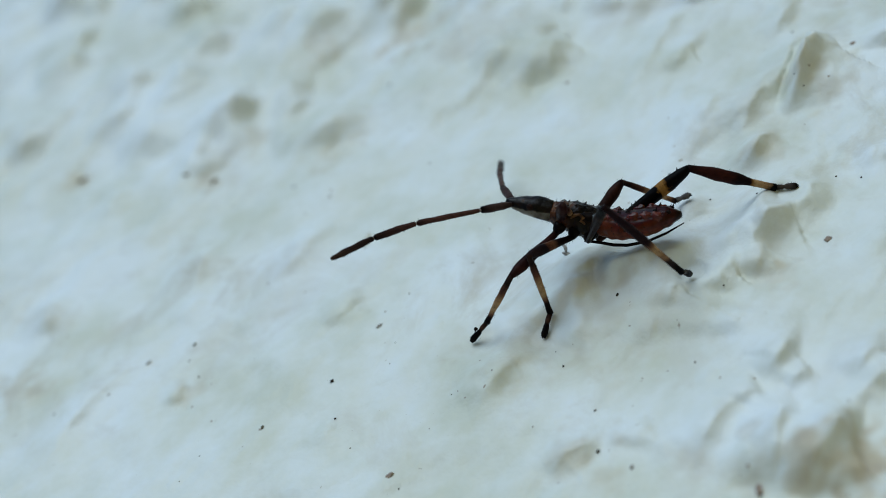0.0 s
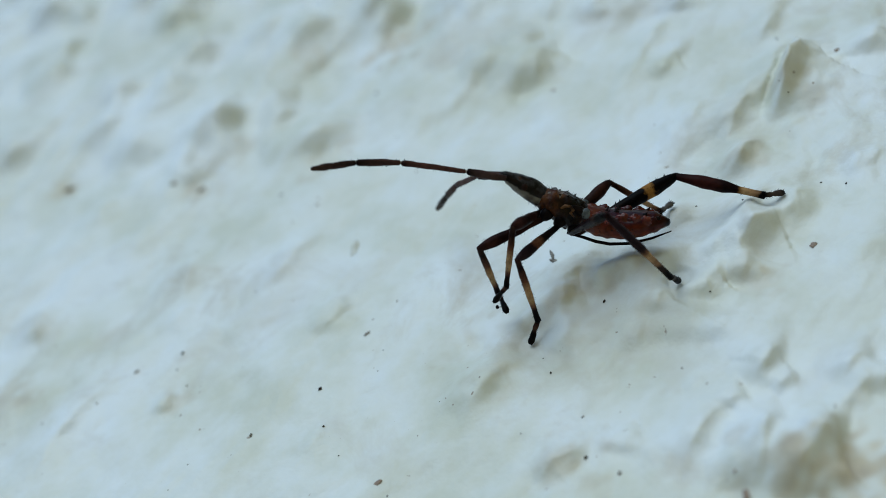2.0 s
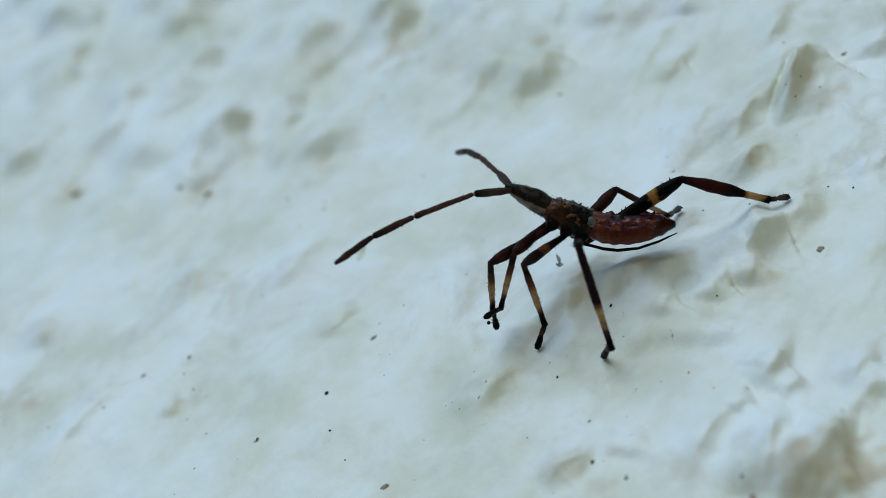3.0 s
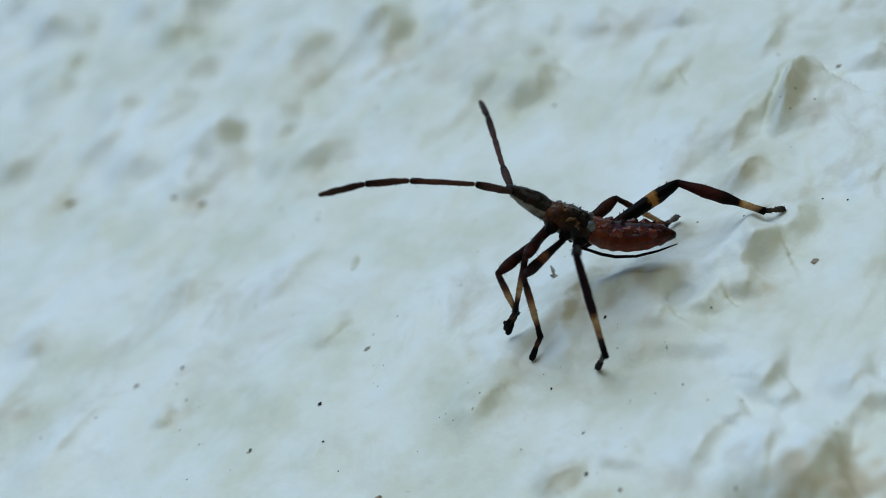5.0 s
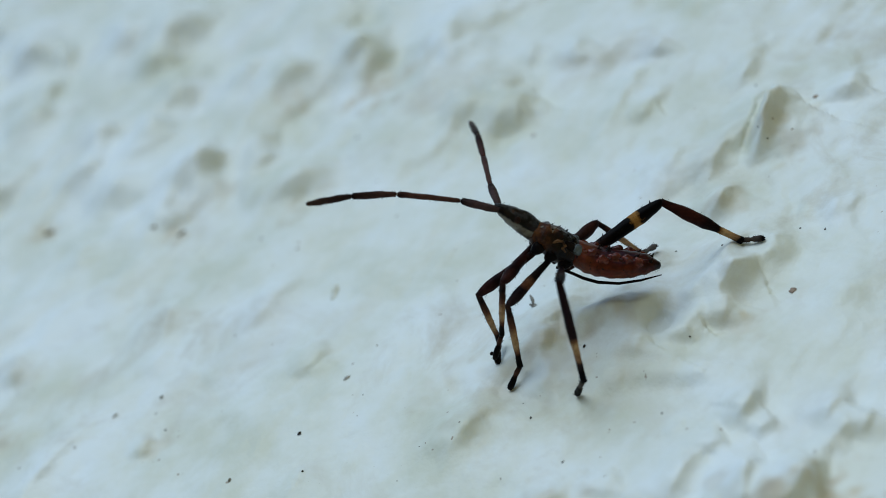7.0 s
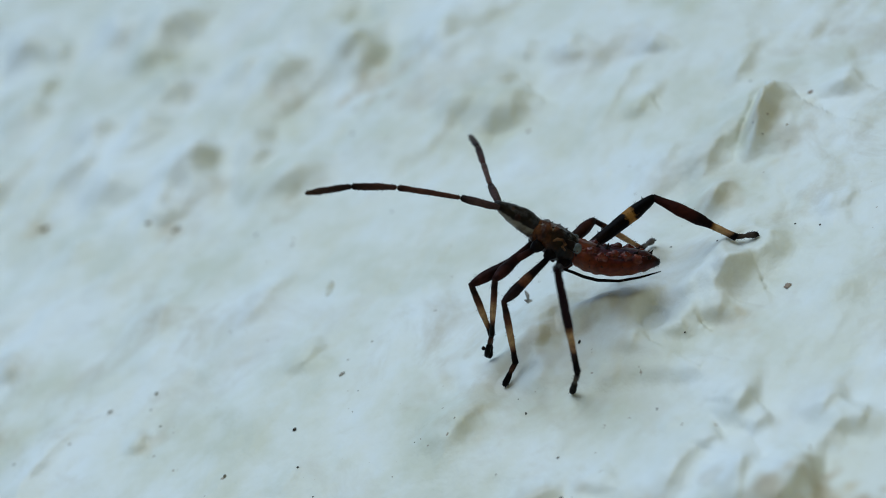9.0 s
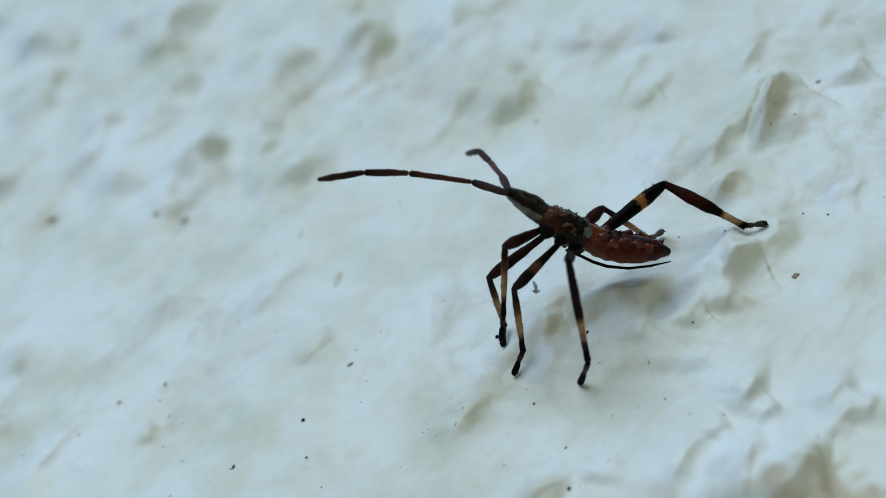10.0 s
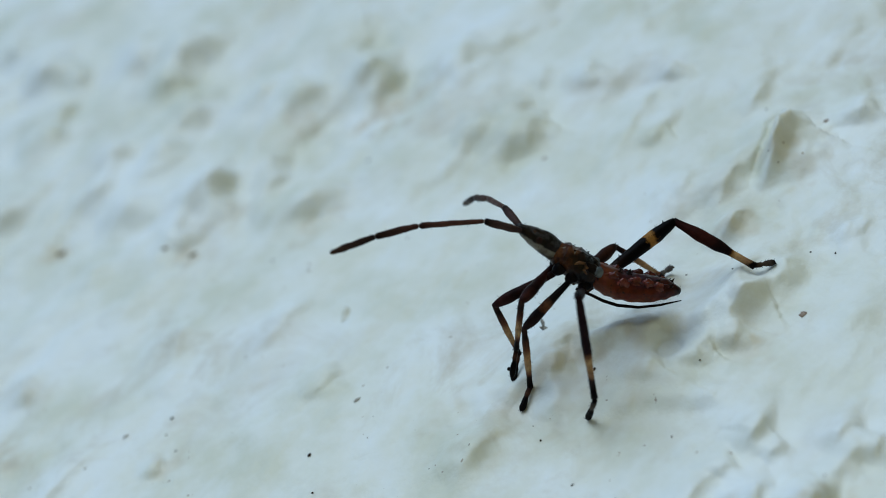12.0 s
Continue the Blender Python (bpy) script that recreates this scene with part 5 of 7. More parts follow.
    walk(far_front[2], bones([
        (0, 5.10, -5.32, 2.06, 5.31, -6.46, 2.45),
        (0.17, 5.13, -5.16, 2.08, 5.27, -6.32, 2.43),
        (0.33, 5.16, -4.99, 2.08, 5.24, -6.16, 2.40),
        (0.5, 5.18, -4.90, 2.07, 5.12, -6.09, 2.37),
        (0.65, 3.95, -5.44, 1.89, 3.72, -6.55, 2.33),
        (0.8, 2.58, -6.13, 1.59, 2.18, -7.08, 2.25),
        (0.9, 2.58, -6.55, 1.60, 2.16, -7.42, 2.35),
        (1, 2.64, -6.89, 1.70, 2.15, -7.72, 2.45),
        (1.1, 2.71, -6.93, 1.70, 2.18, -7.83, 2.34),
        (1.2, 2.77, -6.94, 1.71, 2.19, -7.88, 2.25),
        (1.35, 2.61, -6.80, 2.18, 1.95, -7.76, 2.54),
        (1.5, 2.42, -6.68, 2.53, 1.70, -7.64, 2.80),
        (1.67, 2.27, -6.76, 2.44, 1.55, -7.70, 2.72),
        (1.83, 2.13, -6.89, 2.23, 1.42, -7.82, 2.57),
        (2, 2.01, -6.96, 2.08, 1.31, -7.88, 2.45),
        (2.17, 1.94, -6.89, 2.09, 1.21, -7.79, 2.45),
        (2.33, 1.90, -6.75, 2.11, 1.12, -7.63, 2.45),
        (2.5, 1.84, -6.59, 2.13, 1.02, -7.45, 2.45),
        (2.6, 1.74, -6.44, 2.10, 0.93, -7.30, 2.42),
        (2.8, 1.48, -6.50, 1.65, 0.72, -7.32, 2.14),
        (3, 1.32, -6.58, 1.33, 0.58, -7.36, 1.92),
        (5, 2.14, -7.04, 1.56, 1.47, -6.58, 0.65),
        (5.5, 2.10, -6.57, 1.44, 1.38, -6.41, 0.47),
        (6, 2.56, -6.74, 1.46, 1.97, -6.69, 0.37),
        (6.5, 2.61, -6.76, 1.66, 2.12, -6.76, 0.55),
        (7, 2.49, -6.96, 1.61, 1.79, -6.89, 0.61),
        (9, 2.25, -6.94, 1.53, 1.67, -6.69, 0.48),
        (9.5, 2.51, -7.02, 1.71, 1.92, -6.83, 0.65),
        (10, 2.50, -7.71, 2.47, 1.96, -7.70, 1.38),
        (10.5, 2.55, -7.53, 1.64, 2.19, -7.28, 0.50),
        (11, 2.62, -6.90, 1.64, 2.20, -6.74, 0.51),
        (11.5, 2.71, -6.97, 1.97, 2.15, -6.87, 0.89),
        (12, 2.79, -6.90, 1.81, 2.12, -7.08, 0.81),
    ]))
    walk(near_mid[0], bones([
        (0, 4.64, -6.47, 2.32, 2.72, -7.67, 3.46),
        (0.17, 4.61, -6.45, 2.27, 2.69, -7.66, 3.42),
        (0.33, 4.58, -6.43, 2.23, 2.66, -7.64, 3.37),
        (0.5, 4.55, -6.42, 2.21, 2.65, -7.63, 3.35),
        (0.65, 4.54, -6.41, 2.32, 2.68, -7.66, 3.51),
        (0.8, 4.54, -6.41, 2.50, 2.72, -7.71, 3.69),
        (0.9, 4.55, -6.42, 2.61, 2.71, -7.79, 3.67),
        (1, 4.58, -6.43, 2.71, 2.71, -7.86, 3.65),
        (1.1, 4.61, -6.45, 2.81, 2.72, -7.91, 3.66),
        (1.2, 4.64, -6.47, 2.90, 2.74, -7.95, 3.69),
        (1.35, 4.69, -6.50, 3.10, 2.75, -8.00, 3.73),
        (1.5, 4.74, -6.53, 3.24, 2.77, -8.03, 3.76),
        (1.67, 4.78, -6.55, 3.23, 2.78, -8.02, 3.76),
        (1.83, 4.82, -6.58, 3.22, 2.80, -8.00, 3.77),
        (2, 4.83, -6.58, 3.20, 2.80, -7.99, 3.77),
        (2.17, 4.81, -6.57, 3.18, 2.81, -8.00, 3.77),
        (2.33, 4.78, -6.55, 3.15, 2.80, -8.02, 3.76),
        (2.5, 4.73, -6.52, 3.13, 2.80, -8.03, 3.76),
        (2.6, 4.68, -6.49, 3.18, 2.68, -7.95, 3.73),
        (2.8, 4.71, -6.51, 3.04, 2.72, -7.93, 3.72),
        (3, 4.75, -6.53, 2.93, 2.78, -7.92, 3.72),
        (5, 5.02, -6.70, 3.27, 2.95, -8.10, 3.69),
        (5.5, 5.12, -6.76, 3.39, 2.96, -8.07, 3.64),
        (7, 5.33, -6.88, 3.61, 3.11, -8.11, 3.58),
        (9, 5.43, -6.94, 3.48, 3.15, -8.06, 3.52),
        (9.5, 5.46, -6.96, 3.53, 3.20, -8.11, 3.62),
        (10, 5.59, -7.04, 3.69, 3.27, -8.04, 3.57),
        (10.5, 5.65, -7.07, 3.70, 3.35, -8.13, 3.60),
        (11, 5.61, -7.05, 3.63, 3.34, -8.16, 3.56),
        (11.5, 5.63, -7.06, 3.65, 3.35, -8.18, 3.65),
        (12, 5.68, -7.09, 3.63, 3.32, -7.97, 3.32),
    ]))
    walk(near_mid[1], bones([
        (0, 2.72, -7.67, 3.46, 2.49, -7.66, 0.52),
        (0.17, 2.69, -7.66, 3.42, 2.46, -7.64, 0.47),
        (0.33, 2.66, -7.64, 3.37, 2.43, -7.61, 0.43),
        (0.5, 2.65, -7.63, 3.35, 2.42, -7.60, 0.41),
        (0.65, 2.68, -7.66, 3.51, 2.51, -7.64, 0.56),
        (0.8, 2.72, -7.71, 3.69, 2.59, -7.71, 0.74),
        (0.9, 2.71, -7.79, 3.67, 2.52, -7.80, 0.72),
        (1, 2.71, -7.86, 3.65, 2.43, -7.90, 0.71),
        (1.1, 2.72, -7.91, 3.66, 2.44, -8.00, 0.73),
        (1.2, 2.74, -7.95, 3.69, 2.45, -8.07, 0.75),
        (1.35, 2.75, -8.00, 3.73, 2.47, -8.04, 0.79),
        (1.5, 2.77, -8.03, 3.76, 2.48, -8.00, 0.82),
        (1.67, 2.78, -8.02, 3.76, 2.48, -8.02, 0.83),
        (1.83, 2.80, -8.00, 3.77, 2.47, -8.06, 0.83),
        (2, 2.80, -7.99, 3.77, 2.47, -8.10, 0.83),
        (2.17, 2.81, -8.00, 3.77, 2.47, -8.12, 0.83),
        (2.33, 2.80, -8.02, 3.76, 2.47, -8.13, 0.83),
        (2.5, 2.80, -8.03, 3.76, 2.47, -8.13, 0.83),
        (2.6, 2.68, -7.95, 3.73, 2.36, -8.00, 0.79),
        (2.8, 2.72, -7.93, 3.72, 2.42, -8.03, 0.79),
        (3, 2.78, -7.92, 3.72, 2.48, -8.05, 0.78),
        (5, 2.95, -8.10, 3.69, 2.52, -8.12, 0.77),
        (5.5, 2.96, -8.07, 3.64, 2.54, -8.01, 0.72),
        (7, 3.11, -8.11, 3.58, 2.53, -8.02, 0.68),
        (9, 3.15, -8.06, 3.52, 2.53, -8.00, 0.63),
        (9.5, 3.20, -8.11, 3.62, 2.53, -8.06, 0.74),
        (10, 3.27, -8.04, 3.57, 2.55, -7.97, 0.70),
        (10.5, 3.35, -8.13, 3.60, 2.51, -8.23, 0.77),
        (11, 3.34, -8.16, 3.56, 2.53, -8.03, 0.72),
        (11.5, 3.35, -8.18, 3.65, 2.55, -8.13, 0.81),
        (12, 3.32, -7.97, 3.32, 2.59, -7.67, 0.48),
    ]))
    walk(near_mid[2], bones([
        (0, 2.49, -7.66, 0.52, 1.79, -8.29, 0.08),
        (0.17, 2.46, -7.64, 0.47, 1.77, -8.31, 0.08),
        (0.33, 2.43, -7.61, 0.43, 1.75, -8.32, 0.08),
        (0.5, 2.42, -7.60, 0.41, 1.75, -8.32, 0.08),
        (0.65, 2.51, -7.64, 0.56, 1.81, -8.21, 0.06),
        (0.8, 2.59, -7.71, 0.74, 1.89, -8.09, 0.07),
        (0.9, 2.52, -7.80, 0.72, 1.82, -8.20, 0.07),
        (1, 2.43, -7.90, 0.71, 1.73, -8.33, 0.07),
        (1.1, 2.44, -8.00, 0.73, 1.73, -8.35, 0.05),
        (1.2, 2.45, -8.07, 0.75, 1.75, -8.36, 0.05),
        (1.35, 2.47, -8.04, 0.79, 1.77, -8.32, 0.08),
        (1.5, 2.48, -8.00, 0.82, 1.79, -8.28, 0.10),
        (1.67, 2.48, -8.02, 0.83, 1.79, -8.27, 0.09),
        (1.83, 2.47, -8.06, 0.83, 1.78, -8.26, 0.08),
        (2, 2.47, -8.10, 0.83, 1.78, -8.26, 0.08),
        (2.17, 2.47, -8.12, 0.83, 1.78, -8.27, 0.08),
        (2.33, 2.47, -8.13, 0.83, 1.77, -8.30, 0.08),
        (2.5, 2.47, -8.13, 0.83, 1.76, -8.31, 0.09),
        (2.6, 2.36, -8.00, 0.79, 1.65, -8.25, 0.09),
        (2.8, 2.42, -8.03, 0.79, 1.70, -8.26, 0.08),
        (3, 2.48, -8.05, 0.78, 1.76, -8.28, 0.07),
        (5, 2.52, -8.12, 0.77, 1.78, -8.27, 0.06),
        (5.5, 2.54, -8.01, 0.72, 1.78, -8.29, 0.07),
        (7, 2.53, -8.02, 0.68, 1.74, -8.22, 0.05),
        (9, 2.53, -8.00, 0.63, 1.71, -8.27, 0.07),
        (9.5, 2.53, -8.06, 0.74, 1.76, -8.28, 0.09),
        (10, 2.55, -7.97, 0.70, 1.77, -8.28, 0.09),
        (10.5, 2.51, -8.23, 0.77, 1.75, -8.34, 0.08),
        (11, 2.53, -8.03, 0.72, 1.76, -8.29, 0.08),
        (11.5, 2.55, -8.13, 0.81, 1.83, -8.23, 0.07),
        (12, 2.59, -7.67, 0.48, 1.83, -8.24, 0.08),
    ]))
    walk(far_mid[0], bones([
        (0, 5.09, -5.95, 1.74, 7.36, -5.13, 2.55),
        (0.17, 5.08, -5.95, 1.70, 7.32, -5.02, 2.50),
        (0.33, 5.08, -5.95, 1.66, 7.27, -4.90, 2.46),
        (0.5, 5.07, -5.94, 1.65, 7.23, -4.85, 2.43),
        (0.65, 5.02, -5.91, 1.75, 7.25, -5.07, 2.65),
        (0.8, 4.97, -5.88, 1.91, 7.26, -5.35, 2.89),
        (0.9, 4.94, -5.86, 2.01, 7.29, -5.35, 2.87),
        (1, 4.93, -5.86, 2.11, 7.33, -5.34, 2.82),
        (1.1, 4.95, -5.87, 2.21, 7.36, -5.24, 2.73),
        (1.2, 4.97, -5.88, 2.31, 7.39, -5.16, 2.66),
        (1.35, 5.00, -5.90, 2.50, 7.43, -5.19, 2.78),
        (1.5, 5.03, -5.92, 2.65, 7.47, -5.21, 2.89),
        (1.67, 5.07, -5.94, 2.64, 7.49, -5.17, 2.86),
        (1.83, 5.12, -5.97, 2.63, 7.51, -5.11, 2.80),
        (2, 5.14, -5.98, 2.61, 7.52, -5.08, 2.77),
        (2.17, 5.12, -5.97, 2.58, 7.55, -5.30, 2.93),
        (2.33, 5.07, -5.94, 2.56, 7.53, -5.65, 3.15),
        (2.5, 5.02, -5.91, 2.54, 7.46, -5.85, 3.26),
        (2.6, 4.98, -5.89, 2.59, 7.43, -5.25, 2.86),
        (2.8, 5.03, -5.92, 2.44, 7.45, -5.16, 2.72),
        (3, 5.09, -5.95, 2.34, 7.48, -5.15, 2.70),
        (5, 5.34, -6.10, 2.68, 7.71, -5.16, 2.68),
        (5.5, 5.44, -6.16, 2.79, 7.80, -5.21, 2.84),
        (7, 5.60, -6.26, 3.03, 7.86, -5.11, 2.82),
        (9, 5.68, -6.30, 2.89, 7.90, -5.08, 2.68),
        (9.5, 5.73, -6.34, 2.94, 7.89, -5.01, 2.72),
        (10, 5.88, -6.43, 3.09, 7.99, -5.05, 2.73),
        (10.5, 5.90, -6.44, 3.11, 7.99, -5.05, 2.68),
        (11, 5.90, -6.44, 3.04, 8.08, -5.16, 2.70),
        (11.5, 5.87, -6.42, 3.07, 8.00, -5.08, 2.68),
        (12, 5.93, -6.45, 3.05, 8.11, -5.20, 2.69),
    ]))
    walk(far_mid[1], bones([
        (0, 7.36, -5.13, 2.55, 8.98, -5.35, 0.64),
        (0.17, 7.32, -5.02, 2.50, 8.94, -5.37, 0.65),
        (0.33, 7.27, -4.90, 2.46, 8.91, -5.40, 0.64),
        (0.5, 7.23, -4.85, 2.43, 8.87, -5.42, 0.64),
        (0.65, 7.25, -5.07, 2.65, 8.77, -5.40, 0.70),
        (0.8, 7.26, -5.35, 2.89, 8.75, -5.39, 0.64),
        (0.9, 7.29, -5.35, 2.87, 8.63, -5.49, 0.76),
        (1, 7.33, -5.34, 2.82, 8.69, -5.60, 0.64),
        (1.1, 7.36, -5.24, 2.73, 8.73, -5.55, 0.67),
        (1.2, 7.39, -5.16, 2.66, 8.82, -5.49, 0.64),
        (1.35, 7.43, -5.19, 2.78, 8.78, -5.44, 0.69),
        (1.5, 7.47, -5.21, 2.89, 8.80, -5.42, 0.64),
        (1.67, 7.49, -5.17, 2.86, 8.76, -5.44, 0.73),
        (1.83, 7.51, -5.11, 2.80, 8.80, -5.49, 0.70),
        (2, 7.52, -5.08, 2.77, 8.86, -5.55, 0.64),
        (2.17, 7.55, -5.30, 2.93, 8.80, -5.56, 0.78),
        (2.33, 7.53, -5.65, 3.15, 8.72, -5.60, 0.96),
        (2.5, 7.46, -5.85, 3.26, 8.90, -5.60, 0.64),
        (2.6, 7.43, -5.25, 2.86, 8.77, -5.40, 0.64),
        (2.8, 7.45, -5.16, 2.72, 8.81, -5.49, 0.66),
        (3, 7.48, -5.15, 2.70, 8.88, -5.59, 0.64),
        (5, 7.71, -5.16, 2.68, 9.04, -5.52, 0.64),
        (5.5, 7.80, -5.21, 2.84, 8.95, -5.47, 0.64),
        (7, 7.86, -5.11, 2.82, 9.00, -5.43, 0.64),
        (9, 7.90, -5.08, 2.68, 9.15, -5.50, 0.64),
        (9.5, 7.89, -5.01, 2.72, 9.09, -5.47, 0.64),
        (10, 7.99, -5.05, 2.73, 9.17, -5.58, 0.64),
        (10.5, 7.99, -5.05, 2.68, 9.18, -5.63, 0.64),
        (11, 8.08, -5.16, 2.70, 9.20, -5.57, 0.64),
        (11.5, 8.00, -5.08, 2.68, 9.16, -5.62, 0.64),
        (12, 8.11, -5.20, 2.69, 9.27, -5.55, 0.64),
    ]))
    walk(far_mid[2], bones([
        (0, 8.98, -5.35, 0.64, 9.54, -5.40, 0.62),
        (0.17, 8.94, -5.37, 0.65, 9.57, -5.34, 0.57),
        (0.33, 8.91, -5.40, 0.64, 9.53, -5.29, 0.54),
        (0.5, 8.87, -5.42, 0.64, 9.57, -5.22, 0.51),
        (0.65, 8.77, -5.40, 0.70, 9.37, -5.23, 0.59),
        (0.8, 8.75, -5.39, 0.64, 9.66, -5.12, 0.59),
        (0.9, 8.63, -5.49, 0.76, 9.23, -5.31, 0.65),
        (1, 8.69, -5.60, 0.64, 9.58, -5.27, 0.56),
        (1.1, 8.73, -5.55, 0.67, 9.34, -5.37, 0.59),
        (1.2, 8.82, -5.49, 0.64, 9.59, -5.30, 0.57),
        (1.35, 8.78, -5.44, 0.69, 9.40, -5.33, 0.61),
        (1.5, 8.80, -5.42, 0.64, 9.66, -5.28, 0.60),
        (1.67, 8.76, -5.44, 0.73, 9.39, -5.34, 0.64),
        (1.83, 8.80, -5.49, 0.70, 9.42, -5.37, 0.63),
        (2, 8.86, -5.55, 0.64, 9.68, -5.32, 0.60),
        (2.17, 8.80, -5.56, 0.78, 9.40, -5.39, 0.65),
        (2.33, 8.72, -5.60, 0.96, 9.29, -5.42, 0.73),
        (2.5, 8.90, -5.60, 0.64, 9.66, -5.28, 0.56),
        (2.6, 8.77, -5.40, 0.64, 9.52, -5.39, 0.65),
        (2.8, 8.81, -5.49, 0.66, 9.44, -5.43, 0.64),
        (3, 8.88, -5.59, 0.64, 9.61, -5.43, 0.62),
        (5, 9.04, -5.52, 0.64, 9.60, -5.44, 0.65),
        (5.5, 8.95, -5.47, 0.64, 9.65, -5.40, 0.63),
        (7, 9.00, -5.43, 0.64, 9.57, -5.42, 0.66),
        (9, 9.15, -5.50, 0.64, 9.63, -5.41, 0.63),
        (9.5, 9.09, -5.47, 0.64, 9.61, -5.37, 0.64),
        (10, 9.17, -5.58, 0.64, 9.65, -5.50, 0.63),
        (10.5, 9.18, -5.63, 0.64, 9.65, -5.48, 0.63),
        (11, 9.20, -5.57, 0.64, 9.69, -5.41, 0.62),
        (11.5, 9.16, -5.62, 0.64, 9.61, -5.47, 0.62),
        (12, 9.27, -5.55, 0.64, 9.73, -5.44, 0.61),
    ]))
    walk(near_hind[0], bones([
        (0, 5.07, -6.78, 2.04, 5.79, -9.51, 5.19),
        (0.17, 5.05, -6.77, 2.02, 5.78, -9.62, 5.06),
        (0.33, 5.03, -6.76, 2.00, 5.77, -9.73, 4.92),
        (0.5, 5.01, -6.74, 2.00, 5.76, -9.79, 4.84),
        (0.65, 4.98, -6.73, 2.08, 5.82, -9.73, 4.94),
        (0.8, 4.96, -6.71, 2.19, 5.91, -9.67, 5.06),
        (0.9, 4.95, -6.71, 2.26, 5.95, -9.72, 5.06),
        (1, 4.95, -6.71, 2.33, 5.99, -9.79, 5.04),
        (1.1, 4.97, -6.72, 2.41, 5.99, -9.83, 5.09),
        (1.2, 5.00, -6.74, 2.50, 5.99, -9.88, 5.15),
        (1.35, 5.03, -6.76, 2.68, 6.10, -10.00, 5.19),
        (1.5, 5.07, -6.78, 2.80, 6.19, -10.08, 5.20),
        (1.67, 5.11, -6.81, 2.80, 6.21, -10.09, 5.24),
        (1.83, 5.16, -6.83, 2.79, 6.22, -10.09, 5.28),
        (2, 5.18, -6.84, 2.78, 6.22, -10.09, 5.29),
        (2.17, 5.15, -6.83, 2.75, 6.21, -10.08, 5.28),
        (2.33, 5.11, -6.80, 2.71, 6.20, -10.07, 5.27),
        (2.5, 5.06, -6.77, 2.69, 5.24, -10.22, 5.15),
        (2.6, 5.02, -6.75, 2.76, 4.51, -10.19, 5.17),
        (2.8, 5.06, -6.78, 2.63, 4.70, -10.16, 5.10),
        (3, 5.11, -6.81, 2.54, 4.71, -10.17, 5.07),
        (5, 5.37, -6.96, 2.87, 4.83, -10.42, 5.24),
        (5.5, 5.47, -7.02, 2.97, 4.82, -10.51, 5.28),
        (7, 5.64, -7.12, 3.16, 4.95, -10.65, 5.40),
        (9, 5.73, -7.17, 3.01, 5.18, -10.51, 5.56),
        (9.5, 5.77, -7.20, 3.07, 5.20, -10.60, 5.54),
        (10, 5.92, -7.29, 3.25, 5.26, -10.73, 5.62),
        (10.5, 5.95, -7.31, 3.23, 5.24, -10.81, 5.51),
        (11, 5.94, -7.31, 3.20, 5.23, -10.77, 5.52),
        (11.5, 5.92, -7.29, 3.17, 5.29, -10.73, 5.55),
        (12, 5.98, -7.32, 3.16, 5.36, -10.73, 5.59),
    ]))
    walk(near_hind[1], bones([
        (0, 5.79, -9.51, 5.19, 7.35, -10.09, 1.38),
        (0.17, 5.78, -9.62, 5.06, 7.40, -9.99, 1.25),
        (0.33, 5.77, -9.73, 4.92, 7.45, -9.89, 1.12),
        (0.5, 5.76, -9.79, 4.84, 7.50, -9.81, 1.06),
        (0.65, 5.82, -9.73, 4.94, 7.54, -9.75, 1.15),
        (0.8, 5.91, -9.67, 5.06, 7.56, -9.73, 1.25),
        (0.9, 5.95, -9.72, 5.06, 7.54, -9.84, 1.21),
        (1, 5.99, -9.79, 5.04, 7.50, -9.97, 1.17),
        (1.1, 5.99, -9.83, 5.09, 7.44, -10.03, 1.20),
        (1.2, 5.99, -9.88, 5.15, 7.41, -10.06, 1.25),
        (1.35, 6.10, -10.00, 5.19, 7.44, -10.03, 1.25),
        (1.5, 6.19, -10.08, 5.20, 7.47, -10.00, 1.25),
        (1.67, 6.21, -10.09, 5.24, 7.47, -10.00, 1.28),
        (1.83, 6.22, -10.09, 5.28, 7.46, -10.01, 1.31),
        (2, 6.22, -10.09, 5.29, 7.47, -10.04, 1.33),
        (2.17, 6.21, -10.08, 5.28, 7.47, -10.04, 1.33),
        (2.33, 6.20, -10.07, 5.27, 7.47, -10.04, 1.33),
        (2.5, 5.24, -10.22, 5.15, 5.97, -14.00, 6.69),
        (2.6, 4.51, -10.19, 5.17, 3.78, -14.28, 5.17),
        (2.8, 4.70, -10.16, 5.10, 4.13, -11.34, 1.27),
        (3, 4.71, -10.17, 5.07, 4.13, -11.34, 1.27),
        (5, 4.83, -10.42, 5.24, 4.18, -11.28, 1.27),
        (5.5, 4.82, -10.51, 5.28, 4.19, -11.29, 1.26),
        (7, 4.95, -10.65, 5.40, 4.22, -11.14, 1.29),
        (9, 5.18, -10.51, 5.56, 4.23, -11.10, 1.36),
        (9.5, 5.20, -10.60, 5.54, 4.25, -11.19, 1.33),
        (10, 5.26, -10.73, 5.62, 4.32, -11.11, 1.33),
        (10.5, 5.24, -10.81, 5.51, 4.29, -11.21, 1.32),
        (11, 5.23, -10.77, 5.52, 4.26, -11.24, 1.31),
        (11.5, 5.29, -10.73, 5.55, 4.33, -11.14, 1.32),
        (12, 5.36, -10.73, 5.59, 4.30, -11.14, 1.32),
    ]))
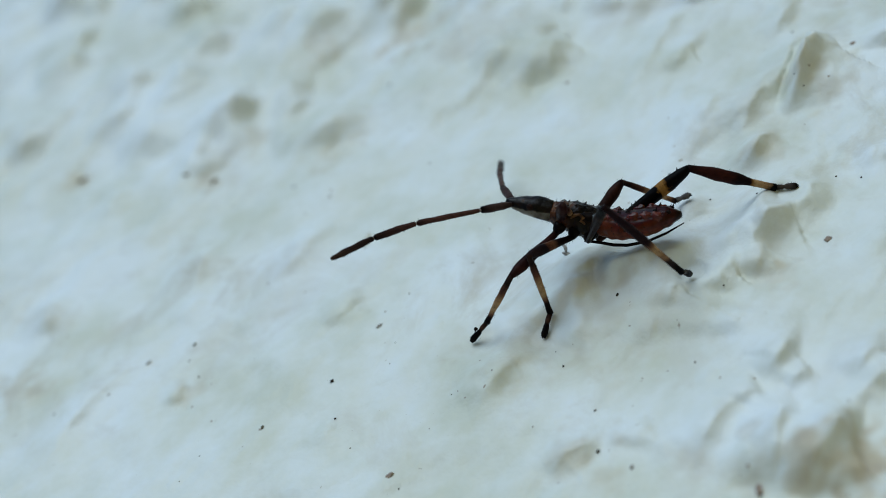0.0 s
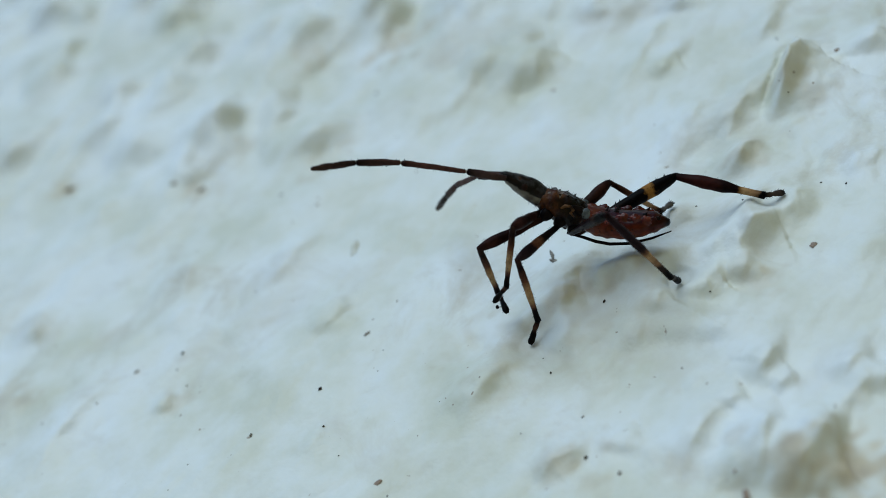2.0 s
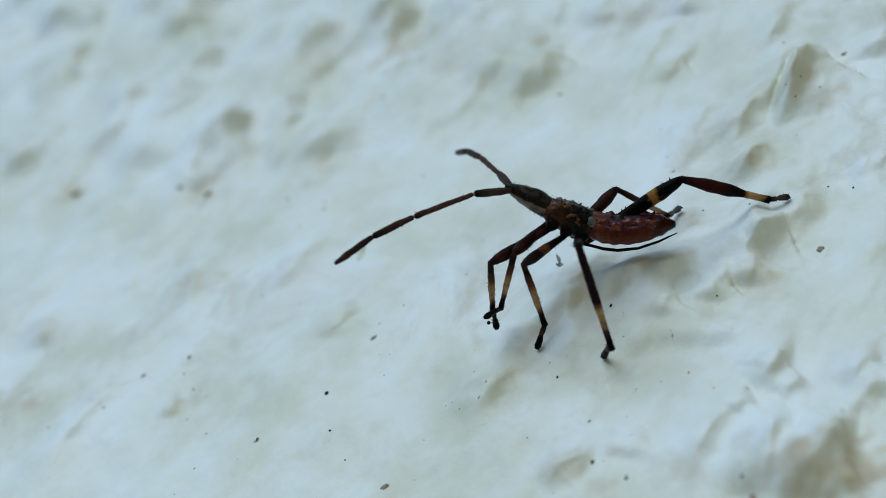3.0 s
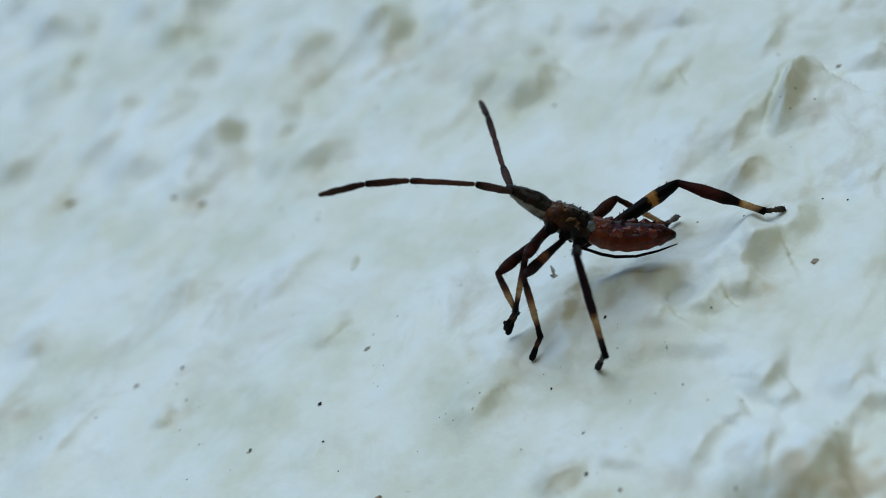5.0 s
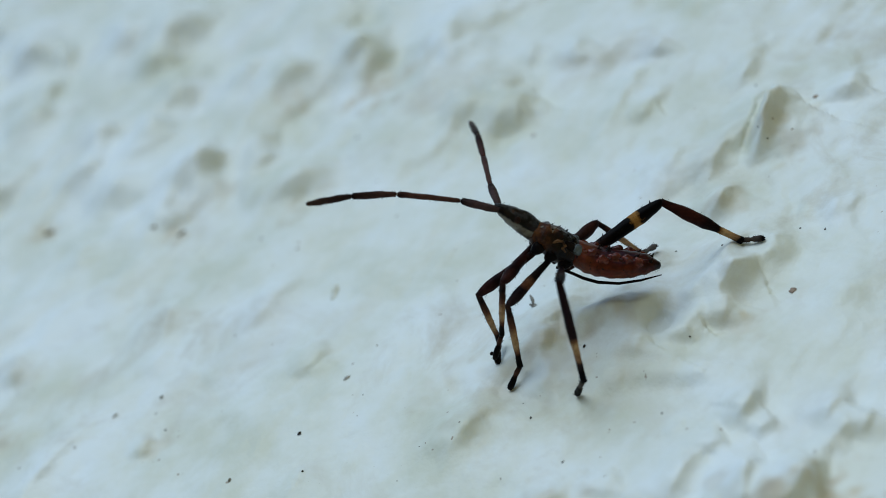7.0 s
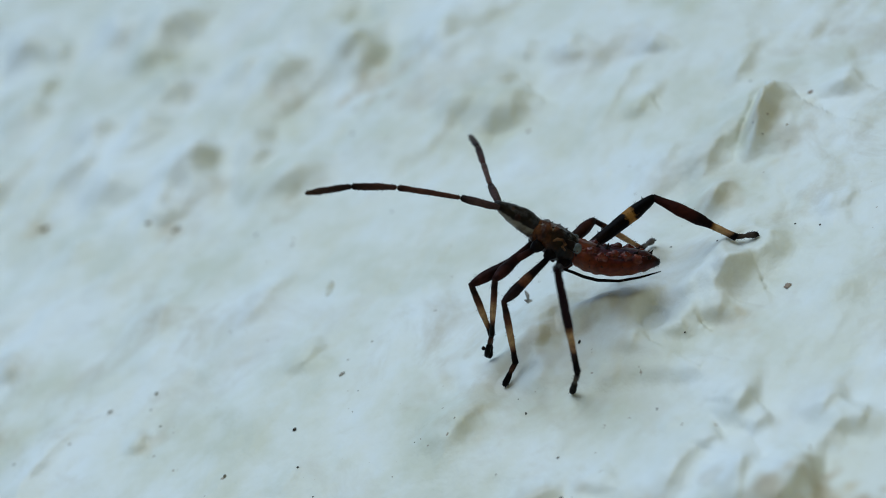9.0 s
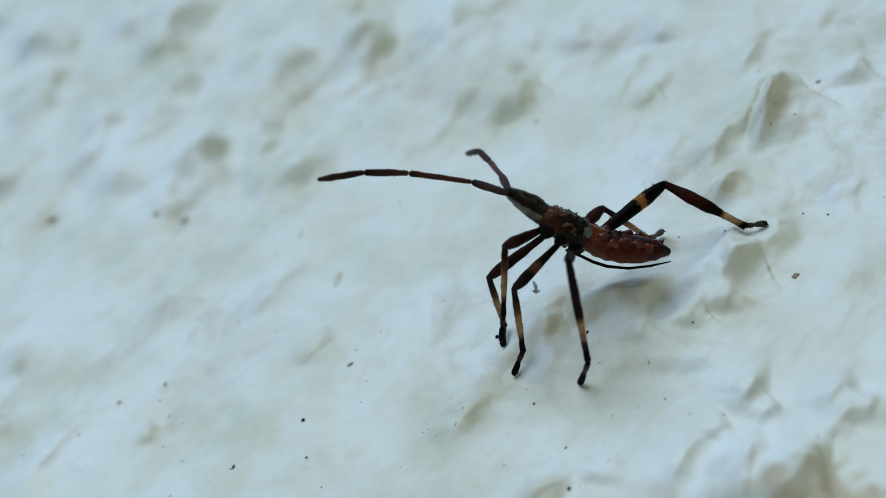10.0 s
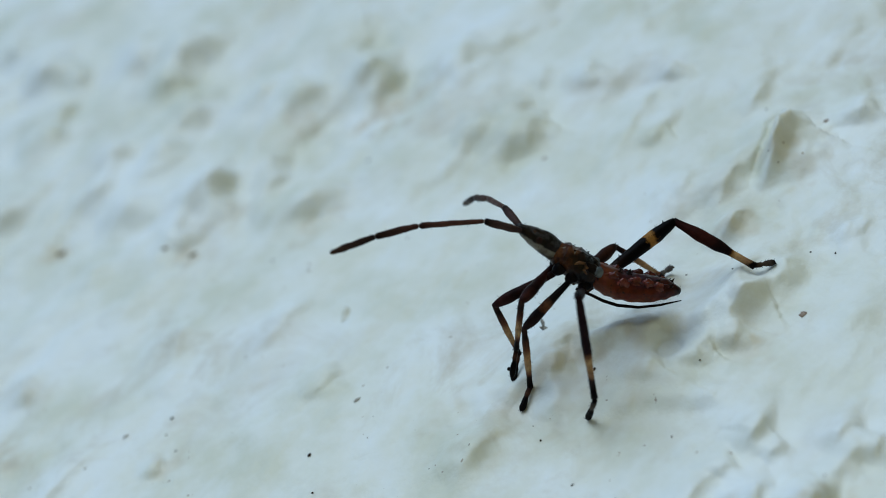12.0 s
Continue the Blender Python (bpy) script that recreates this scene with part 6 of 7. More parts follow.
    walk(near_hind[2], bones([
        (0, 7.35, -10.09, 1.38, 7.82, -9.16, 0.18),
        (0.17, 7.40, -9.99, 1.25, 7.85, -9.04, 0.05),
        (0.33, 7.45, -9.89, 1.12, 7.89, -8.93, -0.06),
        (0.5, 7.50, -9.81, 1.06, 7.93, -8.84, -0.13),
        (0.65, 7.54, -9.75, 1.15, 7.96, -8.81, -0.06),
        (0.8, 7.56, -9.73, 1.25, 7.98, -8.81, 0.02),
        (0.9, 7.54, -9.84, 1.21, 7.95, -8.90, -0.00),
        (1, 7.50, -9.97, 1.17, 7.90, -9.00, -0.03),
        (1.1, 7.44, -10.03, 1.20, 7.85, -9.07, 0.00),
        (1.2, 7.41, -10.06, 1.25, 7.82, -9.11, 0.04),
        (1.35, 7.44, -10.03, 1.25, 7.85, -9.08, 0.04),
        (1.5, 7.47, -10.00, 1.25, 7.88, -9.05, 0.04),
        (1.67, 7.47, -10.00, 1.28, 7.88, -9.07, 0.06),
        (1.83, 7.46, -10.01, 1.31, 7.88, -9.10, 0.08),
        (2, 7.47, -10.04, 1.33, 7.89, -9.15, 0.09),
        (2.17, 7.47, -10.04, 1.33, 7.89, -9.15, 0.09),
        (2.33, 7.47, -10.04, 1.33, 7.89, -9.15, 0.09),
        (2.5, 5.97, -14.00, 6.69, 6.19, -13.05, 5.44),
        (2.6, 3.78, -14.28, 5.17, 3.50, -13.46, 3.83),
        (2.8, 4.13, -11.34, 1.27, 3.79, -10.49, 0.08),
        (3, 4.13, -11.34, 1.27, 3.79, -10.49, 0.08),
        (5, 4.18, -11.28, 1.27, 3.79, -10.47, 0.08),
        (5.5, 4.19, -11.29, 1.26, 3.79, -10.46, 0.08),
        (7, 4.22, -11.14, 1.29, 3.86, -10.32, 0.08),
        (9, 4.23, -11.10, 1.36, 3.81, -10.44, 0.08),
        (9.5, 4.25, -11.19, 1.33, 3.77, -10.51, 0.08),
        (10, 4.32, -11.11, 1.33, 3.79, -10.48, 0.08),
        (10.5, 4.29, -11.21, 1.32, 3.81, -10.52, 0.08),
        (11, 4.26, -11.24, 1.31, 3.74, -10.55, 0.08),
        (11.5, 4.33, -11.14, 1.32, 3.83, -10.45, 0.08),
        (12, 4.30, -11.14, 1.32, 3.87, -10.40, 0.08),
    ]))
    walk(far_hind[0], bones([
        (0, 5.53, -6.22, 1.43, 9.72, -6.65, 2.76),
        (0.17, 5.54, -6.22, 1.43, 9.89, -6.02, 2.11),
        (0.33, 5.54, -6.22, 1.42, 9.87, -5.39, 1.41),
        (0.5, 5.54, -6.23, 1.41, 9.80, -5.13, 1.10),
        (0.65, 5.48, -6.19, 1.49, 9.87, -6.19, 1.93),
        (0.8, 5.40, -6.14, 1.59, 9.50, -7.28, 2.76),
        (0.9, 5.35, -6.11, 1.65, 9.72, -6.48, 2.10),
        (1, 5.32, -6.09, 1.71, 9.70, -5.65, 1.41),
        (1.1, 5.33, -6.09, 1.80, 9.72, -6.42, 2.03),
        (1.2, 5.34, -6.10, 1.89, 9.49, -7.31, 2.78),
        (1.35, 5.35, -6.11, 2.07, 9.54, -7.23, 2.88),
        (1.5, 5.37, -6.12, 2.20, 9.63, -7.02, 2.89),
        (1.67, 5.42, -6.15, 2.19, 9.78, -6.61, 2.63),
        (1.83, 5.47, -6.18, 2.19, 9.88, -6.14, 2.27),
        (2, 5.49, -6.19, 2.17, 9.89, -5.87, 2.08),
        (2.17, 5.47, -6.18, 2.14, 9.87, -6.01, 2.19),
        (2.33, 5.41, -6.14, 2.11, 9.81, -6.30, 2.44),
        (2.5, 5.36, -6.11, 2.09, 9.70, -6.60, 2.71),
        (2.6, 5.33, -6.10, 2.15, 9.62, -6.79, 2.92),
        (2.8, 5.40, -6.14, 2.02, 9.63, -6.93, 3.00),
        (3, 5.46, -6.18, 1.93, 9.66, -7.00, 3.02),
        (5, 5.71, -6.32, 2.26, 10.08, -5.74, 2.36),
        (5.5, 5.80, -6.38, 2.36, 10.18, -6.01, 2.68),
        (7, 5.92, -6.45, 2.56, 10.29, -6.33, 3.13),
        (9, 5.98, -6.49, 2.41, 10.31, -5.73, 2.75),
        (9.5, 6.05, -6.53, 2.47, 10.39, -5.90, 2.90),
        (10, 6.21, -6.63, 2.64, 10.50, -5.61, 2.75),
        (10.5, 6.21, -6.63, 2.63, 10.53, -5.72, 2.82),
        (11, 6.24, -6.65, 2.59, 10.50, -5.47, 2.62),
        (11.5, 6.17, -6.60, 2.58, 10.50, -5.87, 2.95),
        (12, 6.23, -6.64, 2.56, 10.55, -5.81, 2.86),
    ]))
    walk(far_hind[1], bones([
        (0, 9.72, -6.65, 2.76, 12.35, -7.51, 0.65),
        (0.17, 9.89, -6.02, 2.11, 12.54, -7.62, 0.50),
        (0.33, 9.87, -5.39, 1.41, 12.44, -7.59, 0.56),
        (0.5, 9.80, -5.13, 1.10, 12.32, -7.49, 0.59),
        (0.65, 9.87, -6.19, 1.93, 12.70, -7.73, 0.58),
        (0.8, 9.50, -7.28, 2.76, 12.42, -7.66, 0.90),
        (0.9, 9.72, -6.48, 2.10, 12.63, -7.89, 0.78),
        (1, 9.70, -5.65, 1.41, 12.34, -7.86, 0.87),
        (1.1, 9.72, -6.42, 2.03, 12.56, -7.95, 0.70),
        (1.2, 9.49, -7.31, 2.78, 12.31, -7.77, 0.77),
        (1.35, 9.54, -7.23, 2.88, 12.31, -7.93, 0.88),
        (1.5, 9.63, -7.02, 2.89, 12.34, -8.08, 0.97),
        (1.67, 9.78, -6.61, 2.63, 12.42, -8.12, 0.92),
        (1.83, 9.88, -6.14, 2.27, 12.41, -8.12, 0.93),
        (2, 9.89, -5.87, 2.08, 12.35, -8.07, 0.94),
        (2.17, 9.87, -6.01, 2.19, 12.38, -8.07, 0.91),
        (2.33, 9.81, -6.30, 2.44, 12.39, -8.04, 0.88),
        (2.5, 9.70, -6.60, 2.71, 12.33, -7.98, 0.89),
        (2.6, 9.62, -6.79, 2.92, 12.22, -7.93, 0.90),
        (2.8, 9.63, -6.93, 3.00, 12.24, -7.96, 0.93),
        (3, 9.66, -7.00, 3.02, 12.27, -8.00, 0.94),
        (5, 10.08, -5.74, 2.36, 12.33, -7.96, 0.90),
        (5.5, 10.18, -6.01, 2.68, 12.37, -8.10, 0.95),
        (7, 10.29, -6.33, 3.13, 12.38, -7.64, 0.66),
        (9, 10.31, -5.73, 2.75, 12.29, -7.83, 0.79),
        (9.5, 10.39, -5.90, 2.90, 12.34, -7.98, 0.89),
        (10, 10.50, -5.61, 2.75, 12.34, -7.87, 0.84),
        (10.5, 10.53, -5.72, 2.82, 12.44, -7.63, 0.62),
        (11, 10.50, -5.47, 2.62, 12.32, -7.73, 0.70),
        (11.5, 10.50, -5.87, 2.95, 12.32, -7.98, 0.86),
        (12, 10.55, -5.81, 2.86, 12.34, -8.05, 0.87),
    ]))
    walk(far_hind[2], bones([
        (0, 12.35, -7.51, 0.65, 13.14, -7.89, 0.50),
        (0.17, 12.54, -7.62, 0.50, 13.28, -8.11, 0.61),
        (0.33, 12.44, -7.59, 0.56, 13.12, -8.16, 0.68),
        (0.5, 12.32, -7.49, 0.59, 12.96, -8.09, 0.70),
        (0.65, 12.70, -7.73, 0.58, 13.46, -8.17, 0.70),
        (0.8, 12.42, -7.66, 0.90, 13.23, -7.81, 0.55),
        (0.9, 12.63, -7.89, 0.78, 13.45, -7.88, 0.45),
        (1, 12.34, -7.86, 0.87, 13.16, -7.99, 0.55),
        (1.1, 12.56, -7.95, 0.70, 13.41, -8.09, 0.47),
        (1.2, 12.31, -7.77, 0.77, 13.11, -8.07, 0.55),
        (1.35, 12.31, -7.93, 0.88, 13.13, -8.05, 0.56),
        (1.5, 12.34, -8.08, 0.97, 13.13, -8.03, 0.57),
        (1.67, 12.42, -8.12, 0.92, 13.21, -8.01, 0.53),
        (1.83, 12.41, -8.12, 0.93, 13.20, -8.01, 0.54),
        (2, 12.35, -8.07, 0.94, 13.15, -8.01, 0.55),
        (2.17, 12.38, -8.07, 0.91, 13.18, -8.00, 0.53),
        (2.33, 12.39, -8.04, 0.88, 13.19, -8.00, 0.51),
        (2.5, 12.33, -7.98, 0.89, 13.14, -7.99, 0.53),
        (2.6, 12.22, -7.93, 0.90, 13.04, -7.94, 0.55),
        (2.8, 12.24, -7.96, 0.93, 13.05, -7.97, 0.57),
        (3, 12.27, -8.00, 0.94, 13.08, -8.00, 0.58),
        (5, 12.33, -7.96, 0.90, 13.13, -7.96, 0.51),
        (5.5, 12.37, -8.10, 0.95, 13.17, -8.05, 0.55),
        (7, 12.38, -7.64, 0.66, 13.16, -8.06, 0.56),
        (9, 12.29, -7.83, 0.79, 13.12, -8.04, 0.55),
        (9.5, 12.34, -7.98, 0.89, 13.16, -8.03, 0.55),
        (10, 12.34, -7.87, 0.84, 13.17, -8.02, 0.55),
        (10.5, 12.44, -7.63, 0.62, 13.21, -8.08, 0.60),
        (11, 12.32, -7.73, 0.70, 13.14, -8.05, 0.55),
        (11.5, 12.32, -7.98, 0.86, 13.15, -8.06, 0.55),
        (12, 12.34, -8.05, 0.87, 13.17, -8.07, 0.55),
    ]))
    walk(near_antenna[0], bones([
        (0, 3.13, -4.99, 3.97, 1.92, -5.56, 4.82),
        (0.17, 3.12, -4.99, 3.98, 1.83, -5.54, 4.70),
        (0.33, 3.12, -4.98, 3.98, 1.75, -5.51, 4.58),
        (0.5, 3.12, -4.98, 3.99, 1.72, -5.49, 4.52),
        (0.65, 3.19, -5.03, 4.22, 1.83, -5.57, 4.82),
        (0.8, 3.32, -5.10, 4.53, 2.04, -5.63, 5.29),
        (0.9, 3.42, -5.16, 4.71, 2.19, -5.54, 5.63),
        (1, 3.53, -5.23, 4.88, 2.35, -5.37, 5.92),
        (1.1, 3.59, -5.27, 5.01, 2.39, -5.15, 6.03),
        (1.2, 3.64, -5.30, 5.12, 2.44, -4.99, 6.10),
        (1.35, 3.74, -5.36, 5.34, 2.61, -5.12, 6.42),
        (1.5, 3.82, -5.40, 5.50, 2.76, -5.25, 6.66),
        (1.67, 3.88, -5.44, 5.50, 2.76, -5.20, 6.59),
        (1.83, 3.93, -5.47, 5.50, 2.73, -5.11, 6.46),
        (2, 3.95, -5.48, 5.50, 2.70, -5.05, 6.37),
        (2.17, 3.94, -5.47, 5.48, 2.67, -5.09, 6.35),
        (2.33, 3.90, -5.45, 5.45, 2.64, -5.16, 6.35),
        (2.5, 3.85, -5.42, 5.42, 2.58, -5.26, 6.35),
        (2.6, 3.73, -5.35, 5.42, 2.48, -5.43, 6.39),
        (2.8, 3.73, -5.35, 5.26, 2.42, -5.51, 6.12),
        (3, 3.76, -5.36, 5.15, 2.39, -5.53, 5.94),
        (5, 4.11, -5.58, 5.56, 2.97, -5.58, 6.66),
        (5.5, 4.28, -5.68, 5.72, 3.07, -5.48, 6.72),
        (6, 4.38, -5.74, 5.81, 3.16, -5.28, 6.72),
        (6.5, 4.47, -5.79, 5.90, 3.20, -5.13, 6.66),
        (7, 4.57, -5.85, 5.99, 3.43, -4.96, 6.63),
        (9, 4.71, -5.94, 5.87, 3.56, -5.16, 6.62),
        (9.5, 4.73, -5.95, 5.92, 3.68, -5.11, 6.74),
        (10, 4.82, -6.00, 6.06, 3.81, -4.94, 6.64),
        (10.5, 4.85, -6.02, 6.04, 3.88, -4.92, 6.62),
        (11, 4.82, -6.01, 5.99, 3.89, -6.05, 7.27),
        (11.5, 4.92, -6.06, 6.04, 3.85, -5.81, 7.18),
        (12, 4.96, -6.09, 6.02, 3.83, -5.95, 7.11),
    ]))
    walk(near_antenna[1], bones([
        (0, 1.92, -5.56, 4.82, -0.45, -5.47, 5.61),
        (0.17, 1.83, -5.54, 4.70, -0.53, -5.68, 5.52),
        (0.33, 1.75, -5.51, 4.58, -0.58, -5.89, 5.40),
        (0.5, 1.72, -5.49, 4.52, -0.58, -6.09, 5.34),
        (0.65, 1.83, -5.57, 4.82, -0.44, -6.28, 5.60),
        (0.8, 2.04, -5.63, 5.29, -0.23, -6.38, 6.06),
        (0.9, 2.19, -5.54, 5.63, -0.13, -5.84, 6.52),
        (1, 2.35, -5.37, 5.92, 0.07, -5.18, 6.95),
        (1.1, 2.39, -5.15, 6.03, 0.20, -4.89, 7.23),
        (1.2, 2.44, -4.99, 6.10, 0.34, -4.77, 7.45),
        (1.35, 2.61, -5.12, 6.42, 0.56, -4.82, 7.84),
        (1.5, 2.76, -5.25, 6.66, 0.73, -4.88, 8.08),
        (1.67, 2.76, -5.20, 6.59, 0.74, -4.74, 8.00),
        (1.83, 2.73, -5.11, 6.46, 0.71, -4.54, 7.85),
        (2, 2.70, -5.05, 6.37, 0.68, -4.44, 7.72),
        (2.17, 2.67, -5.09, 6.35, 0.60, -4.58, 7.67),
        (2.33, 2.64, -5.16, 6.35, 0.51, -4.85, 7.64),
        (2.5, 2.58, -5.26, 6.35, 0.39, -5.16, 7.57),
        (2.6, 2.48, -5.43, 6.39, 0.18, -5.47, 7.38),
        (2.8, 2.42, -5.51, 6.12, 0.05, -5.79, 6.90),
        (3, 2.39, -5.53, 5.94, 0.01, -5.95, 6.60),
        (5, 2.97, -5.58, 6.66, 0.87, -5.31, 7.99),
        (5.5, 3.07, -5.48, 6.72, 0.94, -5.21, 8.01),
        (6, 3.16, -5.28, 6.72, 1.09, -5.01, 8.11),
        (6.5, 3.20, -5.13, 6.66, 1.20, -4.91, 8.09),
        (7, 3.43, -4.96, 6.63, 1.41, -4.77, 8.11),
        (9, 3.56, -5.16, 6.62, 1.62, -4.91, 8.20),
        (9.5, 3.68, -5.11, 6.74, 1.75, -4.86, 8.33),
        (10, 3.81, -4.94, 6.64, 1.84, -4.71, 8.18),
        (10.5, 3.88, -4.92, 6.62, 1.91, -4.69, 8.16),
        (11, 3.89, -6.05, 7.27, 1.73, -5.10, 8.10),
        (11.5, 3.85, -5.81, 7.18, 1.73, -5.78, 8.51),
        (12, 3.83, -5.95, 7.11, 1.58, -5.84, 8.21),
    ]))
    walk(near_antenna[2], bones([
        (0, -0.45, -5.47, 5.61, -2.13, -5.74, 6.12),
        (0.17, -0.53, -5.68, 5.52, -2.25, -5.92, 5.86),
        (0.33, -0.58, -5.89, 5.40, -2.33, -6.09, 5.59),
        (0.5, -0.58, -6.09, 5.34, -2.34, -6.23, 5.43),
        (0.65, -0.44, -6.28, 5.60, -2.20, -6.30, 5.47),
        (0.8, -0.23, -6.38, 6.06, -1.98, -6.31, 5.80),
        (0.9, -0.13, -5.84, 6.52, -1.89, -5.93, 6.68),
        (1, 0.07, -5.18, 6.95, -1.54, -5.44, 7.63),
        (1.1, 0.20, -4.89, 7.23, -1.34, -5.13, 8.06),
        (1.2, 0.34, -4.77, 7.45, -1.21, -4.87, 8.30),
        (1.35, 0.56, -4.82, 7.84, -1.01, -4.34, 8.48),
        (1.5, 0.73, -4.88, 8.08, -0.76, -4.02, 8.50),
        (1.67, 0.74, -4.74, 8.00, -0.80, -4.08, 8.59),
        (1.83, 0.71, -4.54, 7.85, -0.83, -4.26, 8.67),
        (2, 0.68, -4.44, 7.72, -0.81, -4.45, 8.67),
        (2.17, 0.60, -4.58, 7.67, -0.93, -4.62, 8.55),
        (2.33, 0.51, -4.85, 7.64, -1.10, -4.80, 8.37),
        (2.5, 0.39, -5.16, 7.57, -1.29, -5.03, 8.11),
        (2.6, 0.18, -5.47, 7.38, -1.56, -5.42, 7.70),
        (2.8, 0.05, -5.79, 6.90, -1.69, -5.98, 7.18),
        (3, 0.01, -5.95, 6.60, -1.70, -6.28, 6.91),
        (5, 0.87, -5.31, 7.99, -0.66, -5.45, 8.87),
        (5.5, 0.94, -5.21, 8.01, -0.66, -5.17, 8.77),
        (6, 1.09, -5.01, 8.11, -0.45, -4.98, 8.89),
        (6.5, 1.20, -4.91, 8.09, -0.32, -4.87, 8.91),
        (7, 1.41, -4.77, 8.11, -0.14, -4.74, 8.95),
        (9, 1.62, -4.91, 8.20, 0.13, -4.86, 9.14),
        (9.5, 1.75, -4.86, 8.33, 0.28, -4.90, 9.31),
        (10, 1.84, -4.71, 8.18, 0.36, -4.74, 9.15),
        (10.5, 1.91, -4.69, 8.16, 0.45, -4.81, 9.14),
        (11, 1.73, -5.10, 8.10, 0.17, -5.23, 8.93),
        (11.5, 1.73, -5.78, 8.51, 0.16, -5.90, 9.31),
        (12, 1.58, -5.84, 8.21, -0.04, -6.13, 8.86),
    ]))
    walk(near_antenna[3], bones([
        (0, -2.13, -5.74, 6.12, -3.76, -6.62, 6.78),
        (0.17, -2.25, -5.92, 5.86, -3.82, -6.92, 6.51),
        (0.33, -2.33, -6.09, 5.59, -3.83, -7.19, 6.23),
        (0.5, -2.34, -6.23, 5.43, -3.80, -7.39, 6.04),
        (0.65, -2.20, -6.30, 5.47, -3.64, -7.51, 6.08),
        (0.8, -1.98, -6.31, 5.80, -3.41, -7.54, 6.35),
        (0.9, -1.89, -5.93, 6.68, -3.36, -7.05, 7.38),
        (1, -1.54, -5.44, 7.63, -3.12, -6.29, 8.45),
        (1.1, -1.34, -5.13, 8.06, -2.90, -5.88, 9.00),
        (1.2, -1.21, -4.87, 8.30, -2.73, -5.58, 9.33),
        (1.35, -1.01, -4.34, 8.48, -2.45, -5.11, 9.58),
        (1.5, -0.76, -4.02, 8.50, -2.19, -4.78, 9.63),
        (1.67, -0.80, -4.08, 8.59, -2.21, -4.86, 9.72),
        (1.83, -0.83, -4.26, 8.67, -2.26, -5.02, 9.78),
        (2, -0.81, -4.45, 8.67, -2.29, -5.18, 9.76),
        (2.17, -0.93, -4.62, 8.55, -2.42, -5.37, 9.59),
        (2.33, -1.10, -4.80, 8.37, -2.62, -5.60, 9.33),
        (2.5, -1.29, -5.03, 8.11, -2.83, -5.89, 8.99),
        (2.6, -1.56, -5.42, 7.70, -3.11, -6.37, 8.46),
        (2.8, -1.69, -5.98, 7.18, -3.24, -7.03, 7.77),
        (3, -1.70, -6.28, 6.91, -3.27, -7.37, 7.39),
        (5, -0.66, -5.45, 8.87, -2.23, -6.19, 9.81),
        (5.5, -0.66, -5.17, 8.77, -2.15, -5.96, 9.78),
        (6, -0.45, -4.98, 8.89, -1.95, -5.77, 9.89),
        (6.5, -0.32, -4.87, 8.91, -1.85, -5.63, 9.94),
        (7, -0.14, -4.74, 8.95, -1.64, -5.49, 9.98),
        (9, 0.13, -4.86, 9.14, -1.39, -5.55, 10.19),
        (9.5, 0.28, -4.90, 9.31, -1.18, -5.60, 10.42),
        (10, 0.36, -4.74, 9.15, -1.18, -5.40, 10.18),
        (10.5, 0.45, -4.81, 9.14, -1.05, -5.54, 10.20),
        (11, 0.17, -5.23, 8.93, -1.39, -6.00, 9.84),
        (11.5, 0.16, -5.90, 9.31, -1.42, -6.65, 10.23),
        (12, -0.04, -6.13, 8.86, -1.66, -6.94, 9.63),
    ]))
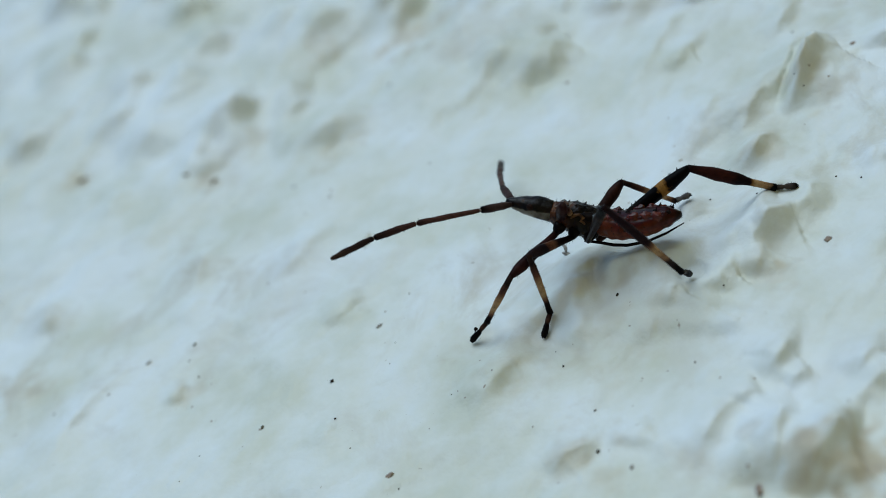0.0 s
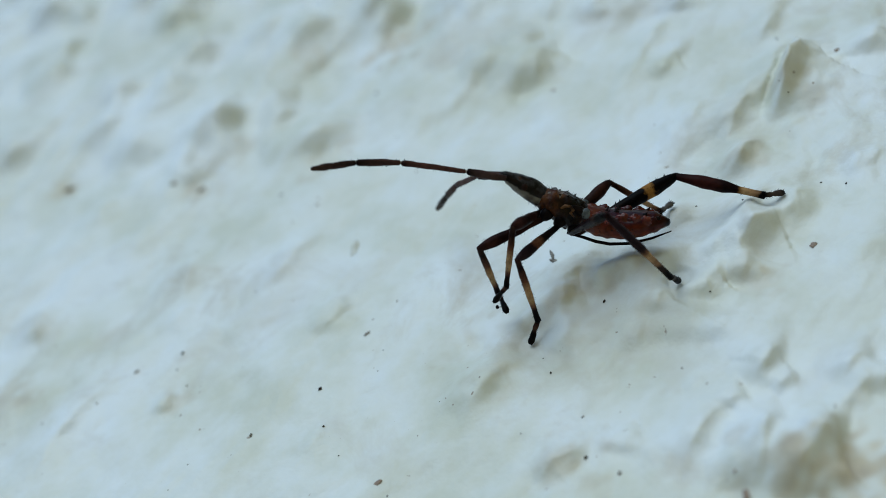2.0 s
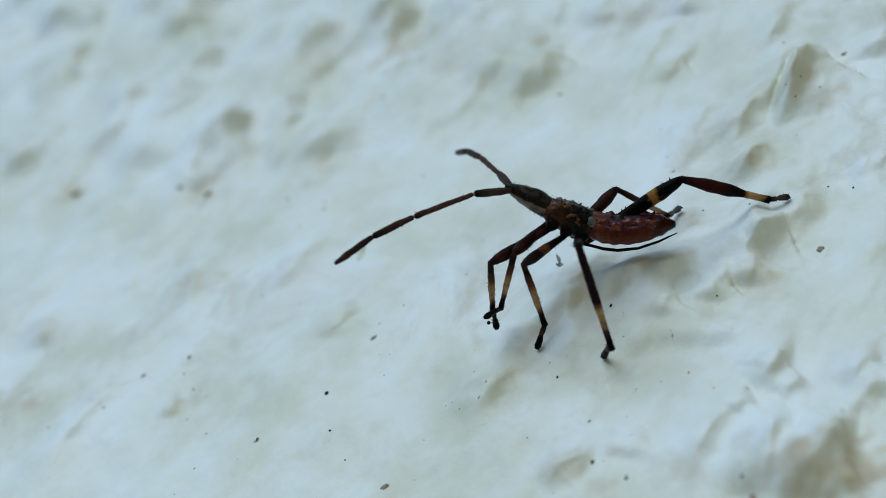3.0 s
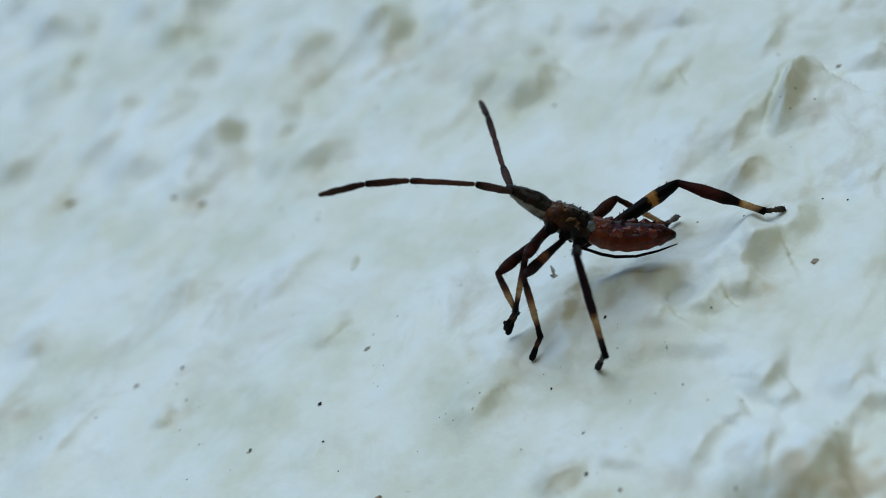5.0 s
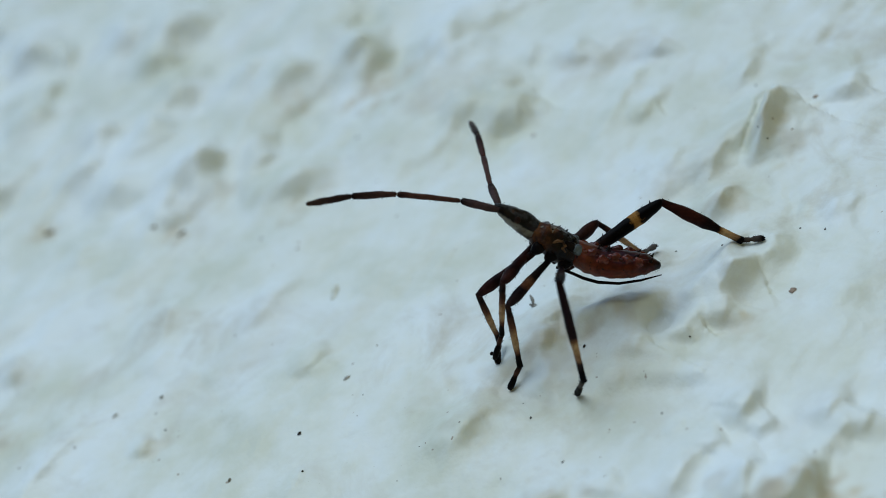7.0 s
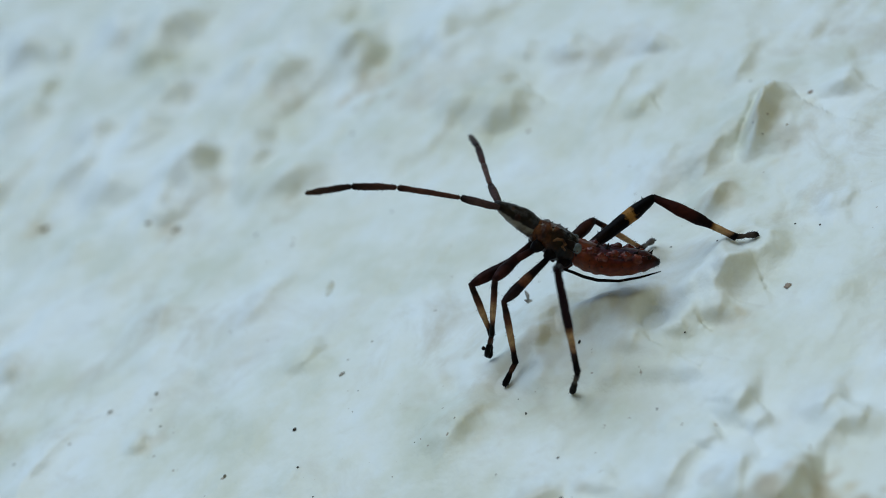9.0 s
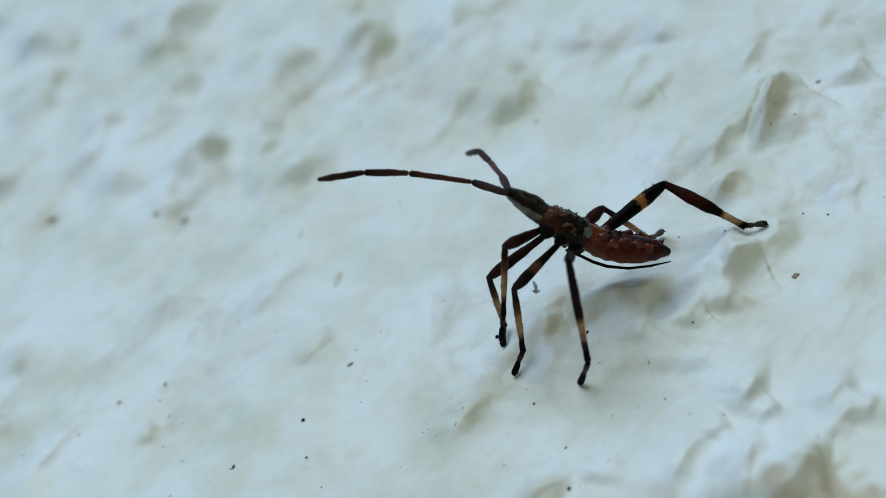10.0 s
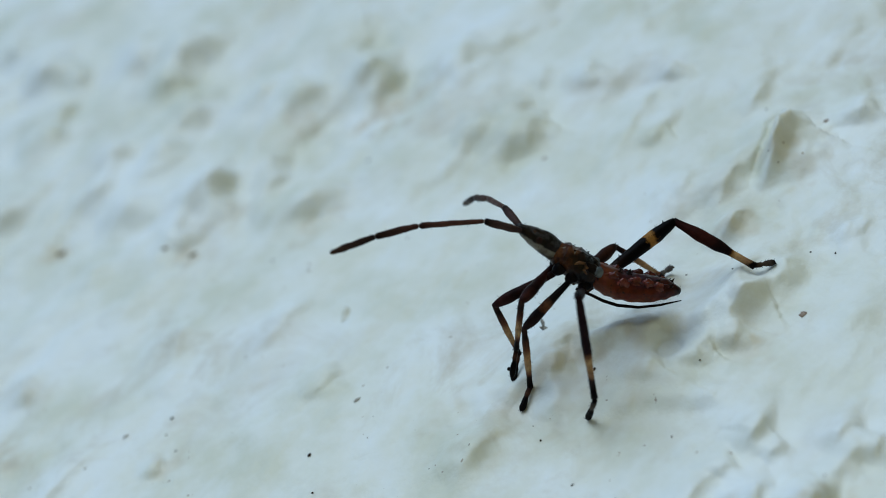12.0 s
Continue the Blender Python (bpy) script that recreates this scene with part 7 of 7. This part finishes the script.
    walk(far_antenna[0], bones([
        (0, 3.26, -4.61, 3.80, 3.23, -3.06, 3.51),
        (0.17, 3.24, -4.59, 3.81, 3.25, -3.05, 3.52),
        (0.33, 3.23, -4.58, 3.82, 3.27, -3.04, 3.53),
        (0.5, 3.22, -4.58, 3.84, 3.31, -3.03, 3.56),
        (0.65, 3.29, -4.62, 4.08, 3.38, -3.08, 3.78),
        (0.8, 3.41, -4.69, 4.39, 3.47, -3.15, 4.10),
        (0.9, 3.51, -4.75, 4.58, 3.50, -3.19, 4.38),
        (1, 3.61, -4.82, 4.75, 3.51, -3.25, 4.63),
        (1.1, 3.67, -4.85, 4.88, 3.40, -3.32, 4.69),
        (1.2, 3.73, -4.89, 5.00, 3.28, -3.41, 4.71),
        (1.35, 3.82, -4.94, 5.21, 3.23, -3.55, 4.76),
        (1.5, 3.90, -4.99, 5.37, 3.21, -3.68, 4.83),
        (1.67, 3.96, -5.03, 5.38, 3.15, -3.75, 4.93),
        (1.83, 4.00, -5.05, 5.38, 3.09, -3.82, 5.04),
        (2, 4.02, -5.06, 5.38, 3.07, -3.84, 5.12),
        (2.17, 4.01, -5.06, 5.36, 3.17, -3.75, 5.15),
        (2.33, 3.98, -5.04, 5.33, 3.34, -3.61, 5.16),
        (2.5, 3.93, -5.01, 5.30, 3.51, -3.49, 5.17),
        (2.6, 3.81, -4.93, 5.29, 3.49, -3.40, 5.14),
        (2.8, 3.81, -4.94, 5.13, 3.63, -3.39, 4.89),
        (3, 3.84, -4.95, 5.03, 3.76, -3.41, 4.74),
        (5, 4.18, -5.16, 5.44, 4.37, -3.60, 5.40),
        (5.5, 4.35, -5.26, 5.61, 4.59, -3.71, 5.57),
        (6, 4.45, -5.32, 5.70, 4.61, -3.70, 5.77),
        (6.5, 4.54, -5.37, 5.79, 4.65, -3.76, 5.85),
        (7, 4.64, -5.43, 5.88, 4.82, -3.87, 5.89),
        (9, 4.78, -5.52, 5.75, 4.92, -3.95, 5.66),
        (9.5, 4.80, -5.53, 5.81, 4.98, -3.97, 5.80),
        (10, 4.89, -5.58, 5.95, 5.03, -4.05, 5.62),
        (10.5, 4.93, -5.61, 5.92, 4.77, -4.04, 5.86),
        (11, 4.89, -5.59, 5.88, 4.68, -4.04, 5.71),
        (11.5, 4.99, -5.64, 5.93, 4.79, -4.08, 5.82),
        (12, 5.03, -5.67, 5.90, 4.91, -4.10, 6.02),
    ]))
    walk(far_antenna[1], bones([
        (0, 3.23, -3.06, 3.51, 3.50, -0.79, 2.59),
        (0.17, 3.25, -3.05, 3.52, 3.71, -0.78, 2.68),
        (0.33, 3.27, -3.04, 3.53, 3.91, -0.78, 2.77),
        (0.5, 3.31, -3.03, 3.56, 4.02, -0.78, 2.87),
        (0.65, 3.38, -3.08, 3.78, 3.83, -0.80, 2.94),
        (0.8, 3.47, -3.15, 4.10, 3.53, -0.90, 3.09),
        (0.9, 3.50, -3.19, 4.38, 3.46, -0.95, 3.37),
        (1, 3.51, -3.25, 4.63, 3.35, -1.01, 3.61),
        (1.1, 3.40, -3.32, 4.69, 2.99, -1.16, 3.56),
        (1.2, 3.28, -3.41, 4.71, 2.64, -1.37, 3.47),
        (1.35, 3.23, -3.55, 4.76, 2.39, -1.76, 3.30),
        (1.5, 3.21, -3.68, 4.83, 2.28, -2.06, 3.22),
        (1.67, 3.15, -3.75, 4.93, 2.28, -2.05, 3.37),
        (1.83, 3.09, -3.82, 5.04, 2.28, -1.98, 3.61),
        (2, 3.07, -3.84, 5.12, 2.29, -1.87, 3.86),
        (2.17, 3.17, -3.75, 5.15, 2.44, -1.65, 4.07),
        (2.33, 3.34, -3.61, 5.16, 2.66, -1.40, 4.30),
        (2.5, 3.51, -3.49, 5.17, 2.90, -1.20, 4.51),
        (2.6, 3.49, -3.40, 5.14, 3.00, -1.07, 4.51),
        (2.8, 3.63, -3.39, 4.89, 3.31, -1.02, 4.32),
        (3, 3.76, -3.41, 4.74, 3.55, -1.01, 4.20),
        (5, 4.37, -3.60, 5.40, 4.74, -1.18, 5.11),
        (5.5, 4.59, -3.71, 5.57, 4.90, -1.29, 5.21),
        (6, 4.61, -3.70, 5.77, 4.98, -1.28, 5.43),
        (6.5, 4.65, -3.76, 5.85, 5.08, -1.31, 5.58),
        (7, 4.82, -3.87, 5.89, 5.26, -1.46, 5.58),
        (9, 4.92, -3.95, 5.66, 5.24, -1.58, 5.08),
        (9.5, 4.98, -3.97, 5.80, 5.34, -1.60, 5.20),
        (10, 5.03, -4.05, 5.62, 5.07, -1.70, 4.87),
        (10.5, 4.77, -4.04, 5.86, 4.25, -1.84, 4.88),
        (11, 4.68, -4.04, 5.71, 3.94, -2.08, 4.41),
        (11.5, 4.79, -4.08, 5.82, 4.07, -2.01, 4.71),
        (12, 4.91, -4.10, 6.02, 4.69, -1.80, 5.18),
    ]))
    walk(far_antenna[2], bones([
        (0, 3.50, -0.79, 2.59, 3.79, 0.77, 1.83),
        (0.17, 3.71, -0.78, 2.68, 4.22, 0.75, 1.99),
        (0.33, 3.91, -0.78, 2.77, 4.64, 0.70, 2.17),
        (0.5, 4.02, -0.78, 2.87, 4.83, 0.67, 2.32),
        (0.65, 3.83, -0.80, 2.94, 4.33, 0.77, 2.37),
        (0.8, 3.53, -0.90, 3.09, 3.55, 0.74, 2.46),
        (0.9, 3.46, -0.95, 3.37, 3.37, 0.62, 2.58),
        (1, 3.35, -1.01, 3.61, 3.17, 0.44, 2.65),
        (1.1, 2.99, -1.16, 3.56, 2.62, 0.19, 2.50),
        (1.2, 2.64, -1.37, 3.47, 2.10, -0.15, 2.33),
        (1.35, 2.39, -1.76, 3.30, 1.76, -0.67, 2.08),
        (1.5, 2.28, -2.06, 3.22, 1.63, -1.05, 1.95),
        (1.67, 2.28, -2.05, 3.37, 1.63, -0.99, 2.13),
        (1.83, 2.28, -1.98, 3.61, 1.66, -0.84, 2.43),
        (2, 2.29, -1.87, 3.86, 1.75, -0.62, 2.75),
        (2.17, 2.44, -1.65, 4.07, 1.90, -0.31, 3.08),
        (2.33, 2.66, -1.40, 4.30, 2.12, 0.04, 3.45),
        (2.5, 2.90, -1.20, 4.51, 2.37, 0.32, 3.82),
        (2.6, 3.00, -1.07, 4.51, 2.57, 0.50, 3.85),
        (2.8, 3.31, -1.02, 4.32, 2.96, 0.61, 3.77),
        (3, 3.55, -1.01, 4.20, 3.28, 0.65, 3.71),
        (5, 4.74, -1.18, 5.11, 5.03, 0.55, 5.11),
        (5.5, 4.90, -1.29, 5.21, 5.15, 0.44, 5.37),
        (6, 4.98, -1.28, 5.43, 5.30, 0.52, 5.63),
        (6.5, 5.08, -1.31, 5.58, 5.39, 0.52, 5.79),
        (7, 5.26, -1.46, 5.58, 5.59, 0.26, 5.57),
        (9, 5.24, -1.58, 5.08, 5.50, 0.14, 4.86),
        (9.5, 5.34, -1.60, 5.20, 5.56, 0.11, 4.90),
        (10, 5.07, -1.70, 4.87, 5.01, 0.01, 4.49),
        (10.5, 4.25, -1.84, 4.88, 3.82, -0.44, 3.92),
        (11, 3.94, -2.08, 4.41, 3.21, -0.87, 3.37),
        (11.5, 4.07, -2.01, 4.71, 3.60, -0.65, 3.70),
        (12, 4.69, -1.80, 5.18, 4.34, -0.22, 4.50),
    ]))
    walk(far_antenna[3], bones([
        (0, 3.79, 0.77, 1.83, 3.96, 2.45, 0.85),
        (0.17, 4.22, 0.75, 1.99, 4.65, 2.40, 1.03),
        (0.33, 4.64, 0.70, 2.17, 5.32, 2.28, 1.24),
        (0.5, 4.83, 0.67, 2.32, 5.62, 2.23, 1.42),
        (0.65, 4.33, 0.77, 2.37, 4.82, 2.44, 1.46),
        (0.8, 3.55, 0.74, 2.46, 3.60, 2.46, 1.54),
        (0.9, 3.37, 0.62, 2.58, 3.29, 2.26, 1.52),
        (1, 3.17, 0.44, 2.65, 3.01, 1.95, 1.42),
        (1.1, 2.62, 0.19, 2.50, 2.36, 1.64, 1.22),
        (1.2, 2.10, -0.15, 2.33, 1.75, 1.26, 1.02),
        (1.35, 1.76, -0.67, 2.08, 1.26, 0.56, 0.64),
        (1.5, 1.63, -1.05, 1.95, 1.03, 0.06, 0.45),
        (1.67, 1.63, -0.99, 2.13, 1.05, 0.16, 0.67),
        (1.83, 1.66, -0.84, 2.43, 1.11, 0.42, 1.04),
        (2, 1.75, -0.62, 2.75, 1.22, 0.74, 1.46),
        (2.17, 1.90, -0.31, 3.08, 1.37, 1.14, 1.88),
        (2.33, 2.12, 0.04, 3.45, 1.56, 1.57, 2.37),
        (2.5, 2.37, 0.32, 3.82, 1.78, 1.93, 2.87),
        (2.6, 2.57, 0.50, 3.85, 1.92, 2.11, 2.95),
        (2.8, 2.96, 0.61, 3.77, 2.46, 2.27, 2.87),
        (3, 3.28, 0.65, 3.71, 2.92, 2.35, 2.81),
        (5, 5.03, 0.55, 5.11, 5.19, 2.47, 4.77),
        (5.5, 5.15, 0.44, 5.37, 5.37, 2.36, 5.07),
        (6, 5.30, 0.52, 5.63, 5.40, 2.40, 5.24),
        (6.5, 5.39, 0.52, 5.79, 5.51, 2.40, 5.34),
        (7, 5.59, 0.26, 5.57, 5.73, 2.15, 5.10),
        (9, 5.50, 0.14, 4.86, 5.58, 2.01, 4.30),
        (9.5, 5.56, 0.11, 4.90, 5.63, 1.98, 4.34),
        (10, 5.01, 0.01, 4.49, 4.65, 1.70, 3.58),
        (10.5, 3.82, -0.44, 3.92, 3.44, 1.10, 2.78),
        (11, 3.21, -0.87, 3.37, 2.67, 0.44, 2.03),
        (11.5, 3.60, -0.65, 3.70, 3.14, 0.83, 2.51),
        (12, 4.34, -0.22, 4.50, 3.96, 1.37, 3.42),
    ]))


motions()
